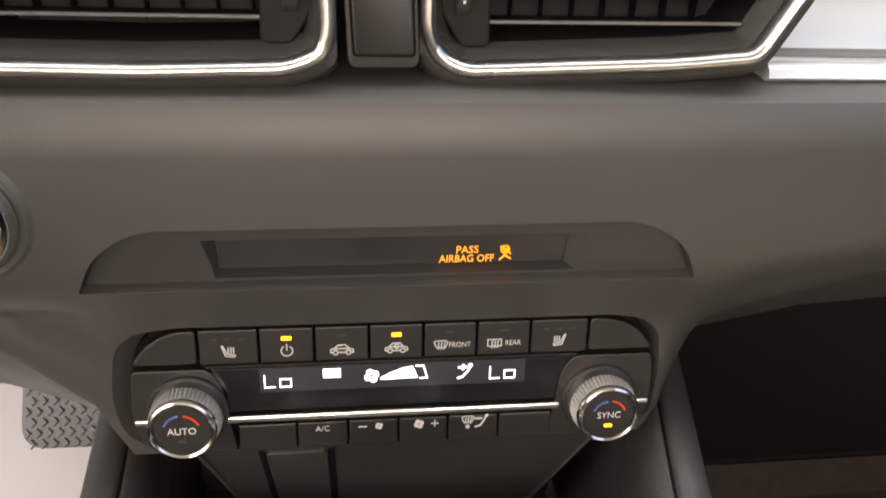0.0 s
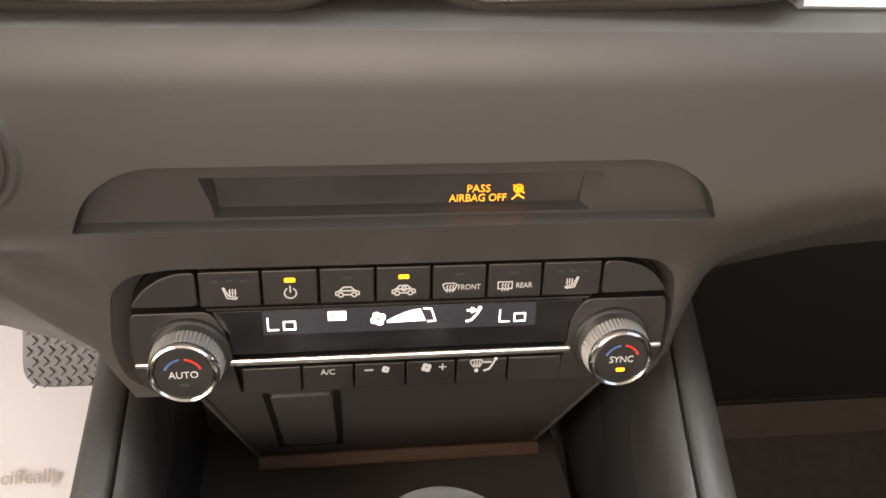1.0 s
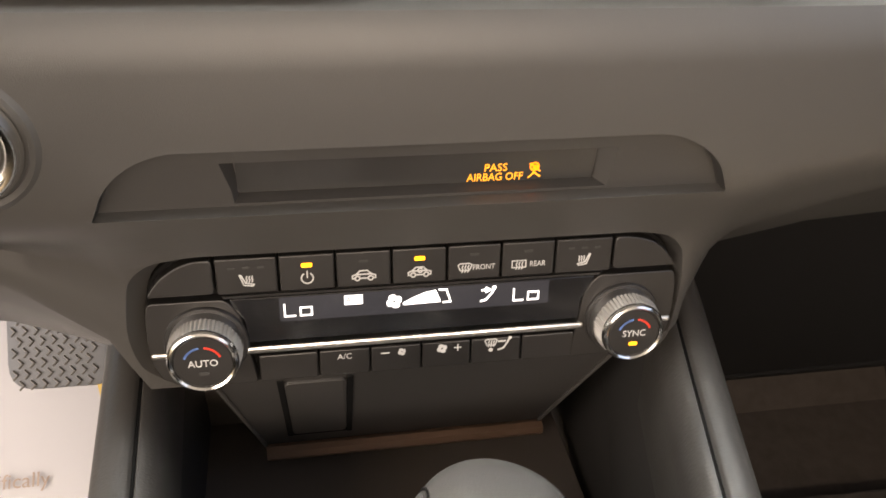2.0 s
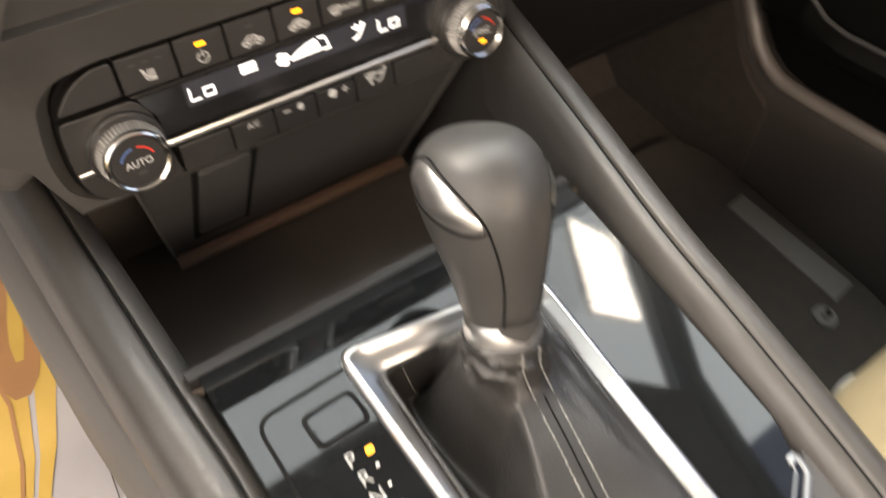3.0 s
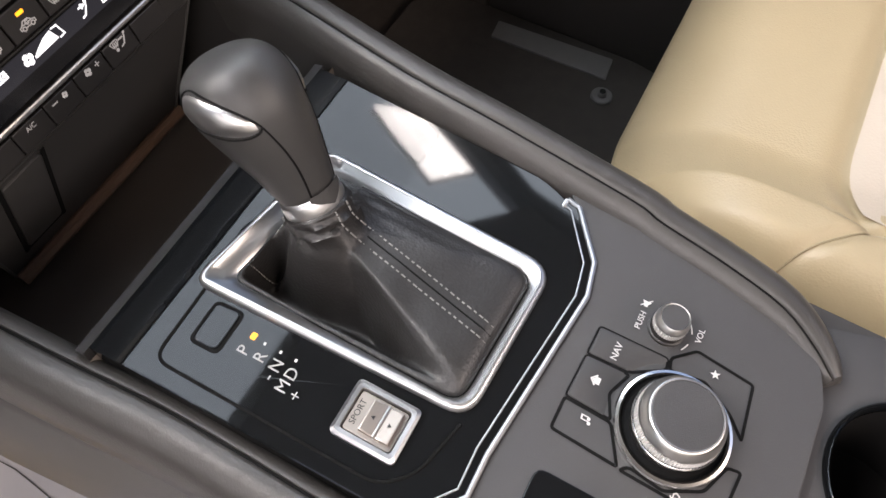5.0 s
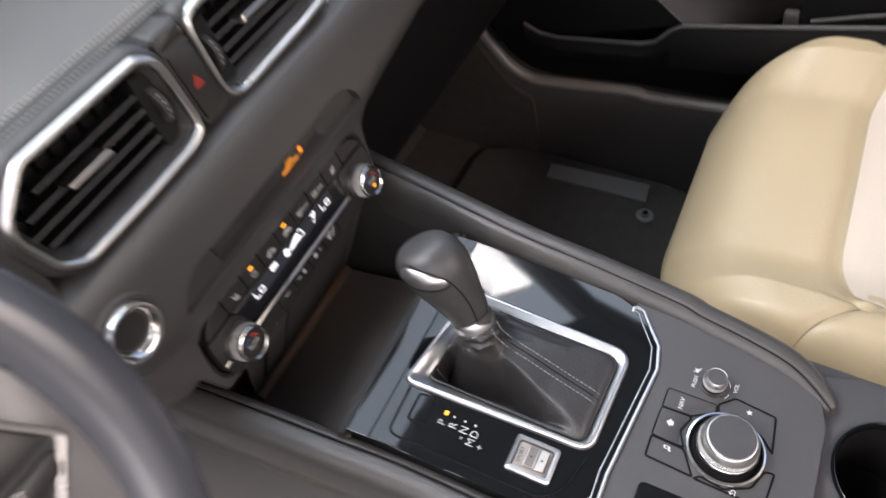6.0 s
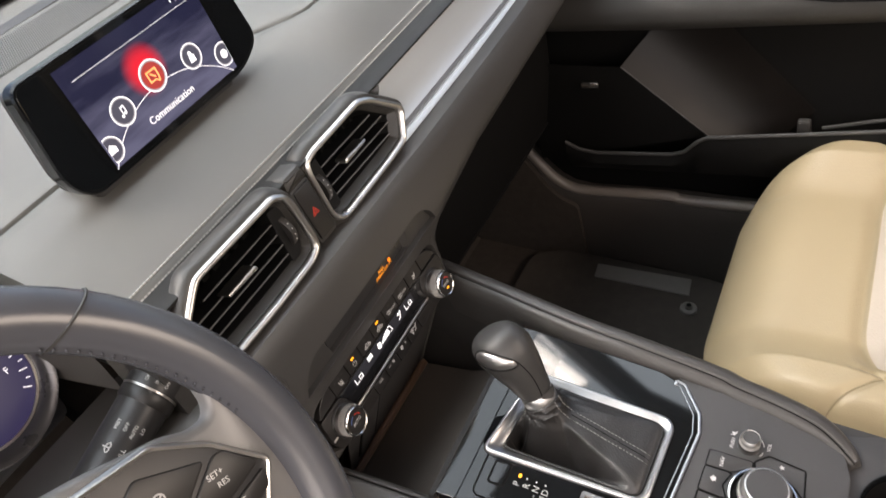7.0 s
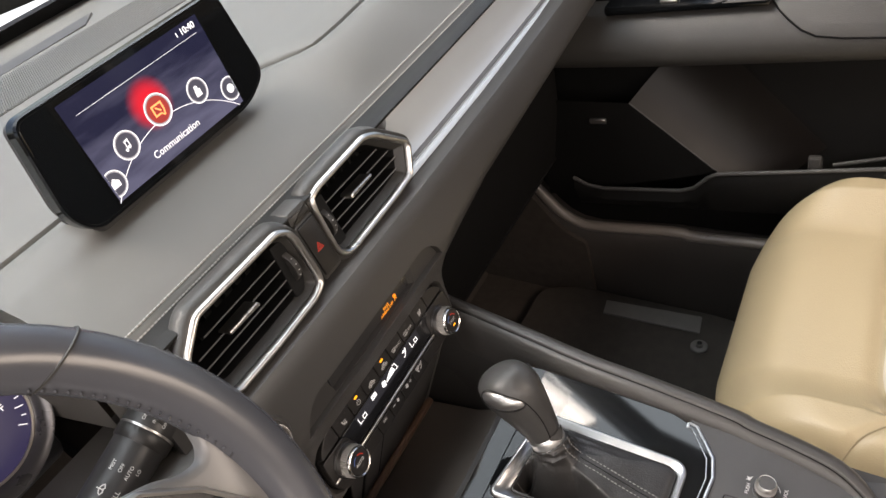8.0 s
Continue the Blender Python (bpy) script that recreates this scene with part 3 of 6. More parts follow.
def cutter(outline, m, depth, front=0.03, slope=0.0, foot=None):
    b = ring([(foot or inset(outline, slope), -depth), (outline, 0.0), (outline, front)])
    n = len(outline)
    b.verts.ensure_lookup_table()
    b.faces.new([b.verts[i] for i in range(n)][::-1])
    b.faces.new([b.verts[2 * n + i] for i in range(n)])
    b.transform(m)
    return b


cut(fascia, [cutter(HVAC_WIDE, HV, 0.0085, foot=HVAC_OUT), cutter(HVAC_OUT, HV, 0.016), cutter(RECESS, RC, 0.0062, slope=0.0008), cutter(WIN, RC @ at(0, 0, -0.003), 0.0085, foot=WIN_FLOOR)], "MANIFOLD")
# faces inside the recess take the darker HARD, painting in its shade
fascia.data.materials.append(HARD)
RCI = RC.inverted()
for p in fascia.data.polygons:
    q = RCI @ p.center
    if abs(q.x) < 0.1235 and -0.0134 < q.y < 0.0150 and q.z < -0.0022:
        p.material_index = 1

# knee panel that hangs under the fascia on the driver's side
knee = []
for x, yc, zc, yl, zl in ((-0.1300, 0.303, 0.674, 0.306, 0.668), (-0.1400, 0.304, 0.680, 0.320, 0.652), (-0.1570, 0.306, 0.697, 0.322, 0.659), (-0.1790, 0.308, 0.711, 0.324, 0.667), (-0.22, 0.312, 0.724, 0.328, 0.672), (-0.30, 0.318, 0.730, 0.334, 0.676), (-0.60, 0.33, 0.732, 0.346, 0.676)):
    knee.append([(x, 0.37, zc), (x, yc, zc), (x, yc + 0.3 * (yl - yc), zc + 0.45 * (zl - zc)), (x, yl, zl), (x, yl + 0.006, zl - 0.003), (x, 0.37, zl)])
part("knee_panel", sheet(knee, True), SOFT, dash, "soft knee panel under the fascia", 40)

# warning display in the recess
disp = thing("airbag_warning_display", (0, 0.29, 0.757), "dark display with glowing amber airbag warning", "display")
part("glass", plate(rounded(rect(-0.0712, -0.0090, 0.0686, 0.0052), 0.001, 2), -0.0112, -0.0103), AIRGLASS, disp, m=RC)
PT = RC @ at(0, 0, -0.0101)
part("lettering", lettering("PASS", 0.0048, squeeze=0.95), AMBERTXT, disp, "amber PASS lettering", 0, PT @ at(0.0282, -0.0028))
part("lettering", lettering("AIRBAG OFF", 0.0048, squeeze=0.86), AMBERTXT, disp, "amber AIRBAG OFF lettering", 0, PT @ at(0.0282, -0.0070))
part("symbol", merge([strokes([arc(0, 0.0022, 0.0021, 0, 360, 14), [(-0.0026, -0.0038), (0.0, -0.0012), (0.0032, -0.0034)], [(-0.0025, 0.0040), (0.0030, -0.0004)], [(-0.001, 0.003), (0.002, 0.001)]], 0.0008), blobs([rounded(rect(-0.0008, 0.0008, 0.0016, 0.0030), 0.0005, 2)]), lettering("2", 0.0048)]), AMBERTXT, disp, "amber passenger airbag symbol", 0, PT @ at(0.0440, -0.0046) @ Matrix.Scale(0.80, 4))

# ---- climate control panel ----
hv = thing("climate_control_panel", HV, "black climate control panel with two knobs and lit display", "control panel")


def hpart(name, bm, material, label="", m=None, parent=None, smooth=20):
    return part(name, bm, material, parent or hv, label, smooth, HV @ m if m is not None else HV)


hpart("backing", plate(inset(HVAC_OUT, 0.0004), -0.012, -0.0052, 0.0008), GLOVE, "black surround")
# upper row: seven buttons between two blank end caps
def seat_icon(s=1):
    return [[(-0.0030 * s, 0.0034), (-0.0014 * s, -0.0016), (0.0024 * s, -0.0022), (0.0030 * s, -0.0014), (-0.0006 * s, -0.0006), (-0.0024 * s, 0.0034), (-0.0030 * s, 0.0034)]] + [[(k * s, -0.0002), (k * s + 0.0003 * s, 0.0008), (k * s, 0.0016), (k * s + 0.0003 * s, 0.0026)] for k in (-0.0002, 0.0010, 0.0022)]


CAR = [[(-0.0052, -0.0018), (-0.0052, -0.0004), (-0.0036, 0.0002), (-0.0018, 0.0020), (0.0016, 0.0020), (0.0034, 0.0002), (0.0052, -0.0004), (0.0052, -0.0018), (0.0042, -0.0018)], arc(0.0030, -0.0018, 0.0011, 0, 360, 10), [(0.0018, -0.0018), (-0.0018, -0.0018)], arc(-0.0030, -0.0018, 0.0011, 0, 360, 10), [(-0.0042, -0.0018), (-0.0052, -0.0018)], [(-0.0030, 0.0002), (0.0034, 0.0002)]]
DEFROST = [[(-0.0034, 0.0016), (-0.0022, 0.0024), (0.0022, 0.0024), (0.0034, 0.0016), (0.0022, -0.0012), (-0.0022, -0.0012), (-0.0034, 0.0016)]] + [[(k, -0.0022), (k + 0.0005, -0.0010), (k, 0.0002), (k + 0.0005, 0.0013)] for k in (-0.0014, 0, 0.0014)]
REARDEF = [[(-0.0034, 0.0022), (0.0034, 0.0022), (0.0034, -0.0014), (-0.0034, -0.0014), (-0.0034, 0.0022)]] + [[(k, -0.0024), (k + 0.0005, -0.0010), (k, 0.0002), (k + 0.0005, 0.0013)] for k in (-0.0014, 0, 0.0014)]
W0, W1 = 0.0052, 0.0216
BE = [-0.0857, -0.0597, -0.0358, -0.0118, 0.0124, 0.0366, 0.0612, 0.0882]
for i in range(7):
    x = (BE[i] + BE[i + 1]) / 2
    b = hpart("button", plate(rounded(rect(BE[i] + 0.0005, W0, BE[i + 1] - 0.0005, W1), 0.0006, 2), -0.006, 0.0022, 0.0007), BUTTON, "", None)
    IC = at(x, 0.0108, 0.0022) @ Matrix.Scale(0.95, 4)
    if i in (0, 6):
        hpart("icon", strokes(seat_icon(1 if i == 0 else -1), 0.00055), ICON, "white heated seat symbol", IC, b, 0)
        for k in (-1, 0, 1):
            hpart("indicator", plate(rounded(rect(-0.0014, -0.0005, 0.0014, 0.0005), 0.0003, 2), 0, 0.0002), HARD, "unlit indicator", at(x + k * 0.0060, 0.0172, 0.0022), b, 0)
    elif i == 1:
        hpart("icon", strokes([arc(0, 0, 0.0026, 125, 415, 16), [(0, 0.0004), (0, 0.0034)]], 0.0006), ICON, "white power symbol", IC, b, 0)
    elif i == 2:
        hpart("icon", strokes(CAR, 0.0006), ICON, "white fresh air car symbol", IC, b, 0)
    elif i == 3:
        hpart("icon", strokes(CAR + [arc(0.0002, 0.0004, 0.0011, 40, 320, 8)], 0.0006), ICON, "white recirculation car symbol", IC, b, 0)
    else:
        hpart("icon", strokes(DEFROST if i == 4 else REARDEF, 0.0005), ICON, "white defrost symbol", at(x - 0.0042, 0.0108, 0.0022) @ Matrix.Scale(0.92, 4), b, 0)
        hpart("lettering", lettering("FRONT" if i == 4 else "REAR", 0.0036, squeeze=0.86), ICON, "", at(x + 0.0043, 0.0108, 0.0022), b, 0)
    if i in (1, 3):
        hpart("indicator", plate(rounded(rect(-0.0023, -0.0009, 0.0023, 0.0009), 0.0006, 2), 0, 0.0005), AMBER, "glowing amber indicator", at(x, 0.0170, 0.0022), b, 0)
    elif i in (2, 4, 5):
        hpart("indicator", plate(rounded(rect(-0.0020, -0.0006, 0.0020, 0.0006), 0.0004, 2), 0, 0.0002), HARD, "unlit indicator", at(x, 0.0172, 0.0022), b, 0)
for s, o in ((-1, 0.0), (1, 0.0052)):
    e = abs(BE[0] if s < 0 else BE[-1])
    cap = [(s * (e + 0.0006), W0 + 0.0004), (s * (0.1142 + o), W0 + 0.0004), (s * (0.1120 + o), 0.0092), (s * (0.1076 + o), 0.0146), (s * (0.1010 + o), 0.0190), (s * (0.0945 + o * 0.5), 0.0213), (s * (e + 0.0006), W1)]
    hpart("end_cap", plate(rounded(cap, 0.0025, 3), -0.006, 0.0022, 0.0007), BUTTON, "blank black end cap")
# panel faces round the knobs
for s, o in ((-1, 0.0), (1, 0.0052)):
    side = [(s * 0.072, -0.0405), (s * (0.105 + o), -0.0400), (s * (0.1130 + o), -0.0345), (s * (0.1160 + o), -0.026), (s * (0.1166 + o), -0.016), (s * (0.1160 + o), -0.004), (s * (0.1146 + o), 0.0024), (s * 0.0835, 0.0024), (s * 0.0800, -0.001), (s * 0.0765, -0.0075), (s * 0.0755, -0.019)]
    hpart("knob_surround", plate(rounded(side, 0.002, 2), -0.006, 0.0012, 0.0006), BUTTON, "satin black surround of the knob")
# bevelled ledge between the buttons and the display
hpart("ledge", plate(rounded([(-0.0830, 0.0024), (0.0835, 0.0024), (0.0850, 0.0047), (-0.0845, 0.0047)], 0.0006, 2), -0.006, 0.0014, 0.0008), BUTTON, "black ledge over the display")
# display
hpart("display", plate(rounded([(-0.0815, 0.0018), (-0.079, -0.0045), (-0.0755, -0.009), (-0.075, -0.0200), (0.0755, -0.0200), (0.076, -0.009), (0.0795, -0.0045), (0.082, 0.0018)], 0.0015, 3), -0.006, 0.0004, 0.0004), LCD, "dark glass display strip")
hpart("lit_window", plate(rect(-0.0605, -0.0104, 0.0600, 0.0012), 0.0003, 0.00052), LCDGLOW, "faintly lit display window", None, None, 0)
seg = dict(L=[[(-0.0024, 0.0032), (-0.0024, -0.0032), (0.0024, -0.0032)]], o=[[(-0.0026, 0.0010), (0.0026, 0.0010), (0.0026, -0.0032), (-0.0026, -0.0032), (-0.0026, 0.0010)]])
D = 0.0006
for x in (-0.0532, 0.0487):
    for k, (c, dx) in enumerate((("L", -0.0035), ("o", 0.0048))):
        hpart("temperature_reading", strokes(seg[c], 0.0008), LIT, "white reading " + c, at(x + dx * 0.84, -0.0050, D) @ Matrix.Scale(0.92, 4), None, 0)
hpart("reading", plate(rounded(rect(-0.0042, -0.0024, 0.0042, 0.0024), 0.0003, 2), 0, 0.0002), LIT, "white air conditioning reading", at(-0.0286, -0.0020, D) @ Matrix.Scale(0.95, 4), None, 0)
hpart("lettering", lettering("A/C", 0.0042), LCD, "", at(-0.0286, -0.0020, D + 0.00025), None, 0)


def fan(r):
    out = []
    for k in range(4):
        a = 90 * k + 20
        c = (0.55 * r * math.cos(radians(a)), 0.55 * r * math.sin(radians(a)))
        out.append([(c[0] + 0.50 * r * math.cos(radians(q)) * (1.0 if k % 2 else 0.8), c[1] + 0.50 * r * math.sin(radians(q)) * (0.8 if k % 2 else 1.0)) for q in range(0, 360, 36)])
    return out


hpart("fan_reading", merge([blobs(fan(0.0038)), blobs([[(0.0040, -0.0022), (0.0215, -0.0018), (0.0190, 0.0045), (0.0140, 0.0036), (0.0085, 0.0014), (0.0040, -0.0010)]]), strokes([[(0.0205, 0.0045), (0.0240, 0.0042), (0.0258, -0.0020), (0.0225, -0.0022)]], 0.0008)]), LIT, "white fan speed reading", at(-0.0108, -0.0042, D) @ Matrix.Scale(0.98, 4), None, 0)
hpart("airflow_reading", merge([strokes([[(-0.0034, -0.0036), (-0.0010, -0.0030), (0.0020, 0.0006), (0.0028, 0.0024)], [(-0.0030, 0.0024), (0.0008, 0.0024)], [(-0.0010, 0.0036), (0.0010, 0.0024), (-0.0010, 0.0012)]], 0.0010), blobs([arc(0.0030, 0.0034, 0.0011, 0, 324, 9)])]), LIT, "white air direction reading", at(0.0316, -0.0038, D) @ Matrix.Scale(0.92, 4), None, 0)
# chrome line
hpart("chrome_strip", plate(rounded(rect(-0.0775, -0.0252, 0.0780, -0.0216), 0.0017, 3), -0.004, 0.0022, 0.0011), CHROME, "slim satin chrome strip")
for x0, x1 in ((-0.1160, -0.108), (0.1125, 0.1213)):
    hpart("chrome_strip", plate(rounded(rect(x0, -0.0245, x1, -0.0218), 0.0012, 3), -0.004, 0.0020, 0.0009), CHROME, "short satin chrome strip")
# lower row
EDG = [-0.0715, -0.0451, -0.0219, 0.0014, 0.0245, 0.0485, 0.0740]
for i, (x0, x1) in enumerate(zip(EDG, EDG[1:])):
    b = hpart("button", plate(rounded(rect(x0 + 0.0004, -0.0400, x1 - 0.0004, -0.0268), 0.0006, 2), -0.006, 0.0014, 0.0006), BUTTON)
    c = (x0 + x1) / 2
    if i == 1:
        hpart("lettering", lettering("A/C", 0.0040), ICON, "", at(c, -0.0304, 0.0014), b, 0)
    elif i == 2:
        hpart("icon", merge([strokes([[(-0.0078, 0), (-0.0038, 0)]], 0.0008), (lambda q: (q.transform(at(0.0030, 0)), q)[1])(blobs(fan(0.0023)))]), ICON, "white fan slower symbol", at(c, -0.0302, 0.0014) @ Matrix.Scale(0.86, 4), b, 0)
    elif i == 3:
        hpart("icon", merge([strokes([[(0.0044, 0), (0.0080, 0)], [(0.0062, 0.0018), (0.0062, -0.0018)]], 0.0007), (lambda q: (q.transform(at(-0.0024, 0)), q)[1])(blobs(fan(0.0030)))]), ICON, "white fan faster symbol", at(c, -0.0302, 0.0014) @ Matrix.Scale(0.86, 4), b, 0)
    elif i == 4:
        hpart("icon", merge([(lambda q: (q.transform(at(-0.0030, 0.0008)), q)[1])(strokes(DEFROST, 0.0006)), strokes([[(0.0012, -0.0036), (0.0040, -0.0028), (0.0062, 0.0008), (0.0070, 0.0030)], [(0.0012, 0.0016), (0.0048, 0.0016)]], 0.0010), blobs([arc(0.0074, 0.0034, 0.0010, 0, 324, 9), arc(-0.0030, -0.0034, 0.0012, 0, 324, 9)])]), ICON, "white air mode symbol", at(c, -0.0300, 0.0014) @ Matrix.Scale(0.86, 4), b, 0)


def knurled(r, z0, z1, n=90, depth=0.0004, r_top=None):
    """A ring with fine ribs."""
    bm = bmesh.new()
    rings = []
    for z, k in ((z0, 0), (z0, 1), (z1, 1), (z1, 0)):
        rr = r_top if r_top and z == z1 else r
        rings.append([bm.verts.new(((rr - depth * (i % 2) - (0.001 if k == 0 else 0)) * math.cos(math.pi * i / n), (rr - depth * (i % 2) - (0.001 if k == 0 else 0)) * math.sin(math.pi * i / n), z)) for i in range(2 * n)])
    for a, b in zip(rings, rings[1:]):
        for i in range(2 * n):
            bm.faces.new((a[i], a[(i + 1) % (2 * n)], b[(i + 1) % (2 * n)], b[i]))
    bm.faces.new(rings[0][::-1])
    bm.faces.new(rings[-1])
    return bm


def temperature_knob(x, w, word, lit):
    m = at(x, w, 0)
    base = hpart("knob", lathe([(0.0178, -0.004), (0.0178, 0.0018), (0.0172, 0.0026), (0.0155, 0.0026)], 48), SATINBLACK, "round temperature knob", m)
    hpart("collar", lathe([(0.0157, 0.0020), (0.0155, 0.0045), (0.0152, 0.0076)], 48), BEZEL, "smooth satin collar", m, base, 40)
    hpart("knurled_ring", knurled(0.0157, 0.0072, 0.0150, 52, 0.0006, 0.0147), KNURL, "fine-ribbed satin chrome ring", m, base, 0)
    hpart("rim", ring([([(r * math.cos(a), r * math.sin(a)) for a in (2 * math.pi * i / 48 for i in range(48))], z) for r, z in ((0.0146, 0.0148), (0.0146, 0.0160), (0.0141, 0.0171), (0.0132, 0.0176), (0.0123, 0.0170), (0.0121, 0.0150))]), BRIGHT, "polished rim", m, base)
    hpart("face", lathe([(0.0122, 0.010), (0.0122, 0.0162), (0.0115, 0.0168), (0.0010, 0.0171)], 48), BUTTON, "black knob face", m, base)
    F = m @ at(0, 0, 0.0171)
    hpart("lettering", lettering(word, 0.0046, squeeze=0.95), ICON, "", F @ at(0, 0.0 if lit else -0.0004), base, 0)
    hpart("cold_arc", strokes([arc(0, -0.0005, 0.0078, 155, 100, 10)], 0.0009), BLUEPRINT, "blue arc", F, base, 0)
    hpart("warm_arc", strokes([arc(0, -0.0005, 0.0078, 80, 25, 10)], 0.0009), REDPRINT, "red arc", F, base, 0)
    hpart("indicator", plate(rounded(rect(-0.0020, -0.0050, 0.0020, -0.0034), 0.0007, 2), -0.0001, 0.0003), AMBER if lit else HARD, "glowing amber indicator" if lit else "unlit indicator", F @ at(0, -0.0010), base, 0)


temperature_knob(-0.0922, -0.0180, "AUTO", False)
temperature_knob(0.0964, -0.0203, "SYNC", True)

# ---- air vents ----
XM = -0.006
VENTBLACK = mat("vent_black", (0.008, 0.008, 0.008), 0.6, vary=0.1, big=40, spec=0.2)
SHROUD = mat("shroud_black", (0.036, 0.034, 0.031), 0.42, grain=0.2, scale=1400, bump=0.6, vary=0.08)
VN = frame_of((XM, 0.3020, 0.860), (1, 0, 0), (0, 0.12, 1))
V_OUT = [(0.0078, 0.0250), (0.0105, 0.0365), (0.0245, 0.0403), (0.1035, 0.0424), (0.1195, 0.0355), (0.1570, 0.0050), (0.1575, -0.0025), (0.1420, -0.0290), (0.1080, -0.0318), (0.0240, -0.0346), (0.0128, -0.0290), (0.0080, -0.0190)]


V_OUT_LEFT = [(0.0190, 0.0215), (0.0230, 0.0315), (0.0350, 0.0398), (0.1345, 0.0408), (0.1610, 0.0205), (0.1650, 0.0080), (0.1560, -0.0240), (0.1400, -0.0352), (0.0850, -0.0360), (0.0330, -0.0346), (0.0195, -0.0290), (0.0168, -0.0185)]


# the passenger side's vent leans back towards the middle of the dash
LEAN = Matrix(((0.961, 0, 0, 0.0061), (0.010, 1, 0, -0.0016), (0.036, 0, 1, -0.0057), (0, 0, 0, 1)))


def vent(s):
    VM = VN @ LEAN if s > 0 else VN
    o = rounded([(s * x, y) for x, y in (V_OUT if s > 0 else V_OUT_LEFT)][::s], 0.006, 4)
    v = thing("air_vent", VN @ at(s * 0.085, 0), "black dash air vent in a satin chrome frame", "air vent", "air vents of the dashboard")

    def vp(name, bm, material, label="", m=None, smooth=20, parent=None):
        return part(name, bm, material, parent or v, label, smooth, VM @ m if m is not None else VM)

    vp("chrome_frame", ring([(inset(o, -0.0005), -0.004), (inset(o, -0.0005), 0.0022), (inset(o, 0.0010), 0.0048), (inset(o, 0.0032), 0.0052), (inset(o, 0.0050), 0.0032), (inset(o, 0.0056), -0.001), (inset(o, 0.0056), -0.004)], True), CHROME, "angular satin chrome frame", None, 60)
    # throat and duct plate are near-black to paint the shade deep in the vent
    vp("throat", ring([(inset(o, 0.0106), -0.0105), (inset(o, 0.0125), -0.020), (inset(o, 0.0140), -0.034), (inset(o, 0.0300), -0.0345)]), VENTBLACK, "throat coloured black for its shade", None, 30)
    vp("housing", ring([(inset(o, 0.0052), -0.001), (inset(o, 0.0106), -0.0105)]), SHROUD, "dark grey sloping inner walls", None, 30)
    vp("duct", plate(inset(o, 0.002), -0.042, -0.036), VOID, "near-black plate for the shade behind the slats")
    off = 0.0 if s > 0 else 0.0080
    for y, xb in ((0.0150, 0.1230), (0.0045, 0.1370), (-0.0060, 0.1430), (-0.0160, 0.1370), (-0.0262, 0.0550)):
        xa = 0.0345 + off
        if y < -0.02 and s < 0:
            continue
        xb = xb + 1.2 * off
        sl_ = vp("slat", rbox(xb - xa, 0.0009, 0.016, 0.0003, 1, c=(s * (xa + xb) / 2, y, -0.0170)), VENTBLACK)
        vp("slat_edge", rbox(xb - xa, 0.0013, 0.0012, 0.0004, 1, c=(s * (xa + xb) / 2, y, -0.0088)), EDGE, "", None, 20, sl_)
    for k in range(8):
        x = 0.048 + 0.0130 * k
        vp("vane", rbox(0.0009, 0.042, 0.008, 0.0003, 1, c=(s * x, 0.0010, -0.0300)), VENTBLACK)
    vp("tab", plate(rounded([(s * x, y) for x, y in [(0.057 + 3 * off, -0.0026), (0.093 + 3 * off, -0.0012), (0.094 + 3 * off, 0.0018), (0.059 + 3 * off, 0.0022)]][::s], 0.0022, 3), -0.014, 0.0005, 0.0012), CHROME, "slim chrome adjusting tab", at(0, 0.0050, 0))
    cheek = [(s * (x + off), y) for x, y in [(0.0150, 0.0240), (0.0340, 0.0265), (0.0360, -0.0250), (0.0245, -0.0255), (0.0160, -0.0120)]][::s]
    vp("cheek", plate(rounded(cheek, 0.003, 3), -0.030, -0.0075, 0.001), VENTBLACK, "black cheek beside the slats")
    wheel = vp("thumbwheel", lathe([(0.016, -0.003), (0.0165, -0.0022), (0.0165, 0.0022), (0.016, 0.003)], 40), HARD, "ribbed black thumbwheel", at(s * (0.0245 + off), 0.0, -0.0165) @ pose(0, 0, 0, 0, 90, 0))
    for k in range(4):
        a = radians(-30 + 20 * k)
        vp("mark", rbox(0.0012, 0.0010, 0.0008, 0.0002, 1), ICON, "small white mark", at(s * (0.0245 + off), 0.0165 * math.sin(a), -0.0165 + 0.0166 * math.cos(a)), 0, wheel)
    # moulded shroud round the frame
    edge_x = min(s * x for x, y in o)

    def rim(k):
        return [(s * max(s * x, edge_x - 0.0006), y) for x, y in inset(o, k)]

    vp("shroud", ring([(rim(-0.0060), -0.0150), (rim(-0.0070), -0.0125), (rim(-0.0062), -0.006), (rim(-0.0037), 0.0006), (inset(o, -0.0002), 0.0012), (inset(o, 0.0015), -0.002), (inset(o, 0.0015), -0.0150)], True), SHROUD, "soft black shroud", None, 60)


vent(1)
vent(-1)
hz = thing("hazard_button", VN @ at(0, -0.006), "black hazard warning button with red triangle", "button")
VH = VN @ at(0, 0, -0.0014)
part("surround", plate(rounded([(-0.0128, -0.0325), (0.0134, -0.0325), (0.0106, 0.0262), (-0.0150, 0.0262)], 0.004, 4), -0.020, 0.0000, 0.0012), SHROUD, hz, "satin black surround", 35, VH)
part("key", plate(rounded([(-0.0104, -0.0277), (0.0112, -0.0277), (0.0087, 0.0232), (-0.0128, 0.0234)], 0.0015, 3), -0.006, 0.0014, 0.0007), BUTTON, hz, "satin black key", 35, VH)
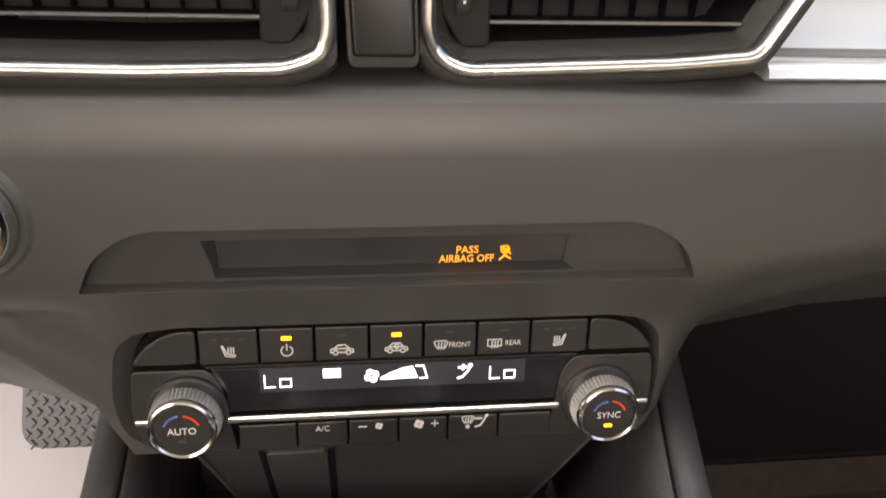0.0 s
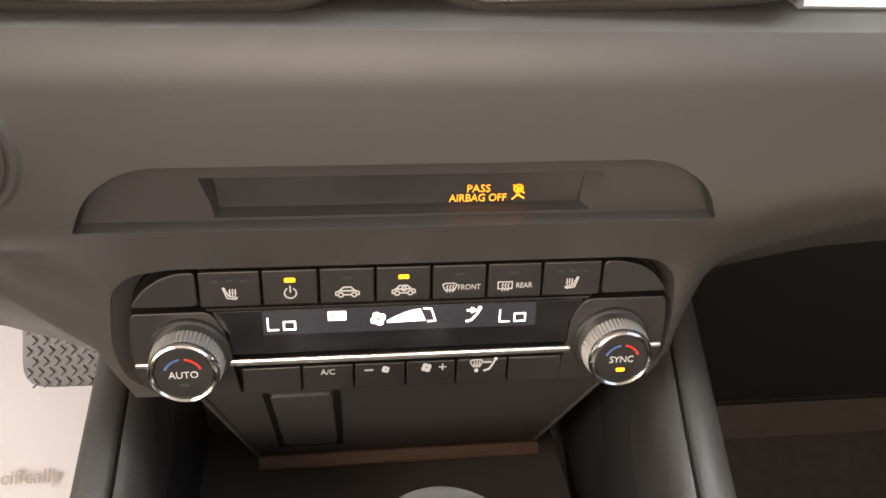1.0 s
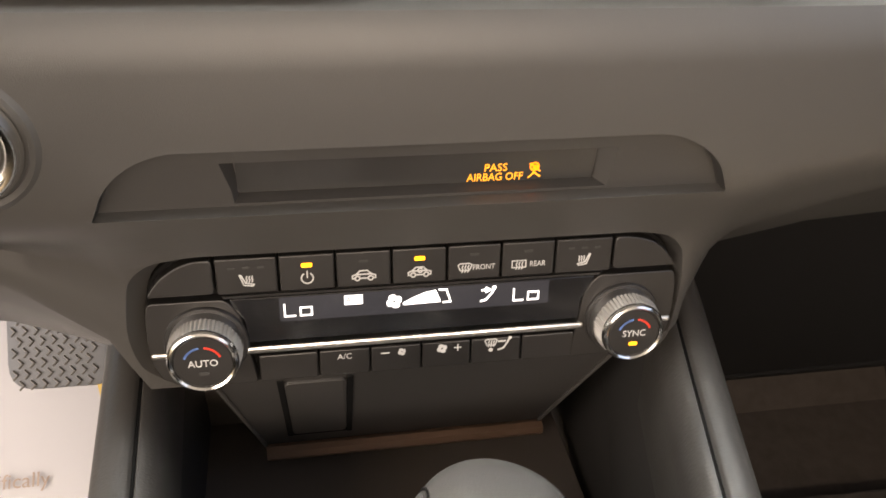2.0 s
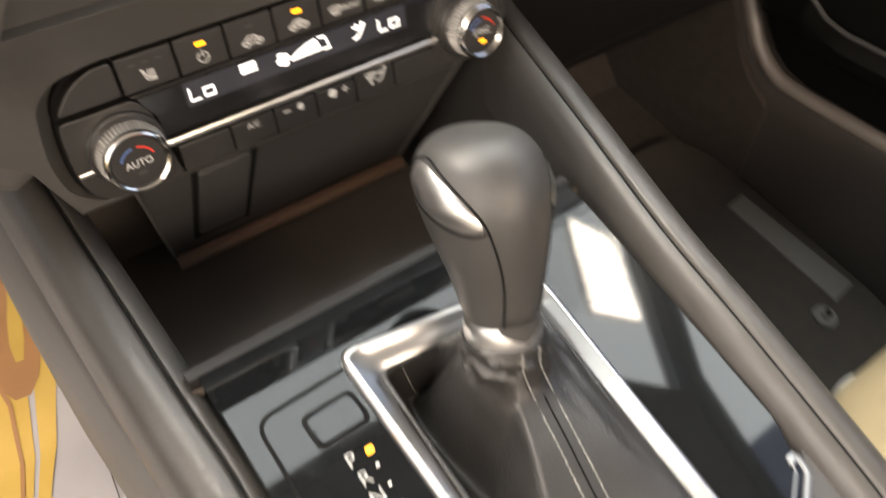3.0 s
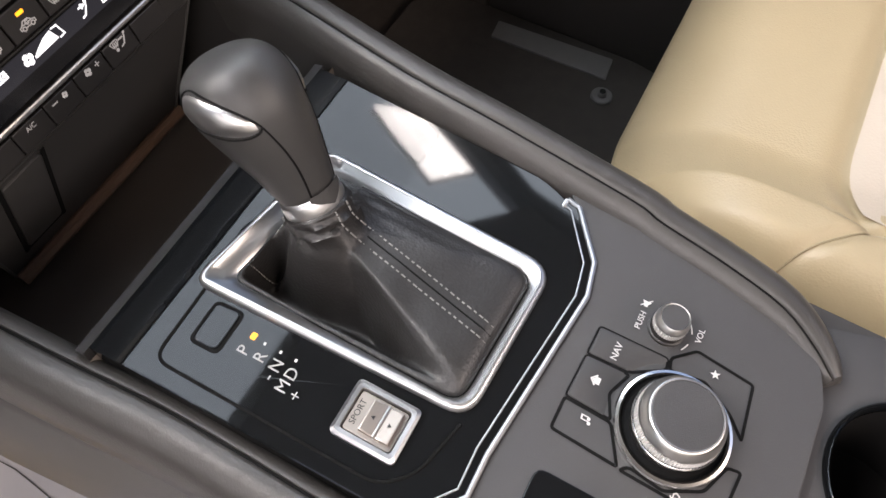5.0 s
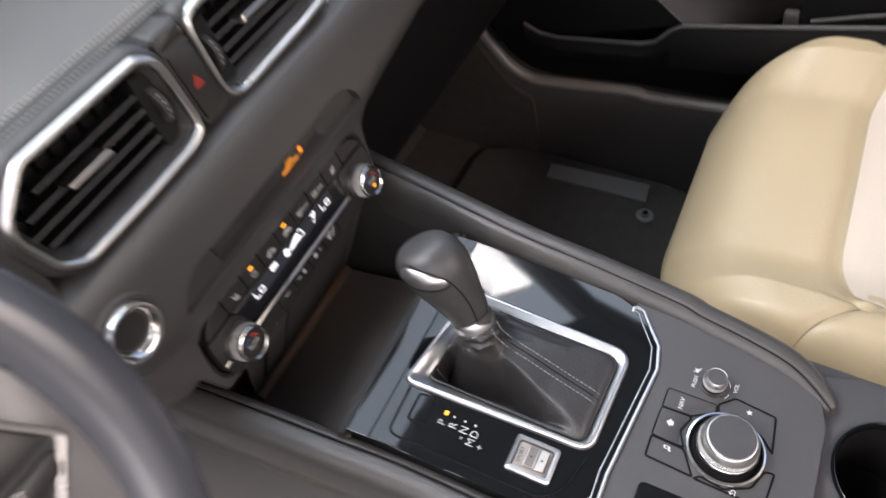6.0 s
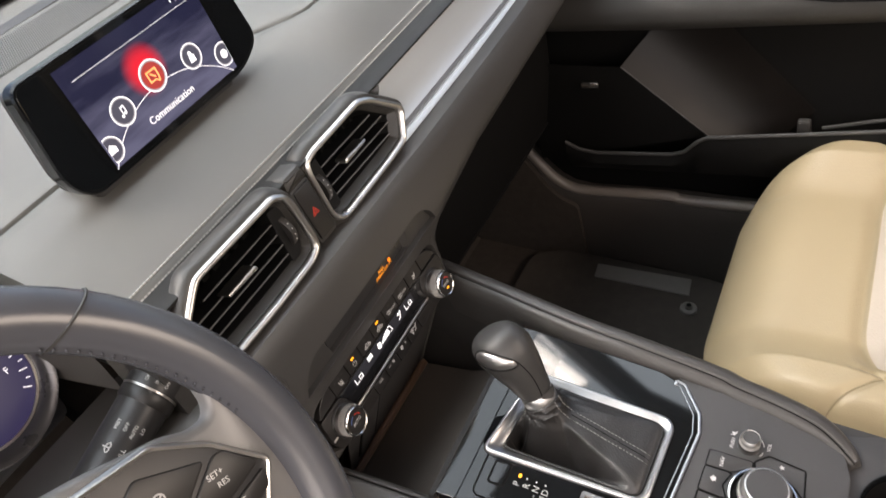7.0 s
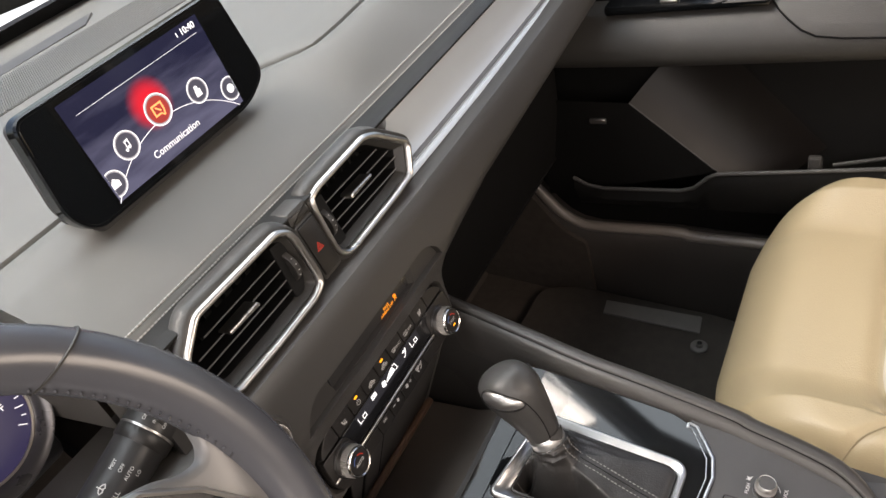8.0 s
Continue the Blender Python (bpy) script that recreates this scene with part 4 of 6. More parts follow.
part("triangle", strokes([[(-0.0042, -0.0032), (0.0042, -0.0032), (0, 0.0040), (-0.0042, -0.0032)], [(-0.0020, -0.0020), (0.0020, -0.0020), (0, 0.0014), (-0.0020, -0.0020)]], 0.0005), REDPRINT, hz, "red warning triangle", 0, VH @ at(-0.0018, -0.0025, 0.0014))
part("key_gap", ring([(rounded([(-0.0111, -0.0284), (0.0119, -0.0284), (0.0094, 0.0239), (-0.0135, 0.0241)], 0.002, 3), 0.0003), (rounded([(-0.0103, -0.0276), (0.0111, -0.0276), (0.0086, 0.0231), (-0.0127, 0.0233)], 0.0015, 3), 0.0004)]), VOID, hz, "dark gap round the key", 0, VH)
part("shelf", plate(rounded([(-0.0170, 0.0245), (0.0120, 0.0245), (0.0110, 0.0400), (-0.0160, 0.0400)], 0.004, 4), -0.022, -0.0012, 0.005), SHROUD, hz, "soft shelf above the key", 35, VN)

# ---- infotainment screen ----
SC = frame_of((-0.0100, 0.4045, 0.998), (1, 0, 0), (0, 0.11, 1))
sc = thing("infotainment_screen", SC, "glossy black free-standing screen showing a menu", "screen")
S_OUT = rounded([(-0.107, -0.0505), (0.086, -0.0505), (0.1180, -0.034), (0.1100, 0.0500), (-0.1130, 0.0500), (-0.1215, -0.028)], [0.018, 0.024, 0.014, 0.012, 0.012, 0.018], 6)
part("housing", plate(inset(S_OUT, 0.004), -0.024, -0.004, 0.0), SATINBLACK, sc, "black rear shell", local=True)
part("edge", ring([(S_OUT, -0.012), (S_OUT, -0.002), (inset(S_OUT, 0.0012), 0.0002), (inset(S_OUT, 0.003), 0.0002), (inset(S_OUT, 0.003), -0.012)], True), GLOSS, sc, "polished black rim", local=True)
part("glass", plate(inset(S_OUT, 0.0028), -0.006, 0.0003, 0.0008), GLOSS, sc, "black glass front", local=True)
pic = part("picture", plate(rect(-0.0785, -0.0425, 0.0775, 0.0420), 0.0004, 0.0006), SCREEN, sc, "lit dark blue menu picture", 0, local=True)
PZ = at(0, 0, 0.0007)
RINGW = mat("white_menu_ring", (0.6, 0.6, 0.6), 0.5, vary=0.0, emit=(0.85, 0.85, 0.92), power=0.62)
part("header_line", strokes([[(-0.0680, 0.0290), (0.0690, 0.0290)]], 0.0002), LIT, pic, "thin white line", 0, PZ, True)
part("lettering", lettering("10:40", 0.0080), LIT, pic, "white clock reading", 0, PZ @ at(0.0625, 0.0360), True)
part("symbol", strokes([[(0.0495, 0.0345), (0.0495, 0.0375)]], 0.0008), LIT, pic, "", 0, PZ, True)
part("lettering", lettering("Communication", 0.0088, squeeze=0.97), RINGW, pic, "white menu word", 0, PZ @ at(-0.0035, -0.0315), True)
RINGGLOW = mat("grey_menu_glow", (0.3, 0.3, 0.3), 0.5, vary=0.0, emit=(0.12, 0.115, 0.15), power=0.9)
DISC = mat("dark_menu_disc", (0.02, 0.02, 0.03), 0.4, vary=0.0, emit=(0.035, 0.035, 0.05), power=1.0)
EMBER = mat("red_menu_disc", (0.3, 0.02, 0.02), 0.4, vary=0.0, emit=(0.085, 0.016, 0.012), power=1.0)
ORANGE = mat("orange_menu_sign", (0.6, 0.2, 0.05), 0.4, vary=0.0, emit=(0.85, 0.30, 0.12), power=1.0)
part("curve", strokes([arc(-0.0035, -0.1160, 0.1050, 136, 44, 40)], 0.0005), RINGW, pic, "thin pale curve", 0, PZ @ at(0, 0, 0.0), True)


def menu_button(x, y, r, disc, sign, signmat, lo=-360.0, hi=360.0):
    """A round menu button, clipped to the picture's sides."""
    def clip(pts):
        return [(max(-0.0772, min(0.0772, px + x)), max(-0.0412, min(0.0412, py + y))) for px, py in pts]
    c = [(r * math.cos(2 * math.pi * i / 40), r * math.sin(2 * math.pi * i / 40)) for i in range(40)]
    b = part("menu_button", plate(clip(c), 0, 0.0001), disc, pic, "round menu button", 0, PZ @ at(0, 0, 0.0002), True)
    n = part("menu_ring", ring([(clip([(q[0] * k, q[1] * k) for q in c]), z) for k, z in ((1.0, 0.0), (1.0, 0.0002), (0.925, 0.0002), (0.925, 0.0))], True), RINGW, pic, "white ring", 0, PZ @ at(0, 0, 0.0003), True)
    part("menu_glow", ring([(clip([(q[0] * k, q[1] * k) for q in c]), z) for k, z in ((0.935, 0.0), (0.935, 0.0001), (0.83, 0.0001), (0.83, 0.0))], True), RINGGLOW, n, "dim inner edge of the ring", 0, PZ @ at(0, 0, 0.0003), True)
    if sign:
        part("menu_sign", blobs([clip(p) for p in sign]), signmat, pic, "", 0, PZ @ at(0, 0, 0.0004), True)


NOTE = [[(-0.0012, -0.0030), (-0.0004, -0.0030), (-0.0004, 0.0036), (-0.0012, 0.0036)], [(0.0022, -0.0018), (0.0030, -0.0018), (0.0030, 0.0044), (0.0022, 0.0044)], [(-0.0012, 0.0024), (0.0030, 0.0032), (0.0030, 0.0046), (-0.0012, 0.0038)], arc(-0.0020, -0.0032, 0.0014, 0, 324, 9), arc(0.0014, -0.0020, 0.0014, 0, 324, 9)]
BUBBLE = [[(-0.0058, -0.0046), (-0.0044, -0.0046), (-0.0044, 0.0050), (-0.0058, 0.0050)], [(-0.0058, 0.0050), (-0.0058, 0.0036), (0.0058, 0.0036), (0.0058, 0.0050)], [(0.0044, 0.0040), (0.0044, -0.0020), (0.0058, -0.0020), (0.0058, 0.0040)], [(-0.0048, -0.0032), (-0.0048, -0.0046), (0.0004, -0.0046), (0.0004, -0.0032)], [(0.0000, -0.0034), (0.0030, -0.0070), (0.0040, -0.0062), (0.0012, -0.0034)], [(0.0030, -0.0066), (0.0044, -0.0066), (0.0058, -0.0020), (0.0044, -0.0020)], [(-0.0028, 0.0020), (-0.0016, 0.0026), (0.0026, -0.0014), (0.0016, -0.0024)]]
menu_button(-0.0045, -0.0030, 0.0135, EMBER, BUBBLE, ORANGE)
menu_button(-0.0465, -0.0105, 0.0118, DISC, NOTE, RINGW)
menu_button(0.0390, -0.0100, 0.0112, DISC, [arc(-0.0006, 0.0026, 0.0020, 0, 324, 9), [(-0.0036, -0.0050), (0.0030, -0.0050), (0.0030, 0.0010), (-0.0030, 0.0010)]], RINGW)
menu_button(-0.0740, -0.0285, 0.0110, DISC, [[(-0.0044, -0.0034), (0.0044, -0.0034), (0.0048, 0.0010), (0.0, 0.0044), (-0.0048, 0.0010)]], RINGW)
menu_button(0.0715, -0.0260, 0.0108, DISC, [arc(0.0, 0.0, 0.0040, 0, 350, 16)], RINGW)
part("stand", plate(rounded([(-0.095, -0.064), (0.075, -0.064), (0.085, -0.036), (-0.105, -0.036)], 0.006, 3), -0.05, -0.014, 0.004), SATINBLACK, sc, "black foot", local=True)

# ---- start button ----
sb = thing("start_button", (-0.158, 0.283, 0.777), "round start button in a polished chrome ring", "button")
SBF = frame_of((-0.158, 0.2835, 0.777), (1, 0, 0), (0, 0.06, 1))
part("recess_ring", lathe([(0.0265, -0.010), (0.0265, 0.0002), (0.0245, 0.0016), (0.0225, 0.0010), (0.0205, -0.004)], 48), SOFT, sb, "", 35, SBF)
part("chrome_ring", ring([([(r * math.cos(2 * math.pi * i / 48), r * math.sin(2 * math.pi * i / 48)) for i in range(48)], z) for r, z in ((0.0215, -0.004), (0.0213, 0.0036), (0.0200, 0.0066), (0.0180, 0.0066), (0.0150, 0.0040), (0.0135, 0.0005), (0.0134, -0.004))], True), BRIGHT, sb, "polished chrome ring", 50, SBF)
part("key", lathe([(0.0133, -0.004), (0.0133, -0.0004), (0.0125, 0.0004), (0.0010, 0.0002)], 48), BUTTON, sb, "black key", 35, SBF)

# ---- centre console ----
CN = frame_of((0, 0, 0.593), (1, 0, 0), (0, 1, 0.185))   # u across, v forward, h up from the panel
con = thing("centre_console", (-0.011, 0.0, 0.14), "dark centre console with padded leather rails", "console")


def railpath(side):
    """The crest of a padded rail: right (1) or left (-1)."""
    pts = [(0.0550, -0.126, 0.5745), (0.0670, -0.113, 0.5785), (0.0800, -0.092, 0.5835), (0.0895, -0.056, 0.5900), (0.0955, -0.020, 0.5970), (0.0995, 0.0, 0.6025), (0.1055, 0.08, 0.6210), (0.1105, 0.14, 0.6320), (0.1210, 0.21, 0.6450), (0.1305, 0.265, 0.6530), (0.1400, 0.315, 0.6590), (0.1500, 0.370, 0.6650)]
    if side < 0:
        pts = [(-0.137, -0.32, 0.530), (-0.134, -0.20, 0.553), (-0.131, -0.10, 0.572), (-0.1275, 0.0, 0.590), (-0.1250, 0.08, 0.603), (-0.1240, 0.15, 0.614), (-0.1270, 0.20, 0.623), (-0.1300, 0.26, 0.633), (-0.1330, 0.32, 0.642), (-0.1355, 0.37, 0.650)]
    return smooth_line(pts, 40)


def rail(side):
    rows, seam = [], []
    P = railpath(side)
    for i, p in enumerate(P):
        t = (P[min(i + 1, 39)] - P[max(i - 1, 0)]).normalized()
        out = t.cross(Vector((0, 0, 1))).normalized() * (1 if side > 0 else -1)
        up = Vector((0, 0, 1))
        prof = [(-0.0160, -0.055), (-0.0165, -0.022), (-0.0150, -0.0105), (-0.0115, -0.0045), (-0.0075, -0.0014), (-0.0062, -0.0014), (-0.0049, -0.0044), (-0.0036, -0.0010), (-0.0022, -0.0001), (0.0020, 0.0002), (0.0080, -0.0022), (0.0130, -0.0075), (0.0158, -0.0150), (0.0165, -0.026), (0.0160, -0.055)]
        if side < 0:
            prof = prof[:-2] + [(0.0180, -0.030), (0.0195, -0.046), (0.0150, -0.055)]
        # the passenger's rail thins out and dips at its rear end
        thin = 1.0 if side < 0 else 0.42 + 0.58 * min(1.0, i / 8) ** 0.6
        seam.append(p + out * -0.0049 * thin + up * (-0.0030 - (0.010 * (1 - thin))))
        rows.append([tuple(p + out * a * thin + up * (b - 0.010 * (1 - thin))) for a, b in prof])
    r = part("left_rail" if side < 0 else "right_rail", sheet(rows, True), RAIL, con, "padded black leather rail with a seam", 60)
    part("rail_seam", tube(seam, 0.0010, 6), VOID, r, "dark sewn seam")


rail(1)
rail(-1)
# side walls down to the floor
part("side_wall", sheet([[(x, y, z), (x - 0.012, y, z), (0.085, y, 0.13), (x, y, 0.13)] for x, y, z in ((0.112, -0.5, 0.47), (0.106, -0.10, 0.55), (0.112, 0.0, 0.580), (0.121, 0.15, 0.612), (0.144, 0.30, 0.640), (0.155, 0.42, 0.645))], True), HARD, con, "dark plastic side wall")
rows = []
for x, y, z in ((-0.142, -0.5, 0.50), (-0.134, -0.20, 0.553), (-0.131, -0.10, 0.572), (-0.1275, 0.0, 0.590), (-0.124, 0.15, 0.614), (-0.127, 0.20, 0.623), (-0.130, 0.26, 0.633), (-0.133, 0.33, 0.643), (-0.133, 0.42, 0.655)):
    fl = max(0.0, (y - 0.15) / 0.2)
    rows.append([(x + 0.010, y, z - 0.035), (x - 0.016, y, z - 0.040), (x - 0.019 - 0.006 * fl, y, z - 0.055), (x - 0.024 - 0.010 * fl, y, z - 0.09), (x - 0.030 - 0.010 * fl, y, z - 0.20), (x - 0.022, y, 0.13), (x + 0.010, y, 0.13)])
part("side_wall", sheet(rows, True), SOFT, con, "dark grey-brown plastic side wall", 60)
# tray in front of the gear lever
part("tray", sheet([[(-0.132, y, z), (-0.11, y, z), (0.0, y, z - 0.002), (0.095, y, z), (0.112, y, z)] for y, z in ((0.2010, 0.6170), (0.2030, 0.6120), (0.2085, 0.600), (0.224, 0.556), (0.246, 0.520), (0.30, 0.503), (0.42, 0.498), (0.42, 0.48), (0.197, 0.48), (0.197, 0.62))]), TRAY, con, "dark brown open storage tray")
part("tray_lip", sheet(turned([[(-0.117, y, z), (0.095, y, z)] for y, z in ((0.1975, 0.6272), (0.2035, 0.6262), (0.2070, 0.6130), (0.2090, 0.5985), (0.2070, 0.5980), (0.2020, 0.610), (0.1980, 0.62))]), True), SATINBLACK, con, "black lip of the tray")
for s, x, x2 in ((1, 0.107, 0.136), (-1, -0.1215, -0.1265)):
    part("tray_side", slab((x, 0.192, 0.49), (x2, 0.42, 0.49), (x2, 0.42, 0.64 if s < 0 else 0.65), (x, 0.192, 0.610 if s < 0 else 0.616), 0.006), HARD, con, "dark side of the tray")
# face under the climate panel, with its brown lower edge
part("tray_face", sheet([[(xs * (0.100 if k == 0 else 0.0835) + 0.004, y, z) for xs in (-1, -0.4, 0.4, 1)] for k, (y, z) in enumerate(((0.2985, 0.650), (0.350, 0.5385), (0.362, 0.5385), (0.31, 0.655)))]), HARD, con, "dark sloping face above the tray")
part("brown_edge", tube([(-0.0790, 0.3470, 0.5345), (0.0890, 0.3470, 0.5345)], 0.0048, 8, up=(0, 0, 1)), COPPERY, con, "brown lower edge")
for s in (-1, 1):
    part("face_edge", tube([(s * 0.100 + 0.004, 0.2975, 0.650), (s * 0.0835 + 0.004, 0.349, 0.5390)], 0.0012, 6), SOFT, con, "moulded edge of the face")
part("tray_back", rbox(0.26, 0.01, 0.18, 0.002, c=(-0.01, 0.41, 0.57)), TRAY, con, "dark back of the tray")
part("socket_door", plate(rounded(rect(-0.0150, -0.043, 0.0150, 0.040), 0.003, 3), 0, 0.002, 0.0008), HARD, con, "small hinged socket door", 35, frame_of((-0.0475, 0.3235, 0.5965), (1, 0, 0), (0, -0.0515, 0.1115)))
for s in (-1, 1):
    part("gap", rbox(0.0030, 0.090, 0.0026, 0.0002, 1, c=(s * 0.0168, -0.003, 0.0)), VOID, con, "", 35, frame_of((-0.0475, 0.3235, 0.5965), (1, 0, 0), (0, -0.0515, 0.1115)))
part("gap", rbox(0.0366, 0.0036, 0.0026, 0.0002, 1, c=(0, -0.0450, 0.0)), VOID, con, "", 35, frame_of((-0.0475, 0.3235, 0.5965), (1, 0, 0), (0, -0.0515, 0.1115)))

# gloss black gear panel
gp = con


def gpart(name, bm, material, label="", m=None, parent=None, smooth=20):
    return part(name, bm, material, parent or gp, label, smooth, CN @ m if m is not None else CN)


PANEL = [(-0.1128, 0.181), (-0.1110, 0.030), (-0.088, 0.012), (-0.066, 0.0135), (0.030, 0.0040), (0.050, 0.0080), (0.0785, 0.0280), (0.0880, 0.050), (0.0915, 0.181)]
BI = rounded([(-0.0500, 0.1620), (-0.0512, 0.0325), (0.0275, 0.0295), (0.0295, 0.1530)], [0.006, 0.010, 0.010, 0.008], 6)
panel = gpart("panel", plate(rounded(PANEL, [0.0005, 0.004, 0.004, 0.004, 0.006, 0.006, 0.004, 0.02, 0.0005], 3), -0.012, 0.0, 0.0008), GLOSS, "piano black panel", smooth=12)
cut(panel, [cutter(BI, CN, 0.03)])
panel.data.set_sharp_from_angle(angle=radians(12))
gpart("panel_front", plate([(-0.1128, 0.0), (0.0915, 0.0), (0.0925, 0.0205), (-0.1130, 0.0205)], -0.012, 0.0, 0.0004), GLOSS, "piano black front slope", pose(0, 0.1812, -0.0002, -7.0, 0, 0), None, 12)
BO = rounded([(-0.0615, 0.1790), (-0.0570, 0.0250), (0.0370, 0.0215), (0.0420, 0.1640)], [0.010, 0.014, 0.016, 0.012], 6)
BM1 = [(0.72 * a[0] + 0.28 * b[0], 0.72 * a[1] + 0.28 * b[1]) for a, b in zip(BO, BI)]
BM2 = [(0.35 * a[0] + 0.65 * b[0], 0.35 * a[1] + 0.65 * b[1]) for a, b in zip(BO, BI)]
gpart("bezel", ring([(BO, -0.001), (BO, 0.0012), (inset(BO, 0.0007), 0.0030), (inset(BO, 0.0022), 0.0042), (inset(BO, 0.0036), 0.0041), (BM1, 0.0034), (BM2, 0.0016), (inset(BI, -0.0005), 0.0003), (BI, -0.0008), (BI, -0.004)]), BEZEL, "polished chrome bezel", None, None, 60)
GV = [(-0.0615, 0.1708), (-0.1030, 0.1695), (-0.1030, 0.0480), (-0.0900, 0.0345), (-0.0600, 0.0275)]
gpart("groove", tube([(x, y, 0.0002) for x, y in [GV[0]] + rounded(GV, 0.008, 5)[6:-6] + [GV[-1]]], 0.0009, 6), VOID, "fine groove")
lk = gpart("shift_lock_button", plate(rounded([(-0.0855, 0.1465), (-0.0640, 0.1470), (-0.0650, 0.1605), (-0.0860, 0.1600)], 0.003, 4), -0.002, 0.0012, 0.0006), GLOSS, "small shift lock cover", smooth=12)
gpart("gap", ring([(rounded([(-0.0875, 0.1448), (-0.0622, 0.1452), (-0.0632, 0.1622), (-0.0880, 0.1618)], 0.0042, 4), 0.0002), (rounded([(-0.0857, 0.1463), (-0.0638, 0.1468), (-0.0648, 0.1607), (-0.0862, 0.1602)], 0.0032, 4), 0.0003)]), VOID, "dark gap round the cover", None, lk)
gpart("indicator", plate(rounded(rect(-0.0018, -0.0014, 0.0018, 0.0014), 0.0006, 2), 0, 0.0003), AMBER, "glowing amber indicator", at(-0.0705, 0.1355))
for w, x, y in (("P", -0.0790, 0.1355), ("R", -0.0780, 0.1266), ("N", -0.0778, 0.1176), ("D", -0.0778, 0.1090), ("M", -0.0850, 0.1093), ("+", -0.0860, 0.1015), ("-", -0.0845, 0.1180)):
    gpart("lettering", lettering(w, 0.0086), PRINT, "", at(x, y, 0.0002), None, 0)
for y in (0.1266, 0.1176, 0.1090):
    gpart("mark", plate(rect(-0.0008, -0.0006, 0.0008, 0.0006), 0, 0.0002), ICON, "", at(-0.0712, y + 0.002, 0.0002), None, 0)
# drive mode switch
sw = gpart("drive_switch", ring([(rounded(rect(-0.0930, 0.0455, -0.0640, 0.0795), 0.003, 4), -0.002), (rounded(rect(-0.0930, 0.0455, -0.0640, 0.0795), 0.003, 4), 0.0030), (rounded(rect(-0.0915, 0.0470, -0.0655, 0.0780), 0.0028, 4), 0.0042), (rounded(rect(-0.0895, 0.0490, -0.0675, 0.0760), 0.0022, 4), 0.0040), (rounded(rect(-0.0890, 0.0495, -0.0680, 0.0755), 0.002, 4), 0.0015)]), STRIP, "chrome drive mode switch")
gpart("rocker", plate(rounded(rect(-0.0888, 0.0497, -0.0682, 0.0753), 0.002, 3), -0.002, 0.0022, 0.0006), SATINPLATE, "satin metal plate", None, sw)
for v, tilt in ((0.0640, 8), (0.0556, -8)):
    gpart("key", rbox(0.0165, 0.0080, 0.0030, 0.0008, 2), SATINPLATE, "satin rocker key", at(-0.0782, v, 0.0030) @ pose(0, 0, 0, tilt, 0, 0), sw)
gpart("ridge", rbox(0.0165, 0.0014, 0.0042, 0.0005, 2, c=(-0.0782, 0.0598, 0.0030)), STRIP, "bright ridge", None, sw)
gpart("lettering", lettering("SPORT", 0.0043), BUTTON, "dark lettering", at(-0.0786, 0.0720, 0.0024), sw, 0)
for v, turn in ((0.0642, 0), (0.0555, 180)):
    gpart("arrow", blobs([[(-0.0011, -0.0008), (0.0011, -0.0008), (0, 0.0011)]]), BUTTON, "", at(-0.0782, v, 0.0047, turn), sw, 0)

# ---- gear lever ----
gl = thing("gear_lever", CN @ at(-0.010, 0.10, 0.0), "leather gear lever with stitched gaiter and chrome details", "gear lever")
AX0, AX1 = Vector((-0.0050, 0.1320, 0.6440)), Vector((0.0050, 0.1630, 0.7200))
axis = (AX1 - AX0).normalized()
side_x = Vector((1, 0, 0))
side_y = axis.cross(side_x).normalized()
side_x = side_y.cross(axis).normalized()


def lever(profile, n=28):
    """Rounded sections along the lever: distance, half width, half depth, shift forward."""
    rows = []
    for d, w, dp, sh in profile:
        c = AX0 + axis * d + side_y * sh
        rows.append([tuple(c + side_x * w * math.cos(q) * (1 - 0.06 * math.sin(q) ** 2) + side_y * dp * math.sin(q)) for q in (2 * math.pi * k / n for k in range(n))])
    bm = bmesh.new()
    vs = [[bm.verts.new(p) for p in r] for r in rows]
    for a, b in zip(vs, vs[1:]):
        for i in range(n):
            bm.faces.new((a[i], a[(i + 1) % n], b[(i + 1) % n], b[i]))
    bm.faces.new(vs[0][::-1])
    bm.faces.new(vs[-1])
    return bm


KN = [(0.0110, 0.0130, 0.0135, 0.0), (0.0125, 0.0150, 0.0156, 0.0), (0.018, 0.0162, 0.0173, 0.0003), (0.030, 0.0186, 0.0199, 0.001), (0.043, 0.0220, 0.0231, 0.0025), (0.055, 0.0247, 0.0260, 0.0045), (0.064, 0.0258, 0.0274, 0.0062), (0.0725, 0.0249, 0.0268, 0.0076), (0.0790, 0.0219, 0.0238, 0.0080), (0.0835, 0.0170, 0.0188, 0.0076), (0.0860, 0.0104, 0.0118, 0.0068), (0.0868, 0.0025, 0.003, 0.0064)]
KS = [tuple(v) for v in smooth_line([Vector(k) for k in KN], 45)]
part("knob", lever(KS, 48), GRIP, gl, "black leather-wrapped grip", 70)
part("collar", lever([(0.0010, 0.0150, 0.0158, 0), (0.0020, 0.0160, 0.0168, 0), (0.0050, 0.0161, 0.0169, 0), (0.0095, 0.0158, 0.0166, 0), (0.0118, 0.0150, 0.0158, 0), (0.0135, 0.0120, 0.0130, 0)], 40), BEZEL, gl, "satin metal collar", 50)


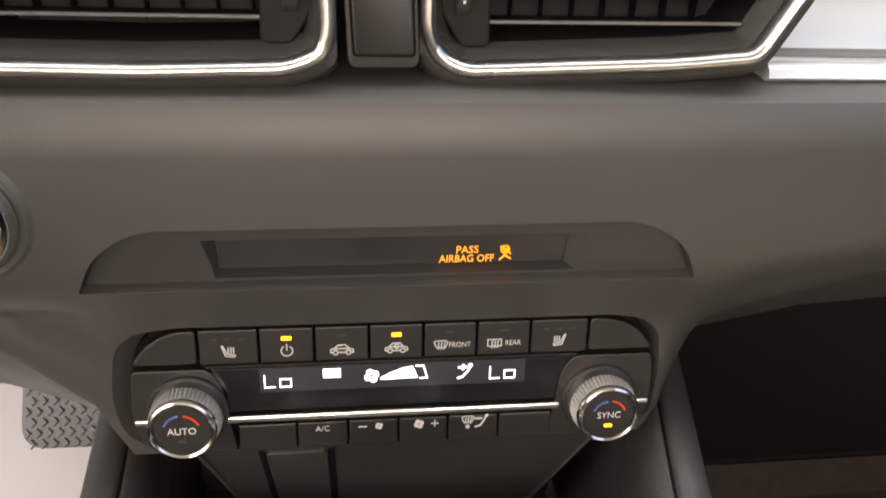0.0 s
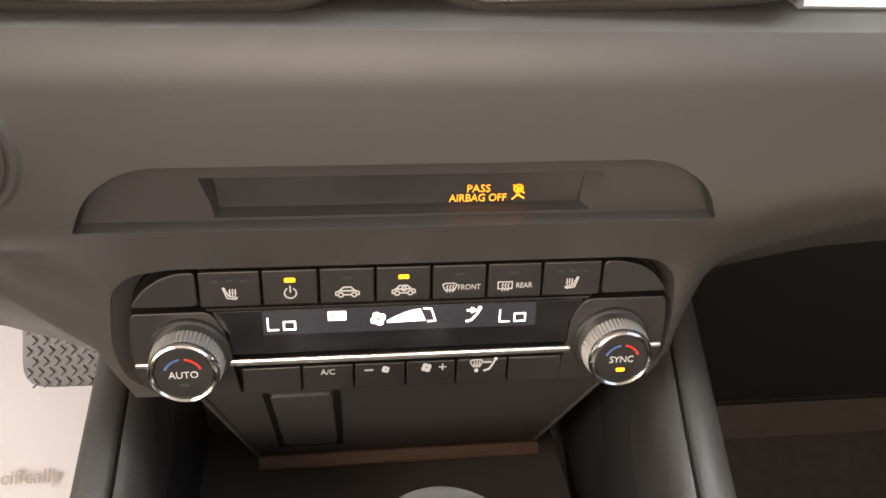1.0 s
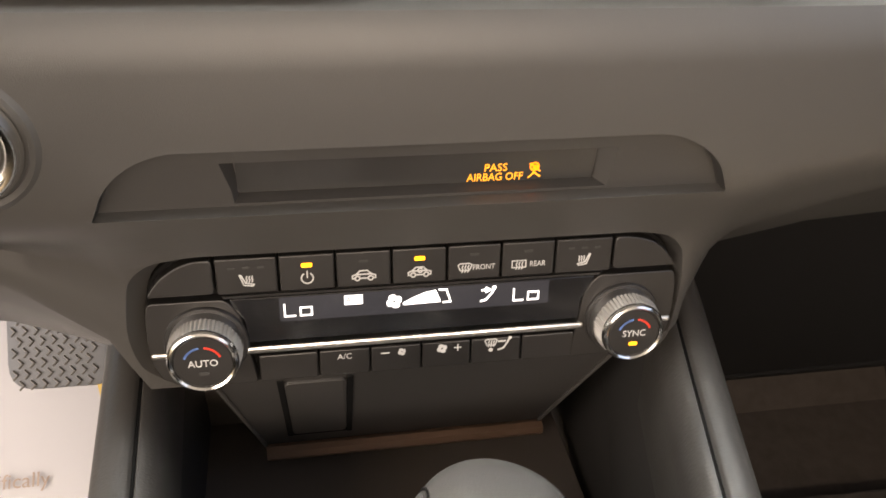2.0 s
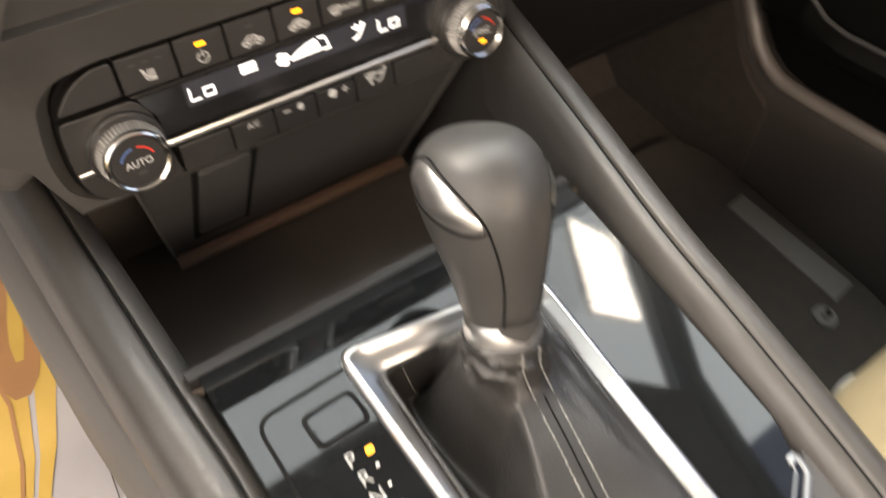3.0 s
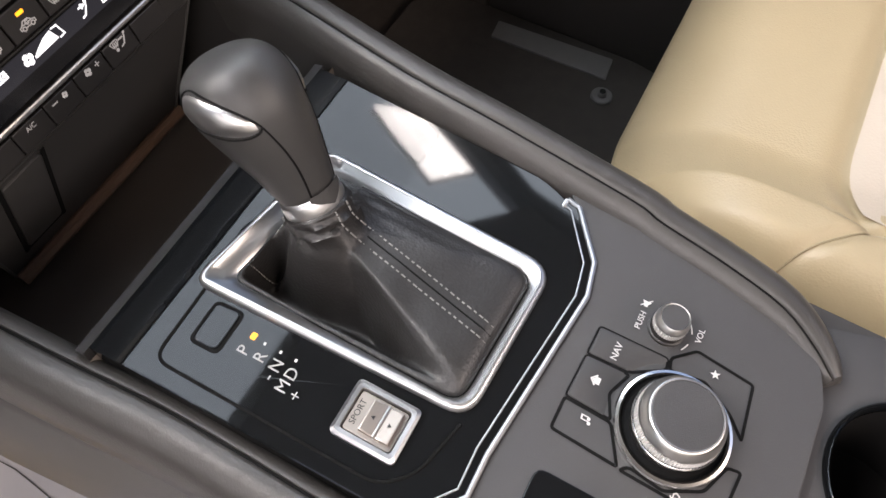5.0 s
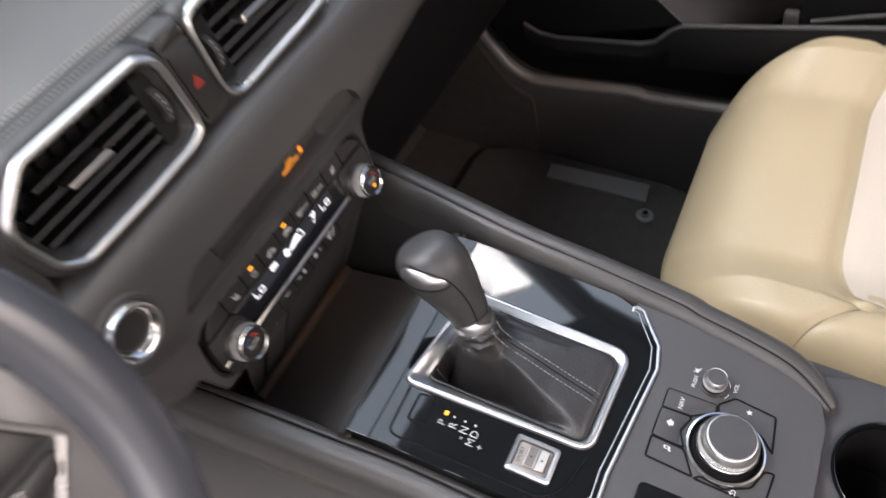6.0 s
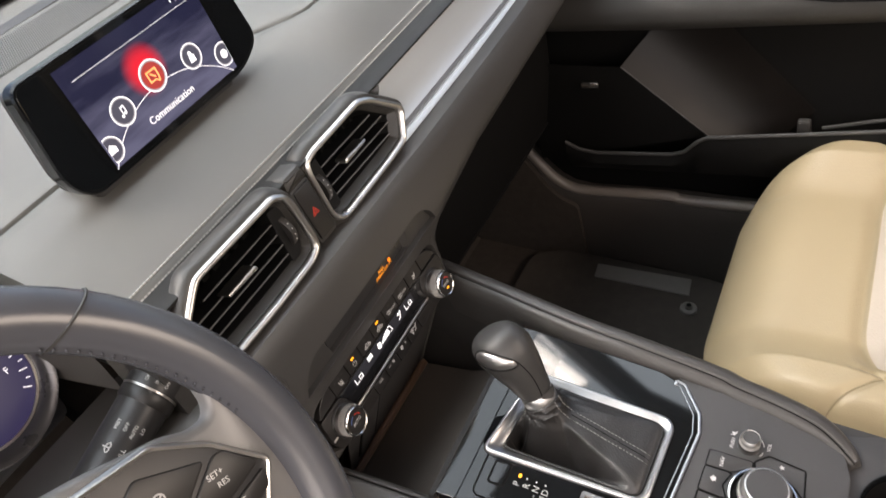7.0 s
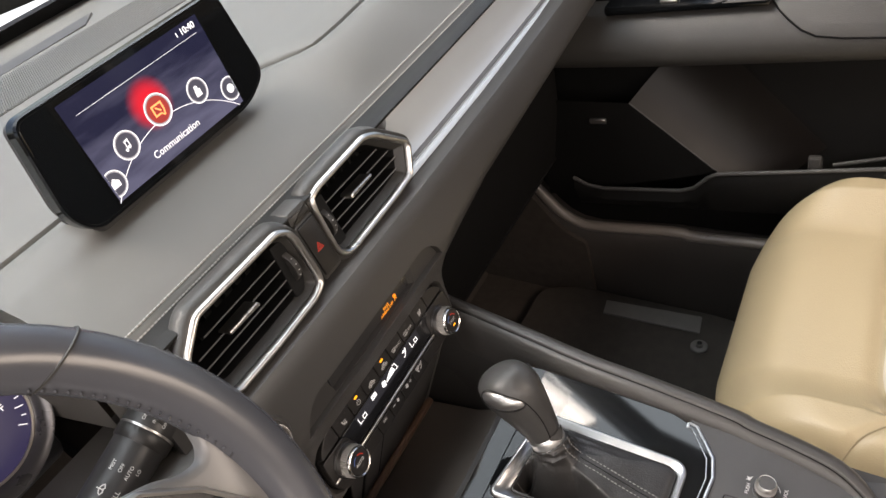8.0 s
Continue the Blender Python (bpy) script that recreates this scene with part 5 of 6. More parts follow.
def on_knob(d, q, lift=0.0):
    """A point on the grip's skin at height d and angle q."""
    for a, b in zip(KN, KN[1:]):
        if a[0] <= d <= b[0]:
            f = (d - a[0]) / (b[0] - a[0])
            w, dp, sh = (a[i] + (b[i] - a[i]) * f for i in (1, 2, 3))
            return AX0 + axis * d + side_y * (sh + (dp + lift) * math.sin(q)) + side_x * (w + lift) * math.cos(q) * (1 - 0.06 * math.sin(q) ** 2)


def lens(mirror, f):
    """Centre height and angle along a side inlay; f runs from its front tip (-1) to its rear tip (1)."""
    g = (f + 1) / 2
    d, q = 0.0735 - 0.0155 * g ** 1.7, 2.60 + 1.46 * g
    return d, (math.pi - q if mirror else q)


for mirror, name, mm, lab in ((False, "side_button", BEZEL, "polished chrome release button"), (True, "side_trim", CHROME, "satin chrome inlay")):
    rows = []
    for i in range(17):
        f = max(-0.999, min(0.999, i / 8 - 1))
        half = 0.0098 * (1 - f * f) ** 0.7
        d, q = lens(mirror, f)
        rows.append([tuple(on_knob(min(0.0838, d + half * g), q, -0.0008 + 0.0022 * math.sqrt(max(0.0, 1 - abs(g) ** 3)) * (1 - f ** 6))) for g in (k / 5 - 1 for k in range(11))])
    part(name, sheet(rows), mm, gl, lab, 75)
    for sgn in (-1, 1):
        edge = []
        for i in range(25):
            f = max(-0.999, min(0.999, i / 12 - 1))
            d, q = lens(mirror, f)
            edge.append(on_knob(min(0.0840, d + sgn * 0.0102 * (1 - f * f) ** 0.7), q, 0.0001))
        part("gap", tube(edge, 0.0006, 5), VOID, gl, "dark line round the inlay")
    seamline = [on_knob(lens(mirror, 1)[0] * (1 - i / 30) + 0.0128 * i / 30, (4.06 if not mirror else math.pi - 4.06) + 0.10 * math.sin(math.pi * i / 30), 0.0) for i in range(31)]
    part("seam", tube(seamline, 0.00055, 5), VOID, gl, "grip seam")
# leather tongue dipping over the collar
tong = []
for i in range(9):
    q = -math.pi / 2 - 0.10 + (i / 8 - 0.5) * 1.25
    dip = 0.0065 * (1 - abs(i / 4 - 1)) ** 0.8
    tong.append([tuple(AX0 + axis * d + side_x * (0.0166 * math.cos(q)) + side_y * (0.0176 * math.sin(q))) for d in (0.0145, 0.0125 - dip * 0.5, 0.0118 - dip)])
part("grip_tongue", sheet(tong), GRIP, gl, "leather tongue over the collar", 70)
# gaiter: a creased tent that gathers into a sleeve under the collar
inner = []
edge = inset(BI, 0.0002)
for a, b in zip(edge, edge[1:] + edge[:1]):
    n = max(1, round(math.hypot(b[0] - a[0], b[1] - a[1]) / 0.0026))
    inner += [(a[0] + (b[0] - a[0]) * k / n, a[1] + (b[1] - a[1]) * k / n) for k in range(n)]
N = len(inner)
NECK = CN.inverted() @ (AX0 + axis * -0.0110)
REAR_LEFT = math.degrees(math.atan2(0.036 - NECK.y, -0.046 - NECK.x)) % 360


def step(a, b, x):
    x = max(0.0, min(1.0, (x - a) / (b - a)))
    return x * x * (3 - 2 * x)


def gaiter_height(ang, f):
    """Full and flat towards the rear, sunken below the bezel on the driver's side."""
    a = math.degrees(ang) % 360
    full = NECK.z * (0.90 * f ** 0.80 + 0.10 * f ** 6)
    full += 0.0045 * (1 - math.exp(-f / 0.035)) * (1 - f) * step(REAR_LEFT - 4, REAR_LEFT + 3, a)
    full -= 0.0013 * math.exp(-((f - 0.20) / 0.05) ** 2) * (step(300, 325, a) + 1 - step(35, 60, a) if a > 180 or a < 90 else 0)
    sunk = NECK.z * f ** 6 - 0.034 * math.sin(math.pi * max(0.0, min(1.0, (f - 0.09) / 0.84))) ** 0.9
    w = step(112, 138, a) * (1 - step(REAR_LEFT - 11, REAR_LEFT + 1, a))
    fold = 0.0005 * math.sin(ang * 3 + f * 9) + 0.0002 * math.sin(ang * 7 - f * 17 + 1)
    return 0.0010 + (1 - w) * full + w * sunk + fold * math.sin(math.pi * f) ** 0.7


gbm, rings = bmesh.new(), []
for k in range(-2, 29):
    f = max(0.0, k / 28) ** 1.15
    row = []
    for x, y in inner:
        ang = math.atan2(y - NECK.y, x - NECK.x)
        tx, ty = NECK.x + 0.0182 * math.cos(ang), NECK.y + 0.0188 * math.sin(ang)
        h = gaiter_height(ang, f) if k > 0 else (-0.004, -0.001, 0.0005)[k + 2]
        row.append(gbm.verts.new(CN @ Vector((x + (tx - x) * f, y + (ty - y) * f, h))))
    rings.append(row)
for d, r, w in ((-0.0095, 0.0172, 0.0010), (-0.0080, 0.0178, 0.0012), (-0.0062, 0.0168, 0.0009), (-0.0047, 0.0175, 0.0010), (-0.0032, 0.0170, 0.0006), (-0.0018, 0.0175, 0.0009), (-0.0002, 0.0167, 0.0005), (0.0014, 0.0172, 0.0004), (0.0026, 0.0168, 0.0001), (0.0032, 0.0155, 0.0)):
    row = []
    for x, y in inner:
        ang = math.atan2(y - NECK.y, x - NECK.x)
        rr = r + w * math.sin(ang * 4 + d * 900) + 0.6 * w * math.sin(ang * 9 + d * 500)
        row.append(gbm.verts.new(AX0 + axis * d + side_x * rr * math.cos(ang) + side_y * rr * 1.04 * math.sin(ang)))
    rings.append(row)
for a, b in zip(rings, rings[1:]):
    for i in range(N):
        gbm.faces.new((a[i], a[(i + 1) % N], b[(i + 1) % N], b[i]))
gait = part("gaiter", gbm, GAITER, gl, "creased black leather gaiter", 80)
bpy.context.view_layer.update()
st = []


def drop(x, y):
    """The gaiter's skin under a place on the panel."""
    o, d = CN @ Vector((x, y, 0.2)), (CN.to_3x3() @ Vector((0, 0, -1)))
    o = o - d * -0.165
    ok, loc, nrm, _ = gait.ray_cast(o, d)
    return loc if ok else None


def sleeve(d, q, lift=0.0186):
    return AX0 + axis * d + side_x * lift * math.cos(q) + side_y * lift * math.sin(q)


def stitch_row(line, pitch=0.0036):
    run = [Vector(p) for p in line]
    run = smooth_line(run, 120)
    acc, last, on = 0.0, run[0], []
    for p in run[1:]:
        acc += (p - last).length
        on.append((acc, last, p))
        last = p
    n = int(acc / pitch)
    for i in range(n):
        pick = [min(on, key=lambda e: abs(e[0] - acc * (i + k) / n))[2] for k in (0.14, 0.70)]
        if (pick[0] - pick[1]).length > 1e-4:
            st.append(tube(pick, 0.00045, 5))


def over(pts):
    return [p for p in (drop(x, y) for x, y in pts) if p]


for dx in (-0.0042, 0.0042):
    q = -math.pi / 2 - 0.02 + dx * 55
    ends = [(-0.0030 + dx * 1.1 - 0.0125 * k / 12, 0.1115 + (0.0345 - 0.1115) * k / 12) for k in range(13)]
    stitch_row([sleeve(0.0024, q), sleeve(-0.0020, q), sleeve(-0.0070, q, 0.0188)] + over(ends))
    qf = math.pi * 0.66 + dx * 50
    stitch_row([sleeve(0.0020, qf), sleeve(-0.0030, qf)] + over([(-0.0190 + dx - 0.004 * k, 0.1520 + dx * 0.6 + 0.0026 * k) for k in range(5)]))
tagged(part("stitching", merge(st), THREAD, gl, "light grey stitching", 0), kind="stuff")
mid = over([(-0.0030 - 0.0125 * k / 12, 0.1115 + (0.0345 - 0.1115) * k / 12) for k in range(13)])
part("gaiter_seam", tube(smooth_line(mid, 40), 0.00045, 5), VOID, gl, "gaiter seam")

# ---- command panel behind the lever ----
cp = thing("command_panel", CN @ at(-0.010, -0.06), "dark matt panel with control knobs and keys", "control panel")


def kpart(name, bm, material, label="", m=None, parent=None, smooth=20):
    return part(name, bm, material, parent or cp, label, smooth, CN @ m if m is not None else CN)


GREY = mat("matt_grey_plastic", (0.036, 0.035, 0.035), 0.58, grain=0.2, scale=1600, vary=0.06, big=20)
KEYGREY = mat("matt_key_plastic", (0.030, 0.029, 0.029), 0.50, grain=0.1, scale=1800, vary=0.06, big=30)
DECK = [(-0.116, 0.034), (-0.117, -0.127), (0.0090, -0.1262), (0.0360, -0.1262), (0.0540, -0.1205), (0.074, -0.100), (0.0875, -0.060), (0.0905, 0.036), (0.0790, 0.0255), (0.0515, 0.0040), (0.031, -0.0005), (-0.0660, 0.0090), (-0.0880, 0.0090), (-0.1100, 0.0270)]
kpart("deck", plate(rounded(DECK, 0.003, 2), -0.012, -0.0008, 0.0008), GREY, "matt dark grey deck")
part_strip = [(0.0815, 0.0330), (0.0795, 0.0255), (0.0518, 0.0052), (0.0312, 0.0008), (-0.0665, 0.0102), (-0.0885, 0.0100), (-0.1105, 0.0275)]
kpart("silver_strip", tube([(x, y, 0.0008) for x, y in part_strip], 0.0016, 8, flat=0.7), STRIP, "polished metal strip")
inner_line = [(0.0775, 0.0345), (0.0760, 0.0290), (0.0490, 0.0100), (0.0290, 0.0062), (-0.0660, 0.0158), (-0.0870, 0.0152), (-0.1085, 0.0320)]
kpart("silver_strip", tube([(x, y, 0.0004) for x, y in inner_line], 0.0006, 8, flat=0.7), STRIP, "thin polished line")
kpart("gloss_band", merge([plate([a, b, d, c], -0.002, 0.0005) for a, b, c, d in zip(part_strip, part_strip[1:], inner_line, inner_line[1:])]), GLOSS, "gloss black band between the lines", smooth=0)
kpart("strip_end", rbox(0.0062, 0.0028, 0.003, 0.001, 2, c=(0.0790, 0.0335, -0.0004)), BEZEL, "polished end")
# keys round the big knob
CK = (-0.0120, -0.0620)


KP = {
    "nav": [(0.0200, -0.0116), (0.0208, -0.0486), (0.0145, -0.0500), (0.0040, -0.0340), (0.0030, -0.0112)],
    "home": [(0.0022, -0.0111), (0.0030, -0.0345), (-0.0110, -0.0290), (-0.0232, -0.0345), (-0.0222, -0.0102)],
    "music": [(-0.0230, -0.0102), (-0.0240, -0.0350), (-0.0425, -0.0455), (-0.0405, -0.0102)],
    "back": [(-0.0432, -0.0462), (-0.0450, -0.0960), (-0.0160, -0.0985), (-0.0170, -0.0915), (-0.0330, -0.0850), (-0.0420, -0.0680), (-0.0395, -0.0500)],
    "star": [(0.0218, -0.0494), (0.0323, -0.0603), (0.0288, -0.0912), (-0.0020, -0.0940), (0.0080, -0.0850), (0.0180, -0.0690), (0.0150, -0.0510)],
}
for k, pts in KP.items():
    o = rounded(pts, 0.002, 3)
    kb = kpart("key", plate(inset(o, 0.0005), -0.004, 0.0006, 0.0006), KEYGREY, "matt dark grey key")
    kpart("gap", ring([(inset(o, -0.0006), -0.0004), (inset(o, 0.0010), -0.0003)]), VOID, "", None, kb)
    dish = lathe([(0.0280, -0.0030), (0.0360, 0.0008), (0.0360, 0.010)], 64, (CK[0], CK[1], 0))
    dish.transform(CN)
    cut(kb, [dish])
    if k == "nav":
        kpart("lettering", lettering("NAV", 0.0050), ICON, "", at(0.0108, -0.0240, 0.0008, 0), kb, 0)
    elif k == "home":
        kpart("icon", merge([strokes([[(-0.0026, 0), (0, 0.0024), (0.0026, 0)]], 0.0007), blobs([[(-0.0018, -0.0022), (0.0018, -0.0022), (0.0018, 0.0), (0, 0.0016), (-0.0018, 0.0)]])]), ICON, "white house symbol", at(-0.0084, -0.0204, 0.0008), kb, 0)
    elif k == "music":
        kpart("icon", blobs([[(x * 0.62, y * 0.62) for x, y in q] for q in NOTE]), ICON, "white note symbol", at(-0.0291, -0.0235, 0.0008), kb, 0)
    elif k == "star":
        kpart("icon", blobs([[((0.0026 if i % 2 == 0 else 0.0011) * math.sin(math.pi * i / 5), (0.0026 if i % 2 == 0 else 0.0011) * math.cos(math.pi * i / 5)) for i in range(10)]]), ICON, "white star", at(0.0238, -0.0720, 0.0008), kb, 0)
    else:
        kpart("icon", strokes([[(-0.0020, -0.0016), (0.0012, -0.0016), (0.0020, 0.0), (0.0012, 0.0012), (-0.0016, 0.0012)], [(-0.0004, 0.0024), (-0.0018, 0.0012), (-0.0004, 0.0)]], 0.0006), ICON, "white return symbol", at(-0.0425, -0.0740, 0.0008), kb, 0)
def rings_of(pairs, n=64):
    return ring([([(r * math.cos(2 * math.pi * i / n), r * math.sin(2 * math.pi * i / n)) for i in range(n)], z) for r, z in pairs])


KC = at(CK[0], CK[1])
big = kpart("command_knob", lathe([(0.0289, -0.004), (0.0289, 0.0012), (0.0283, 0.0024), (0.0268, 0.0028), (0.0258, 0.0020), (0.0252, -0.003)], 64), BRIGHT, "large round control knob", KC)
kpart("well", lathe([(0.0254, -0.0035), (0.0254, 0.0002), (0.0235, -0.0002), (0.0190, 0.0005)], 48), VOID, "dark gap round the knob", KC, big)
kpart("skirt", lathe([(0.0205, 0.0), (0.0212, 0.003), (0.0221, 0.0068), (0.0222, 0.0074)], 64), BUTTON, "black skirt", KC, big)
kpart("band", rings_of(((0.0218, 0.0070), (0.0224, 0.0074), (0.0224, 0.0086), (0.0218, 0.0090))), BRIGHT, "polished lower band", KC, big, 60)
kpart("knurled_ring", knurled(0.0217, 0.0090, 0.0142, 84, 0.0006, 0.0208), KNURL, "ribbed chrome ring", KC, big, 0)
kpart("rim", rings_of(((0.0204, 0.0140), (0.0209, 0.0146), (0.0206, 0.0160), (0.0190, 0.0192), (0.0180, 0.0208), (0.0172, 0.0214), (0.0166, 0.0212), (0.0165, 0.017))), CHROME, "satin chrome sloping rim", KC, big, 60)
kpart("face", lathe([(0.0167, 0.016), (0.0167, 0.0209), (0.0160, 0.0213), (0.0010, 0.0214)], 64), GREY, "matt grey face", KC, big)
VC = at(0.0360, -0.0420)
vk = kpart("volume_knob", lathe([(0.0098, -0.002), (0.0098, 0.0006), (0.0090, 0.0010), (0.0086, 0.003), (0.0088, 0.0048)], 40), BUTTON, "small volume knob", VC)
kpart("knurled_ring", knurled(0.0091, 0.0046, 0.0090, 44, 0.0005, 0.0089), KNURL, "ribbed chrome ring", VC, vk, 0)
kpart("rim", rings_of(((0.0086, 0.0088), (0.0090, 0.0092), (0.0088, 0.0104), (0.0079, 0.0132), (0.0074, 0.0138), (0.0071, 0.0136), (0.0070, 0.011)), 40), CHROME, "satin sloping rim", VC, vk, 60)
kpart("face", lathe([(0.0072, 0.0110), (0.0072, 0.0133), (0.0068, 0.0136), (0.0005, 0.0137)], 40), GREY, "grey face", VC, vk)
kpart("lettering", lettering("PUSH", 0.0045), ICON, "", at(0.0335, -0.0285, 0.0001), None, 0)
kpart("icon", merge([blobs([[(-0.0022, -0.0010), (-0.0008, -0.0010), (0.0010, -0.0024), (0.0010, 0.0024), (-0.0008, 0.0010), (-0.0022, 0.0010)]]), strokes([[(-0.0024, 0.0024), (0.0024, -0.0024)]], 0.0006)]), ICON, "white mute symbol", at(0.0441, -0.0280, 0.0001), None, 0)
kpart("lettering", lettering("VOL", 0.0045), ICON, "", at(0.0404, -0.0589, 0.0001), None, 0)
kpart("mark", strokes([arc(0.0360, -0.0420, 0.0130, -75, -45, 6), arc(0.0360, -0.0420, 0.0130, -125, -105, 5)], 0.0006), ICON, "white arcs", at(0, 0, 0.0001), None, 0)
# parking brake switch
pb = kpart("parking_brake_switch", plate(rounded(rect(-0.1080, -0.070, -0.060, -0.012), 0.006, 4), -0.003, 0.0002, 0.0006), GLOSS, "black parking brake switch plate")
kpart("lever", rbox(0.026, 0.022, 0.010, 0.004, 3, c=(-0.084, -0.044, 0.004)), BUTTON, "black switch lever", None, pb)
kpart("trim", rbox(0.026, 0.0024, 0.003, 0.001, 2, c=(-0.084, -0.0560, 0.006)), CHROME, "chrome edge", None, pb)

# ---- cup holder ----
ch = thing("cup_holder", CN @ at(0.02, -0.21, -0.01), "dark round cup holder in the console", "cup holder")
RIMC = (0.0210, -0.1810)
plateb = part("surround", plate(rounded([(-0.117, -0.122), (-0.117, -0.34), (0.104, -0.34), (0.098, -0.150), (0.086, -0.112), (0.070, -0.100)], 0.006, 3), -0.10, -0.012, 0.003), GREY, ch, "dark plastic surround", 20, CN)
cutb = lathe([(0.0415, -0.085), (0.0425, -0.02), (0.0430, 0.02)], 48, (RIMC[0], RIMC[1], 0))
cutb.transform(CN)
cut2 = lathe([(0.0415, -0.085), (0.0425, -0.02), (0.0430, 0.02)], 48, (-0.066, -0.225, 0))
cut2.transform(CN)
cut(plateb, [cutb, cut2])
# near-black sheets added in the wells paint the shade inside them
for cx, cy in (RIMC, (-0.066, -0.225)):
    part("shade_liner", ring([([(cx + r * math.cos(2 * math.pi * i / 48), cy + r * math.sin(2 * math.pi * i / 48)) for i in range(48)], z) for r, z in ((0.0418, -0.0145), (0.0412, -0.030), (0.0406, -0.083), (0.0060, -0.0835))]), GLOVE, ch, "inner wall coloured black for its shade", 60, CN)
part("rim", ring([([(RIMC[0] + r * math.cos(2 * math.pi * i / 48), RIMC[1] + r * math.sin(2 * math.pi * i / 48)) for i in range(48)], z) for r, z in ((0.0455, -0.0125), (0.0452, -0.0095), (0.0438, -0.0085), (0.0424, -0.0100), (0.0420, -0.016))]), GLOSS, ch, "gloss black rim", 60, CN)

# ---- passenger seat ----
seat = thing("passenger_seat", (0.43, -0.2, 0.14), "beige leather passenger seat with paler centre panel", "seat")
SXC, SHW = 0.440, 0.268


def seat_z(u, v):
    """Height of the cushion: u across -1..1, v from the front edge backwards in metres."""
    side = abs(u)
    bol = 0.030 * max(0.0, min(1.0, (side - 0.50) / 0.25)) ** 1.5
    edge = max(0.0, (side - 0.84) / 0.16)
    z = 0.452 + bol - 0.085 * edge ** 2.2
    fr = max(0.0, 1 - v / 0.10)
    z -= 0.075 * fr ** 2.4
    z -= 0.020 * max(0, v - 0.1) / 0.4
    return z


def seat_pt(u, v):
    side = abs(u)
    y = 0.072 - v - 0.05 * max(0, side - 0.4) ** 2 / 0.36 * 1.6
    near = 0.016 * max(0.0, -u) ** 3 * max(0.0, min(1.0, (-y - 0.06) / 0.11))
    return (SXC + SHW * u - near, y, seat_z(u, v))


US = [-1 + 2 * i / 200 for i in range(201)]


def seam_dip(u, v):
    d = abs(abs(u) - 0.73)
    dip = 0.007 * math.exp(-(d / 0.03) ** 2) * max(0.0, min(1.0, (v - 0.15) / 0.04))
    if abs(u) < 0.73:
        dip += 0.007 * math.exp(-((v - 0.187) / 0.012) ** 2)
    if 0.07 < v < 0.215:
        line = abs(u) - (0.965 - 0.25 * (v - 0.085) / 0.115)
        dip += 0.0060 * math.exp(-(line / 0.013) ** 2) * min(1.0, (v - 0.07) / 0.02)
    return dip


rows = []
VF = [i * 0.005 for i in range(101)]
for v in VF:
    rows.append([Vector(seat_pt(u, v)) - Vector((0, 0, seam_dip(u, v))) for u in US])
front = [[(x, y + 0.004, z - 0.004) for x, y, z in rows[0]]]
skirt = [(x, y - 0.012, z - 0.09) for x, y, z in rows[0]]
skirt2 = [(x, y - 0.03, 0.25) for x, y, z in rows[0]]
bm = sheet([skirt2, skirt] + rows)
# side skirts of the cushion
for idx in (0, -1):
    s = -1 if idx == 0 else 1
    r0 = [r[idx] for r in rows]
    b2 = sheet([r0, [(x - s * -0.006, y, z - 0.02) for x, y, z in r0], [(x + s * 0.004, y, z - 0.07) for x, y, z in r0], [(x - s * 0.01, y, 0.24) for x, y, z in r0]])
    bm = merge([bm, b2])
bmesh.ops.remove_doubles(bm, verts=bm.verts, dist=0.0004)
part("cushion", bm, BEIGE, seat, "beige leather cushion with side bolsters", 70)
ins = []
for v in [0.190 + 0.31 * i / 30 for i in range(31)]:
    ins.append([(lambda p: (p[0], p[1], p[2] + 0.0012 + 0.0075 * (1 - (u / 0.715) ** 8) * (1 - math.exp(-(v - 0.188) / 0.012)) - 0.0050))(seat_pt(u, v)) for u in [(-0.715 + 1.43 * k / 32) * (1 - 0.06 * math.exp(-(v - 0.19) / 0.02)) for k in range(33)]])
part("insert", sheet(ins), CREAM, seat, "paler cream centre panel", 70)
part("piping", tube([(lambda p: (p[0] - 0.002, p[1], p[2] - 0.002))(seat_pt(-0.995, v)) for v in VF[2::4]], 0.0022, 6), BEIGE, seat, "beige piping")
for sgn in (-1, 1):
    seamline = []
    for i in range(24):
        v = 0.085 + 0.115 * i / 23
        u = sgn * (0.965 - 0.25 * (v - 0.085) / 0.115)
        p = seat_pt(u, v)
        seamline.append((p[0], p[1], p[2] - seam_dip(u, v) + 0.0012))
    part("bolster_seam", tube(seamline, 0.0008, 5), SEAM, seat, "sewn seam of the bolster")
part("lower_welt", tube([(lambda p: (p[0] - 0.001, p[1], p[2] - 0.010))(seat_pt(-1, v)) for v in VF[2::4]], 0.0034, 6), WELT, seat, "dark brown lower welt")
part("base", rbox(0.46, 0.46, 0.12, 0.01, c=(SXC, -0.21, 0.19)), HARD, seat, "dark seat base")
part("front_bracket", rbox(0.030, 0.050, 0.022, 0.006, 3, c=(0.425, 0.064, 0.265)), SILVER, seat, "pale metal bracket end")

# ---- passenger footwell ----
MP = frame_of((0, 0.2, 0.1265), (1, 0, 0), (0, 1, 0.12))
mt = thing("floor_mat", (0.42, 0.30, 0.15), "black carpet floor mat in the passenger footwell", "floor mat")
part("mat", plate(rounded([(0.13, -0.16), (0.66, -0.16), (0.696, -0.05), (0.698, 0.24), (0.67, 0.31), (0.20, 0.32), (0.13, 0.28)], 0.03, 5), 0.004, 0.012, 0.003), MAT_RUB, mt, "black carpet", 20, MP)
part("label_strip", plate(rounded([(0.637, 0.168), (0.639, -0.0145), (0.681, -0.0100), (0.672, 0.172)], 0.002, 2), 0.012, 0.0155, 0.001), RUBBER, mt, "dark rubber strip", 20, MP)
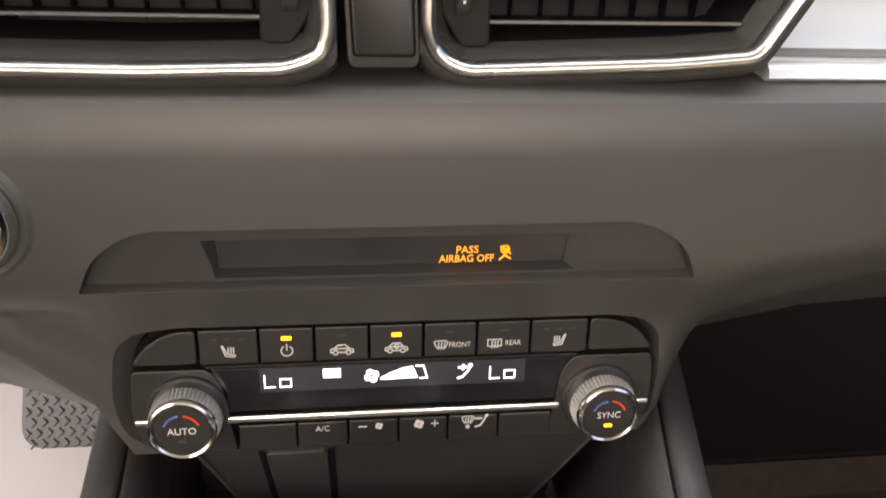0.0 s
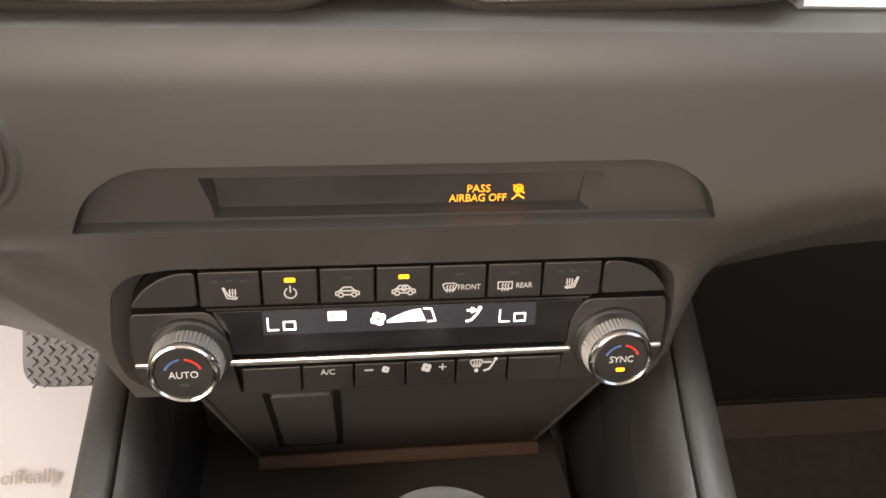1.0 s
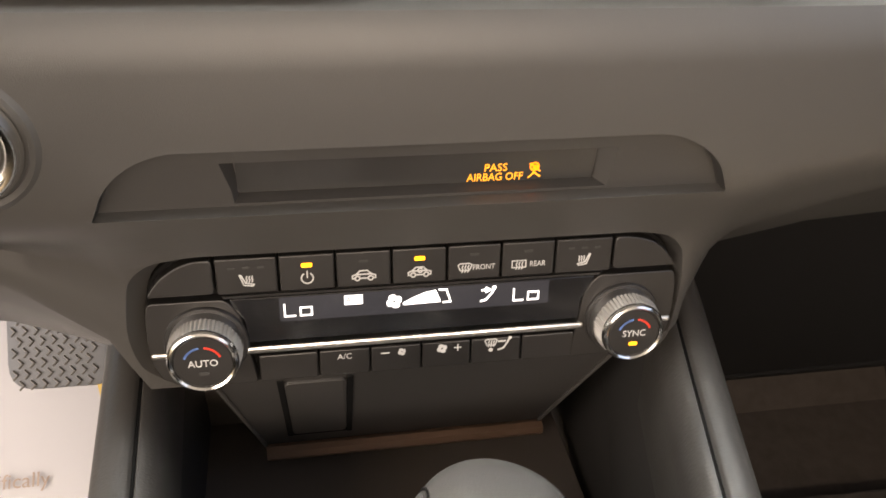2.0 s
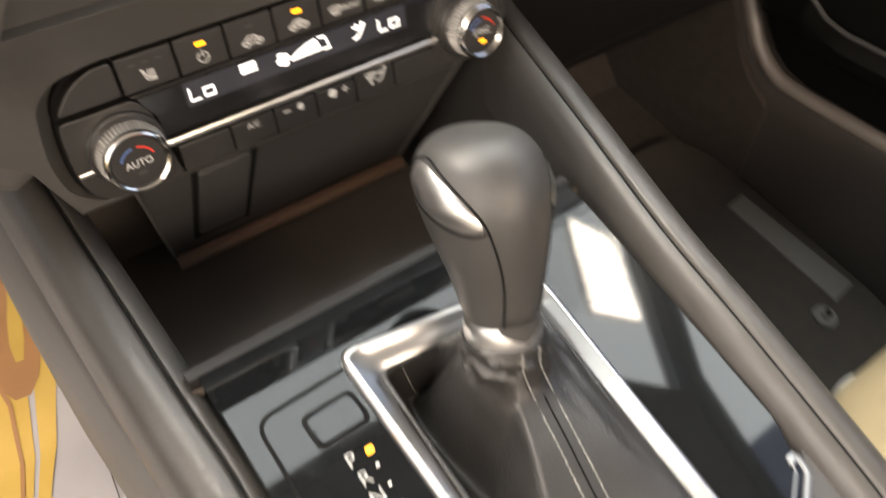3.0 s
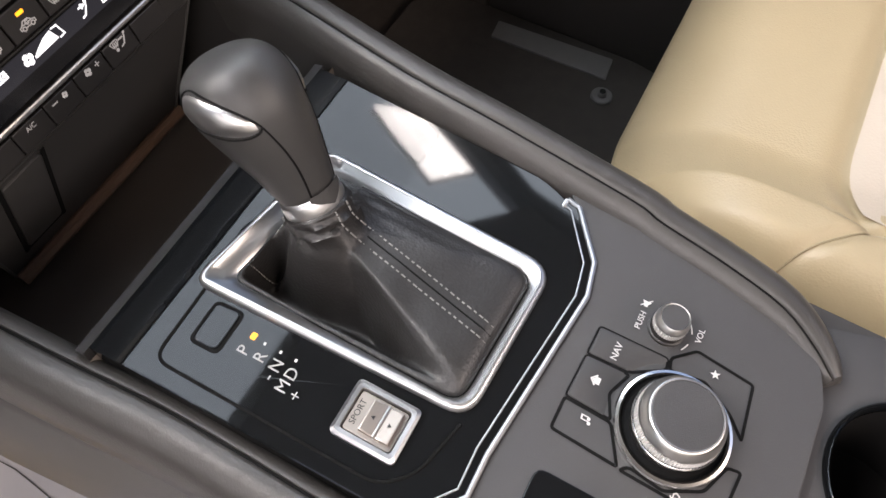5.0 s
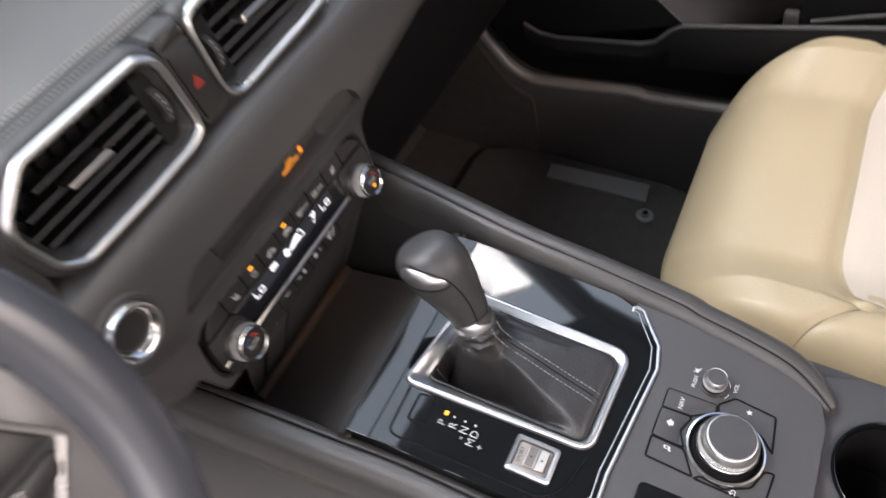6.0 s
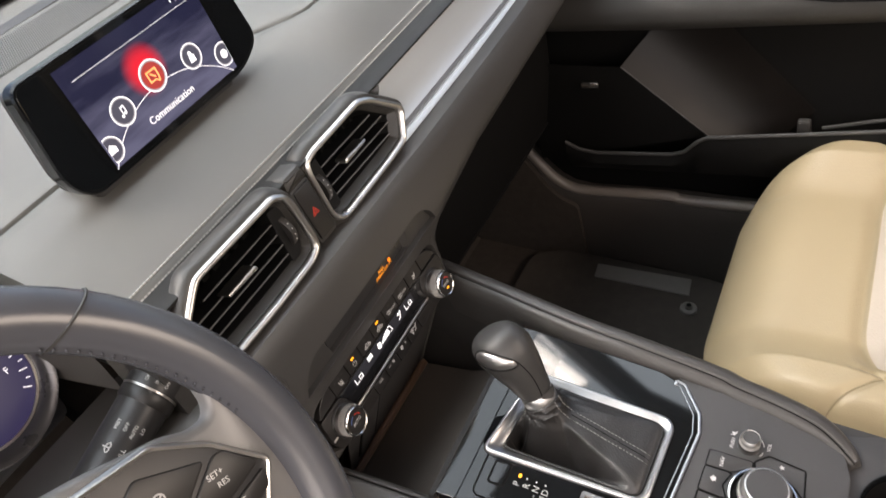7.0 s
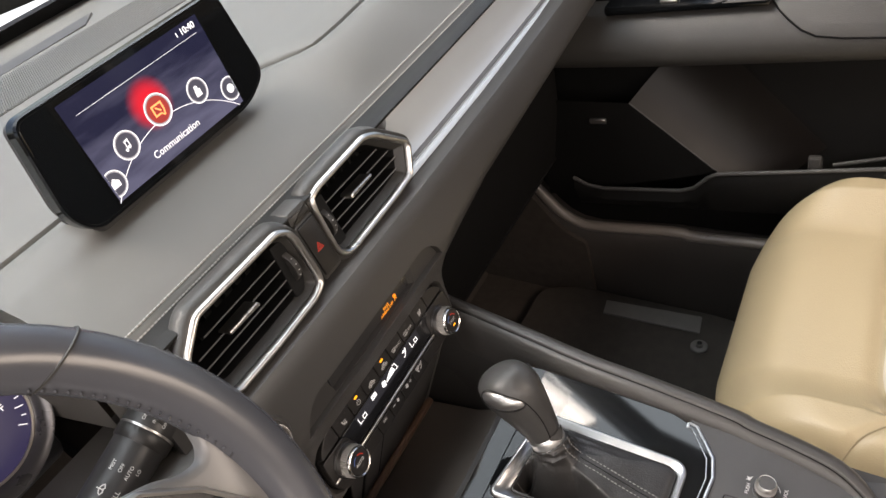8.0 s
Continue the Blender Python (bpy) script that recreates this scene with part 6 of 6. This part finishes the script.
part("hook", lathe([(0.0155, 0.012), (0.0155, 0.0165), (0.0135, 0.0180), (0.0070, 0.0180), (0.0064, 0.0165), (0.0060, 0.0230), (0.0040, 0.0250)], 28, (0.606, -0.0215, 0)), RUBBER, mt, "round black mat fastener", 20, MP)
part("hook_hole", lathe([(0.0045, 0.0180), (0.0045, 0.0254), (0.0030, 0.0256)], 20, (0.606, -0.0215, 0)), VOID, mt, "", 20, MP)
sr = thing("seat_rail", (0.20, 0.05, 0.14), "black metal seat rail end on the floor", "seat rail")
part("rail", rbox(0.04, 0.16, 0.03, 0.006, c=(0.215, 0.02, 0.165)), HARD, sr)
part("cap", rbox(0.034, 0.02, 0.022, 0.005, c=(0.215, 0.105, 0.163)), RUBBER, sr, "rubber end cap")

# ---- glove box and lower dash ----
gbx = thing("glove_box", (0.42, 0.40, 0.55), "dark glove box under the passenger dash", "glove box")
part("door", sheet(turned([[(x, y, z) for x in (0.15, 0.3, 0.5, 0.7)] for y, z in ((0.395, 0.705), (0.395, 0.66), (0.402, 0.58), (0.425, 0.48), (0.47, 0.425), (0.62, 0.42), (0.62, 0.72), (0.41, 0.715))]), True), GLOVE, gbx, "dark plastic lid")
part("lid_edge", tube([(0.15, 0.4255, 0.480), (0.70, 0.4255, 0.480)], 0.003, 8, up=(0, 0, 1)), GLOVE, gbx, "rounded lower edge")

# added panel, not a known part: it shades the footwell slope
part("under_dash_shade_panel", slab((0.14, 0.60, 0.424), (0.70, 0.60, 0.424), (0.70, 0.80, 0.445), (0.14, 0.80, 0.445), 0.008), GLOVE, gbx, "added panel that keeps light off the footwell slope")

# ---- passenger door ----
DX = 0.725
dr = thing("door_1", (DX, 0.0, 0.35), "dark door panel with armrest and storage pocket", "door", kind="structure")


def dpart(name, bm, material, label="", smooth=20, parent=None):
    return part(name, bm, material, parent or dr, label, smooth)


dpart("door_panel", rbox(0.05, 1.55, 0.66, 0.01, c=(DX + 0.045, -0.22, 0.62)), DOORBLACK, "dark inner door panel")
# armrest roll
ARM = [(0.0, 0.640), (-0.030, 0.644), (-0.052, 0.655), (-0.058, 0.672), (-0.050, 0.700), (-0.030, 0.722), (-0.012, 0.740), (0.0, 0.742)]
dpart("armrest", sheet([[(DX + 0.018 + a, y, z + 0.02 * max(0, y - 0.2)) for a, z in ARM] for y in (-0.9, -0.5, -0.1, 0.05, 0.2, 0.33, 0.40)], True), ARMREST, "padded dark armrest", 60)
def arm_depth(z):
    return next(a0 + (a1 - a0) * (z - z0) / (z1 - z0) for (a0, z0), (a1, z1) in zip(ARM[3:], ARM[4:]) if z <= z1 + 1e-6)


ins = []
for y, zl in ((-0.9, 0.687), (-0.4, 0.687), (-0.083, 0.688), (-0.03, 0.690), (0.002, 0.694), (0.02, 0.702), (0.037, 0.713), (0.052, 0.725), (0.063, 0.7375)):
    ins.append([(DX + 0.018 + arm_depth(zl + (0.7405 - zl) * k / 6) - 0.0022, y, zl + (0.7405 - zl) * k / 6 + 0.0012) for k in range(7)])
dpart("armrest_insert", sheet(ins), ARMREST, "leather armrest cover", 60)
dpart("seam", tube([Vector(r[0]) - Vector((0.0004, 0, 0.001)) for r in ins], 0.0014, 6), VOID, "dark seam of the cover")
swp = dpart("switch_panel", rbox(0.05, 0.24, 0.016, 0.006, c=(DX + 0.005, 0.18, 0.741)), GLOSS, "gloss black switch panel")
for y in (0.125, 0.20):
    dpart("switch", rbox(0.022, 0.026, 0.008, 0.003, 2, c=(DX - 0.008, y, 0.7505)), CHROME, "chrome-edged window switch", 35, swp)
# pocket
PK = [(-0.50, 0.525), (-0.094, 0.496), (0.030, 0.485), (0.140, 0.476), (0.155, 0.468), (0.178, 0.447), (0.200, 0.4405), (0.330, 0.4376), (0.360, 0.443), (0.385, 0.458)]
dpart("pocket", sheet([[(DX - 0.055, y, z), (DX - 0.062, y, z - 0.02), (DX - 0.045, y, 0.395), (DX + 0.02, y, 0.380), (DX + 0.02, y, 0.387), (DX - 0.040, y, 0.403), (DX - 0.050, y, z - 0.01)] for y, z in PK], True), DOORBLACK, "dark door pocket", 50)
dpart("pocket_edge", tube([(DX - 0.057, y, z) for y, z in PK], 0.0032, 8), HARD, "rounded pocket edge")
dpart("rear_edge", tube([(DX - 0.012, y, z) for y, z in ((-0.50, 0.545), (-0.09, 0.484), (-0.022, 0.470))], 0.0030, 8), HARD, "inner pocket edge")
# hollow rising from the speaker panel's edge, its warm light painted in brownish
E0, E1 = Vector((0.0, 0.274, 0.593)), Vector((0.0, 0.142, 0.464))
hollow = []
for i in range(19):
    f = i / 12
    p = E0.lerp(E1, f)
    wd = 0.150 - 0.020 * f
    hollow.append([(0.690 + 0.0530 * (1 - (1 - g) ** 3.4), p.y - 0.72 * wd * g, p.z + 0.69 * wd * g) for g in (k / 14 for k in range(15))])
dpart("door_hollow", sheet(hollow), WARMLIT, "curved hollow, coloured brownish for the light it catches", 60)
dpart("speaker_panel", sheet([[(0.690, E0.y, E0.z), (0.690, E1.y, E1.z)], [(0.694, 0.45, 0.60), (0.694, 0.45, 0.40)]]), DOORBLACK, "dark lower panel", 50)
dpart("speaker_edge", tube([(0.6895, E0.y, E0.z), (0.6895, E1.y, E1.z)], 0.0012, 6), HARD, "edge of the speaker panel")
dpart("pull_cup", rbox(0.006, 0.030, 0.010, 0.003, 2, c=(0.689, 0.331, 0.560)), CHROME, "small bright catch")
dpart("bottle_stop", rbox(0.012, 0.020, 0.03, 0.004, 2, c=(DX - 0.012, 0.003, 0.470)), HARD, "small pocket divider")
sl = thing("door_sill", (0.70, 0.1, 0.25), "dark plastic door sill trim", "sill", kind="structure")
part("sill", sheet([[(0.703, y, 0.11), (0.704, y, z - 0.05), (0.706, y, z - 0.018), (0.711, y, z - 0.004), (0.719, y, z), (0.73, y, z), (0.745, y, z - 0.010), (0.80, y, z - 0.012), (0.80, y, 0.11)] for y, z in ((-1.0, 0.295), (0.08, 0.306), (0.228, 0.3175), (0.38, 0.3175), (0.415, 0.325), (0.44, 0.341), (0.462, 0.366), (0.51, 0.44), (0.62, 0.60))], True), HARDDARK, sl, "dark sill", 50)
# the edge's bright line of light is painted by this paler tube
part("sill_edge", tube(smooth_line([(0.7135, y, z - 0.0035) for y, z in ((-1.0, 0.295), (0.08, 0.306), (0.228, 0.3175), (0.38, 0.3175), (0.415, 0.325), (0.44, 0.341), (0.462, 0.366), (0.51, 0.44), (0.56, 0.51))], 40), 0.0100, 12), SILLGLINT, sl, "satin rounded sill edge, lightened as a highlight", 60)
KICK = [(0.40, 0.11), (0.40, 0.285), (0.43, 0.302), (0.455, 0.328), (0.475, 0.362), (0.52, 0.44), (0.60, 0.56), (0.66, 0.70), (1.10, 0.85), (1.10, 0.11)]
part("kick_panel", plate(rounded(KICK, 0.01, 3), -0.012, 0.0, 0.003), CARPET, sl, "dark kick panel", 50, frame_of((0.706, 0, 0), (0, 1, 0), (0, 0, 1)))

# ---- driver side ----
WC = Vector((-0.4016, 0.1467, 0.9250))
WM = frame_of(WC, (1, 0, 0), (0, 0.3827, 0.9239))
wh = thing("steering_wheel", WM, "black leather steering wheel with chrome-trimmed spokes", "steering wheel")


def wpart(name, bm, material, label="", m=None, parent=None, smooth=50):
    return part(name, bm, material, parent or wh, label, smooth, WM @ m if m is not None else WM)


R0 = 0.1646
wpart("rim", tube([(R0 * math.cos(2 * math.pi * i / 96), R0 * math.sin(2 * math.pi * i / 96), 0) for i in range(96)], 0.0152, 20, closed=True), RIMLEATHER, "thick leather rim", None, None, 180)
for a in (39.5, 140.5, -30, 210):
    q = radians(a)
    c = Vector((R0 * math.cos(q), R0 * math.sin(q), 0))
    o = Vector((math.cos(q), math.sin(q), 0))
    wpart("seam", tube([c + 0.0154 * (math.cos(w) * o + math.sin(w) * Vector((0, 0, 1))) + o.cross(Vector((0, 0, 1))) * 0.0075 * math.cos(w) for w in (2 * math.pi * i / 20 for i in range(20))], 0.0008, 5, closed=True), HARD, "rim seam")
sp = []
for i in range(20):
    q = radians(5 + i * 2.0)
    sp.append(tube([(0.1503 * math.cos(q), 0.1503 * math.sin(q), 0.0045), (0.1503 * math.cos(q + 0.012), 0.1503 * math.sin(q + 0.012), 0.0085)], 0.0007, 4))
wpart("stitching", merge(sp), RIMLEATHER, "rim stitching", None, None, 0)
wpart("hub", plate(rounded([(-0.065, -0.060), (0.065, -0.060), (0.075, 0.010), (0.050, 0.055), (-0.050, 0.055), (-0.075, 0.010)], 0.03, 6), -0.05, 0.012, 0.012), SOFT, "padded hub")
for s in (-1, 1):
    spoke = [(0.050, -0.062), (0.100, -0.066), (0.145, -0.066), (0.158, -0.045), (0.161, -0.010), (0.1600, 0.048), (0.1490, 0.0465), (0.1458, 0.034), (0.1442, 0.0268), (0.1390, 0.0215), (0.1290, 0.0240), (0.1180, 0.0332), (0.1060, 0.0385), (0.080, 0.052), (0.050, 0.064)]
    spk = wpart("spoke", plate(rounded([(s * x, y) for x, y in spoke][::s], 0.010, 4), -0.006, 0.0035, 0.004), SPOKE, "broad satin grey spoke")
    po = rounded([(s * x, y) for x, y in ((0.060, -0.045), (0.104, -0.046), (0.124, -0.034), (0.1436, -0.0162), (0.1285, 0.0143), (0.1084, 0.0369), (0.060, 0.052))][::s], 0.003, 4)
    wpart("chrome_trim", ring([(inset(po, -0.0019), 0.003), (inset(po, -0.0017), 0.0064), (inset(po, -0.0005), 0.0074), (inset(po, 0.0010), 0.0070), (inset(po, 0.0012), 0.003)]), CHROME, "satin chrome spoke trim", None, spk)
    wpart("key_panel", plate(po, 0.002, 0.0058, 0.0010), SATINBLACK, "satin key panel", None, spk)
    if s > 0:
        for pts in (((0.0970, -0.0005), (0.1250, 0.0095), (0.1310, 0.0075), (0.1395, -0.0125), (0.1150, -0.0125)), ((0.0670, 0.0255), (0.0930, 0.0335), (0.1210, 0.0115), (0.0950, 0.0015)), ((0.0670, -0.0245), (0.1010, -0.0275), (0.1350, -0.0255), (0.1390, -0.0165), (0.1130, -0.0155), (0.0930, -0.0025), (0.0770, -0.0045))):
            wpart("key", plate(rounded(list(pts), 0.003, 3), 0.004, 0.0074, 0.0008), BUTTON, "black key", None, spk)
        for wd, x, y in (("SET+", 0.1193, 0.0027), ("RES", 0.1196, -0.0035), ("INT", 0.1180, -0.0180)):
            wpart("lettering", lettering(wd, 0.0044), ICON, "", at(x, y, 0.0076, -18), spk, 0)
        wpart("icon", strokes([arc(0, 0, 0.0030, -30, 210, 10), [(-0.0038, -0.0030), (0.0038, -0.0030)], [(0, 0), (0.002, 0.002)]], 0.0008), ICON, "white cruise symbol", at(0.094, 0.0175, 0.0076, -18), spk, 0)
wpart("lower_spoke", plate(rounded([(-0.030, -0.165), (0.030, -0.165), (0.042, -0.05), (-0.042, -0.05)], 0.008, 3), -0.014, 0.003, 0.004), SATINBLACK, "lower spoke")

stk = thing("wiper_stalk", (-0.255, 0.34, 0.85), "black wiper stalk with white markings", "stalk")
ST0, ST1 = Vector((-0.3104, 0.3250, 0.8197)), Vector((-0.1568, 0.3250, 0.8570))
sdir = (ST1 - ST0).normalized()


def stalkpart(name, prof, material, label=""):
    b = lathe([(r * 1.36, z) for r, z in prof], 32)
    b.transform(Matrix.Translation(ST0) @ sdir.to_track_quat("Z", "Y").to_matrix().to_4x4())
    return part(name, b, material, stk, label, 40)


stalkpart("stem", [(0.0125, 0.0), (0.0135, 0.07), (0.0140, 0.095)], SATINBLACK, "black stem")
stalkpart("collar", [(0.0142, 0.094), (0.0150, 0.0955), (0.0152, 0.1030), (0.0146, 0.1042)], BUTTON, "turning collar")
stalkpart("groove_ring", [(0.0150, 0.1040), (0.0152, 0.1047), (0.0150, 0.1056)], CHROME, "thin bright ring")
stalkpart("end", [(0.0150, 0.1056), (0.0152, 0.108), (0.0148, 0.134), (0.0125, 0.141), (0.006, 0.144)], SATINBLACK, "rounded end")
view = (Vector((-0.38, -0.13, 1.2)) - (ST0 + sdir * 0.09)).normalized()
tx = sdir
tn = (view - tx * view.dot(tx)).normalized()
TM = frame_of(ST0, tx, tn.cross(tx))
for wd, d, off, rad in (("MIST", 0.075, 0.007, 0.0137), ("OFF", 0.075, 0.002, 0.0139), ("AUTO", 0.074, -0.003, 0.0139), ("LO", 0.077, -0.0072, 0.0138), ("OFF", 0.1120, 0.006, 0.0153), ("INT", 0.1125, 0.0, 0.0156), ("ON", 0.1120, -0.006, 0.0153)):
    rad, off = rad * 1.36, off * 1.25
    h = math.sqrt(max(1e-6, (rad + 0.0003) ** 2 - off ** 2))
    part("lettering", lettering(wd, 0.0036), ICON, stk, "", 0, TM @ pose(d, off, h, -math.degrees(math.asin(off / rad)), 0, 0))
part("lettering", lettering("PULL", 0.0048), ICON, stk, "", 0, TM @ pose(0.056, -0.004, 0.0186, 15, 0, 0))
part("icon", strokes([arc(0, 0, 0.0042, 30, 150, 10), arc(0, 0, 0.0016, 30, 150, 6), [(-0.0036, 0.002), (-0.0014, 0.0008)], [(0.0036, 0.002), (0.0014, 0.0008)], [(0, 0.001), (0, 0.006)]], 0.0007), ICON, stk, "white wiper symbol", 0, TM @ pose(0.058, 0.004, 0.0186, -15, 0, 0))

# instrument cluster and hood
ic = thing("instrument_cluster", (-0.38, 0.43, 0.88), "instrument cluster with lit dials under a hood", "instrument cluster")
hood = []
for i in range(33):
    q = math.pi * i / 32
    hood.append([(-0.38 + w * math.cos(q), y, 0.835 + h * math.sin(q) ** 0.7) for y, w, h in ((0.360, 0.176, 0.172), (0.352, 0.181, 0.178), (0.362, 0.186, 0.184), (0.46, 0.196, 0.180), (0.60, 0.18, 0.13), (0.60, 0.17, 0.11), (0.44, 0.166, 0.145), (0.362, 0.172, 0.166))])
part("hood", sheet(hood), PAD, ic, "dark hood over the dials", 60)
part("backing", rbox(0.335, 0.02, 0.17, 0.01, c=(-0.38, 0.475, 0.865)), mat("cluster_surround", (0.15, 0.155, 0.165), 0.45, vary=0.08, big=20), ic, "grey dial surround")
for cx, r in ((-0.265, 0.048), (-0.38, 0.052), (-0.495, 0.048)):
    DM = frame_of((cx, 0.450, 0.872), (1, 0, 0), (0, 0.30, 1))
    d = part("dial", lathe([(r, -0.02), (r, 0.0), (0.004, 0.0002)], 56), DIAL, ic, "dark violet-lit round dial", 35, DM)
    part("dial_ring", ring([([(k * math.cos(2 * math.pi * i / 56), k * math.sin(2 * math.pi * i / 56)) for i in range(56)], z) for k, z in ((r + 0.014, -0.02), (r + 0.013, 0.010), (r + 0.0105, 0.016), (r + 0.007, 0.015), (r + 0.001, 0.004), (r, -0.002))]), DIALRING, d, "deep satin dial ring", 60, DM)
    part("dial_edge", ring([([(k * math.cos(2 * math.pi * i / 56), k * math.sin(2 * math.pi * i / 56)) for i in range(56)], z) for k, z in ((r + 0.0005, 0.001), (r + 0.0005, 0.003), (r - 0.0015, 0.003), (r - 0.0015, 0.001))]), CHROME, d, "thin bright edge", 60, DM)
    part("marks", strokes([[((r - 0.004) * math.cos(radians(a)), (r - 0.004) * math.sin(radians(a))), ((r - (0.010 if k % 2 == 0 else 0.007)) * math.cos(radians(a)), (r - (0.010 if k % 2 == 0 else 0.007)) * math.sin(radians(a)))] for k, a in enumerate(range(-40, 221, 10))], 0.0008), RINGW, d, "white lit marks", 0, DM @ at(0, 0, 0.0004))
    part("lettering", lettering("F", 0.0075), RINGW, d, "", 0, DM @ at(r * 0.62, -0.006, 0.0004)) if cx > -0.3 else None
    part("needle", strokes([[(0.004, 0.002), (r * 0.72, r * 0.42)]], 0.0012), RINGW, d, "white needle", 0, DM @ at(0, 0, 0.0008))

cl = thing("steering_column", (-0.38, 0.34, 0.80), "dark steering column cover", "steering column")
part("cover", tube([WC + Vector((0, 0.06, -0.035)), WC + Vector((0, 0.16, -0.085)), WC + Vector((0, 0.30, -0.15))], [0.050, 0.058, 0.07], 20, flat=0.8), SOFT, cl, "dark plastic cover", 60)

# driver footwell
bp = thing("brake_pedal", (-0.285, 0.59, 0.38), "brake pedal with a patterned dark rubber pad", "pedal")
BP = frame_of((-0.290, 0.606, 0.412), (1, 0, 0.02), (0, 0.62, 0.78))
part("pad", plate(rounded([(-0.036, -0.044), (0.050, -0.046), (0.056, 0.046), (-0.034, 0.048)], [0.024, 0.012, 0.008, 0.010], 5), -0.010, 0.0, 0.003), mat("pedal_rubber", (0.085, 0.09, 0.10), 0.55, vary=0.12, big=60), bp, "grey patterned rubber pad", 35, BP)
ribs = []
for i in range(9):
    for j in range(9):
        x, y = -0.042 + 0.0098 * i + (0.0049 if j % 2 else 0), -0.040 + 0.0098 * j
        if -0.031 < x < 0.044:
            ribs.append(tube([(x - 0.003, y - 0.004, 0.0005), (x + 0.0012, y, 0.0016), (x - 0.003, y + 0.004, 0.0005)], 0.0011, 4))
tagged(part("tread", merge(ribs), RUBBER, bp, "dark raised tread", 0, BP), kind="stuff")
part("arm", tube([BP @ Vector((0, 0.02, -0.012)), (-0.29, 0.70, 0.46), (-0.29, 0.76, 0.62)], 0.009, 8), HARD, bp, "dark pedal arm")
pm = thing("paper_floor_mat", (-0.36, 0.5, 0.17), "printed white paper mat on the driver's floor", "paper mat")
PMX = [-0.60 + 0.445 * i / 16 for i in range(17)]
PROF = [(0.12, 0.142), (0.30, 0.162), (0.50, 0.207), (0.62, 0.297), (0.80, 0.507)]


def paper_z(x, y):
    return ramp(y, PROF) + 0.003 * math.sin(x * 31 + y * 17) + 0.0012 * math.sin(x * 90 - y * 60)


PMY = [0.12 + 0.68 * i / 34 for i in range(35)]
part("paper", sheet([[(x, y, paper_z(x, y)) for x in PMX] for y in PMY] + [[(x, y, paper_z(x, y) - 0.002) for x in PMX] for y in PMY[::-1]]), PAPER, pm, "white paper", 60)


def printed(bands, lift, n=4, name="printed_picture", material=None, label=""):
    """A printed patch that lies on the paper: (y, x from, x to) bands, joined along y."""
    rows = []
    for (y0, a0, b0), (y1, a1, b1) in zip(bands, bands[1:]):
        m = max(1, round((y1 - y0) / 0.012))
        for i in range(m + (1 if y1 == bands[-1][0] else 0)):
            f = i / m
            y, a, b = y0 + (y1 - y0) * f, a0 + (a1 - a0) * f, b0 + (b1 - b0) * f
            rows.append([(a + (b - a) * k / n, y, paper_z(a + (b - a) * k / n, y) + lift) for k in range(n + 1)])
    return part(name, sheet(rows), material, pm, label, 60)


printed([(0.40, -0.322, -0.284), (0.44, -0.304, -0.264), (0.467, -0.292, -0.251), (0.50, -0.281, -0.236), (0.543, -0.268, -0.218), (0.58, -0.262, -0.209), (0.62, -0.266, -0.203), (0.66, -0.278, -0.212), (0.70, -0.284, -0.226)], 0.0012, 6, material=YELLOW, label="yellow printed picture")
printed([(0.40, -0.279, -0.266), (0.44, -0.259, -0.245), (0.465, -0.247, -0.234), (0.50, -0.231, -0.215), (0.553, -0.208, -0.187), (0.585, -0.198, -0.181), (0.61, -0.192, -0.182)], 0.0012, material=YELLOW, label="yellow printed stripe")
printed([(0.545, -0.228, -0.214), (0.556, -0.235, -0.201), (0.578, -0.228, -0.187), (0.60, -0.217, -0.180), (0.622, -0.203, -0.177), (0.640, -0.196, -0.178)], 0.0022, material=BROWN, label="brown printed shape")
printed([(0.572, -0.213, -0.206), (0.586, -0.211, -0.198), (0.605, -0.203, -0.190), (0.624, -0.192, -0.182)], 0.0030, material=YELLOW, label="yellow printed spot")
printed([(0.43, -0.277, -0.272), (0.50, -0.250, -0.246), (0.543, -0.236, -0.232), (0.60, -0.240, -0.236), (0.68, -0.256, -0.251)], 0.0022, 2, material=BROWN, label="brown printed line")
# the fold is flat; a dark strip paints its crease shade
printed([(0.40, -0.191, -0.1898), (0.427, -0.187, -0.1858), (0.502, -0.179, -0.1778), (0.564, -0.183, -0.1818)], 0.0012, 1, "fold_line", HARD, "dark strip painting the shade of a fold")
part("lettering", lettering("cifically", 0.0200, 0.0004), PALEPRINT, pm, "pale brown printed word", 0, frame_of((-0.3425, 0.5695, 0.2640), (1, 0, 0), (0, 1, 0.75)))
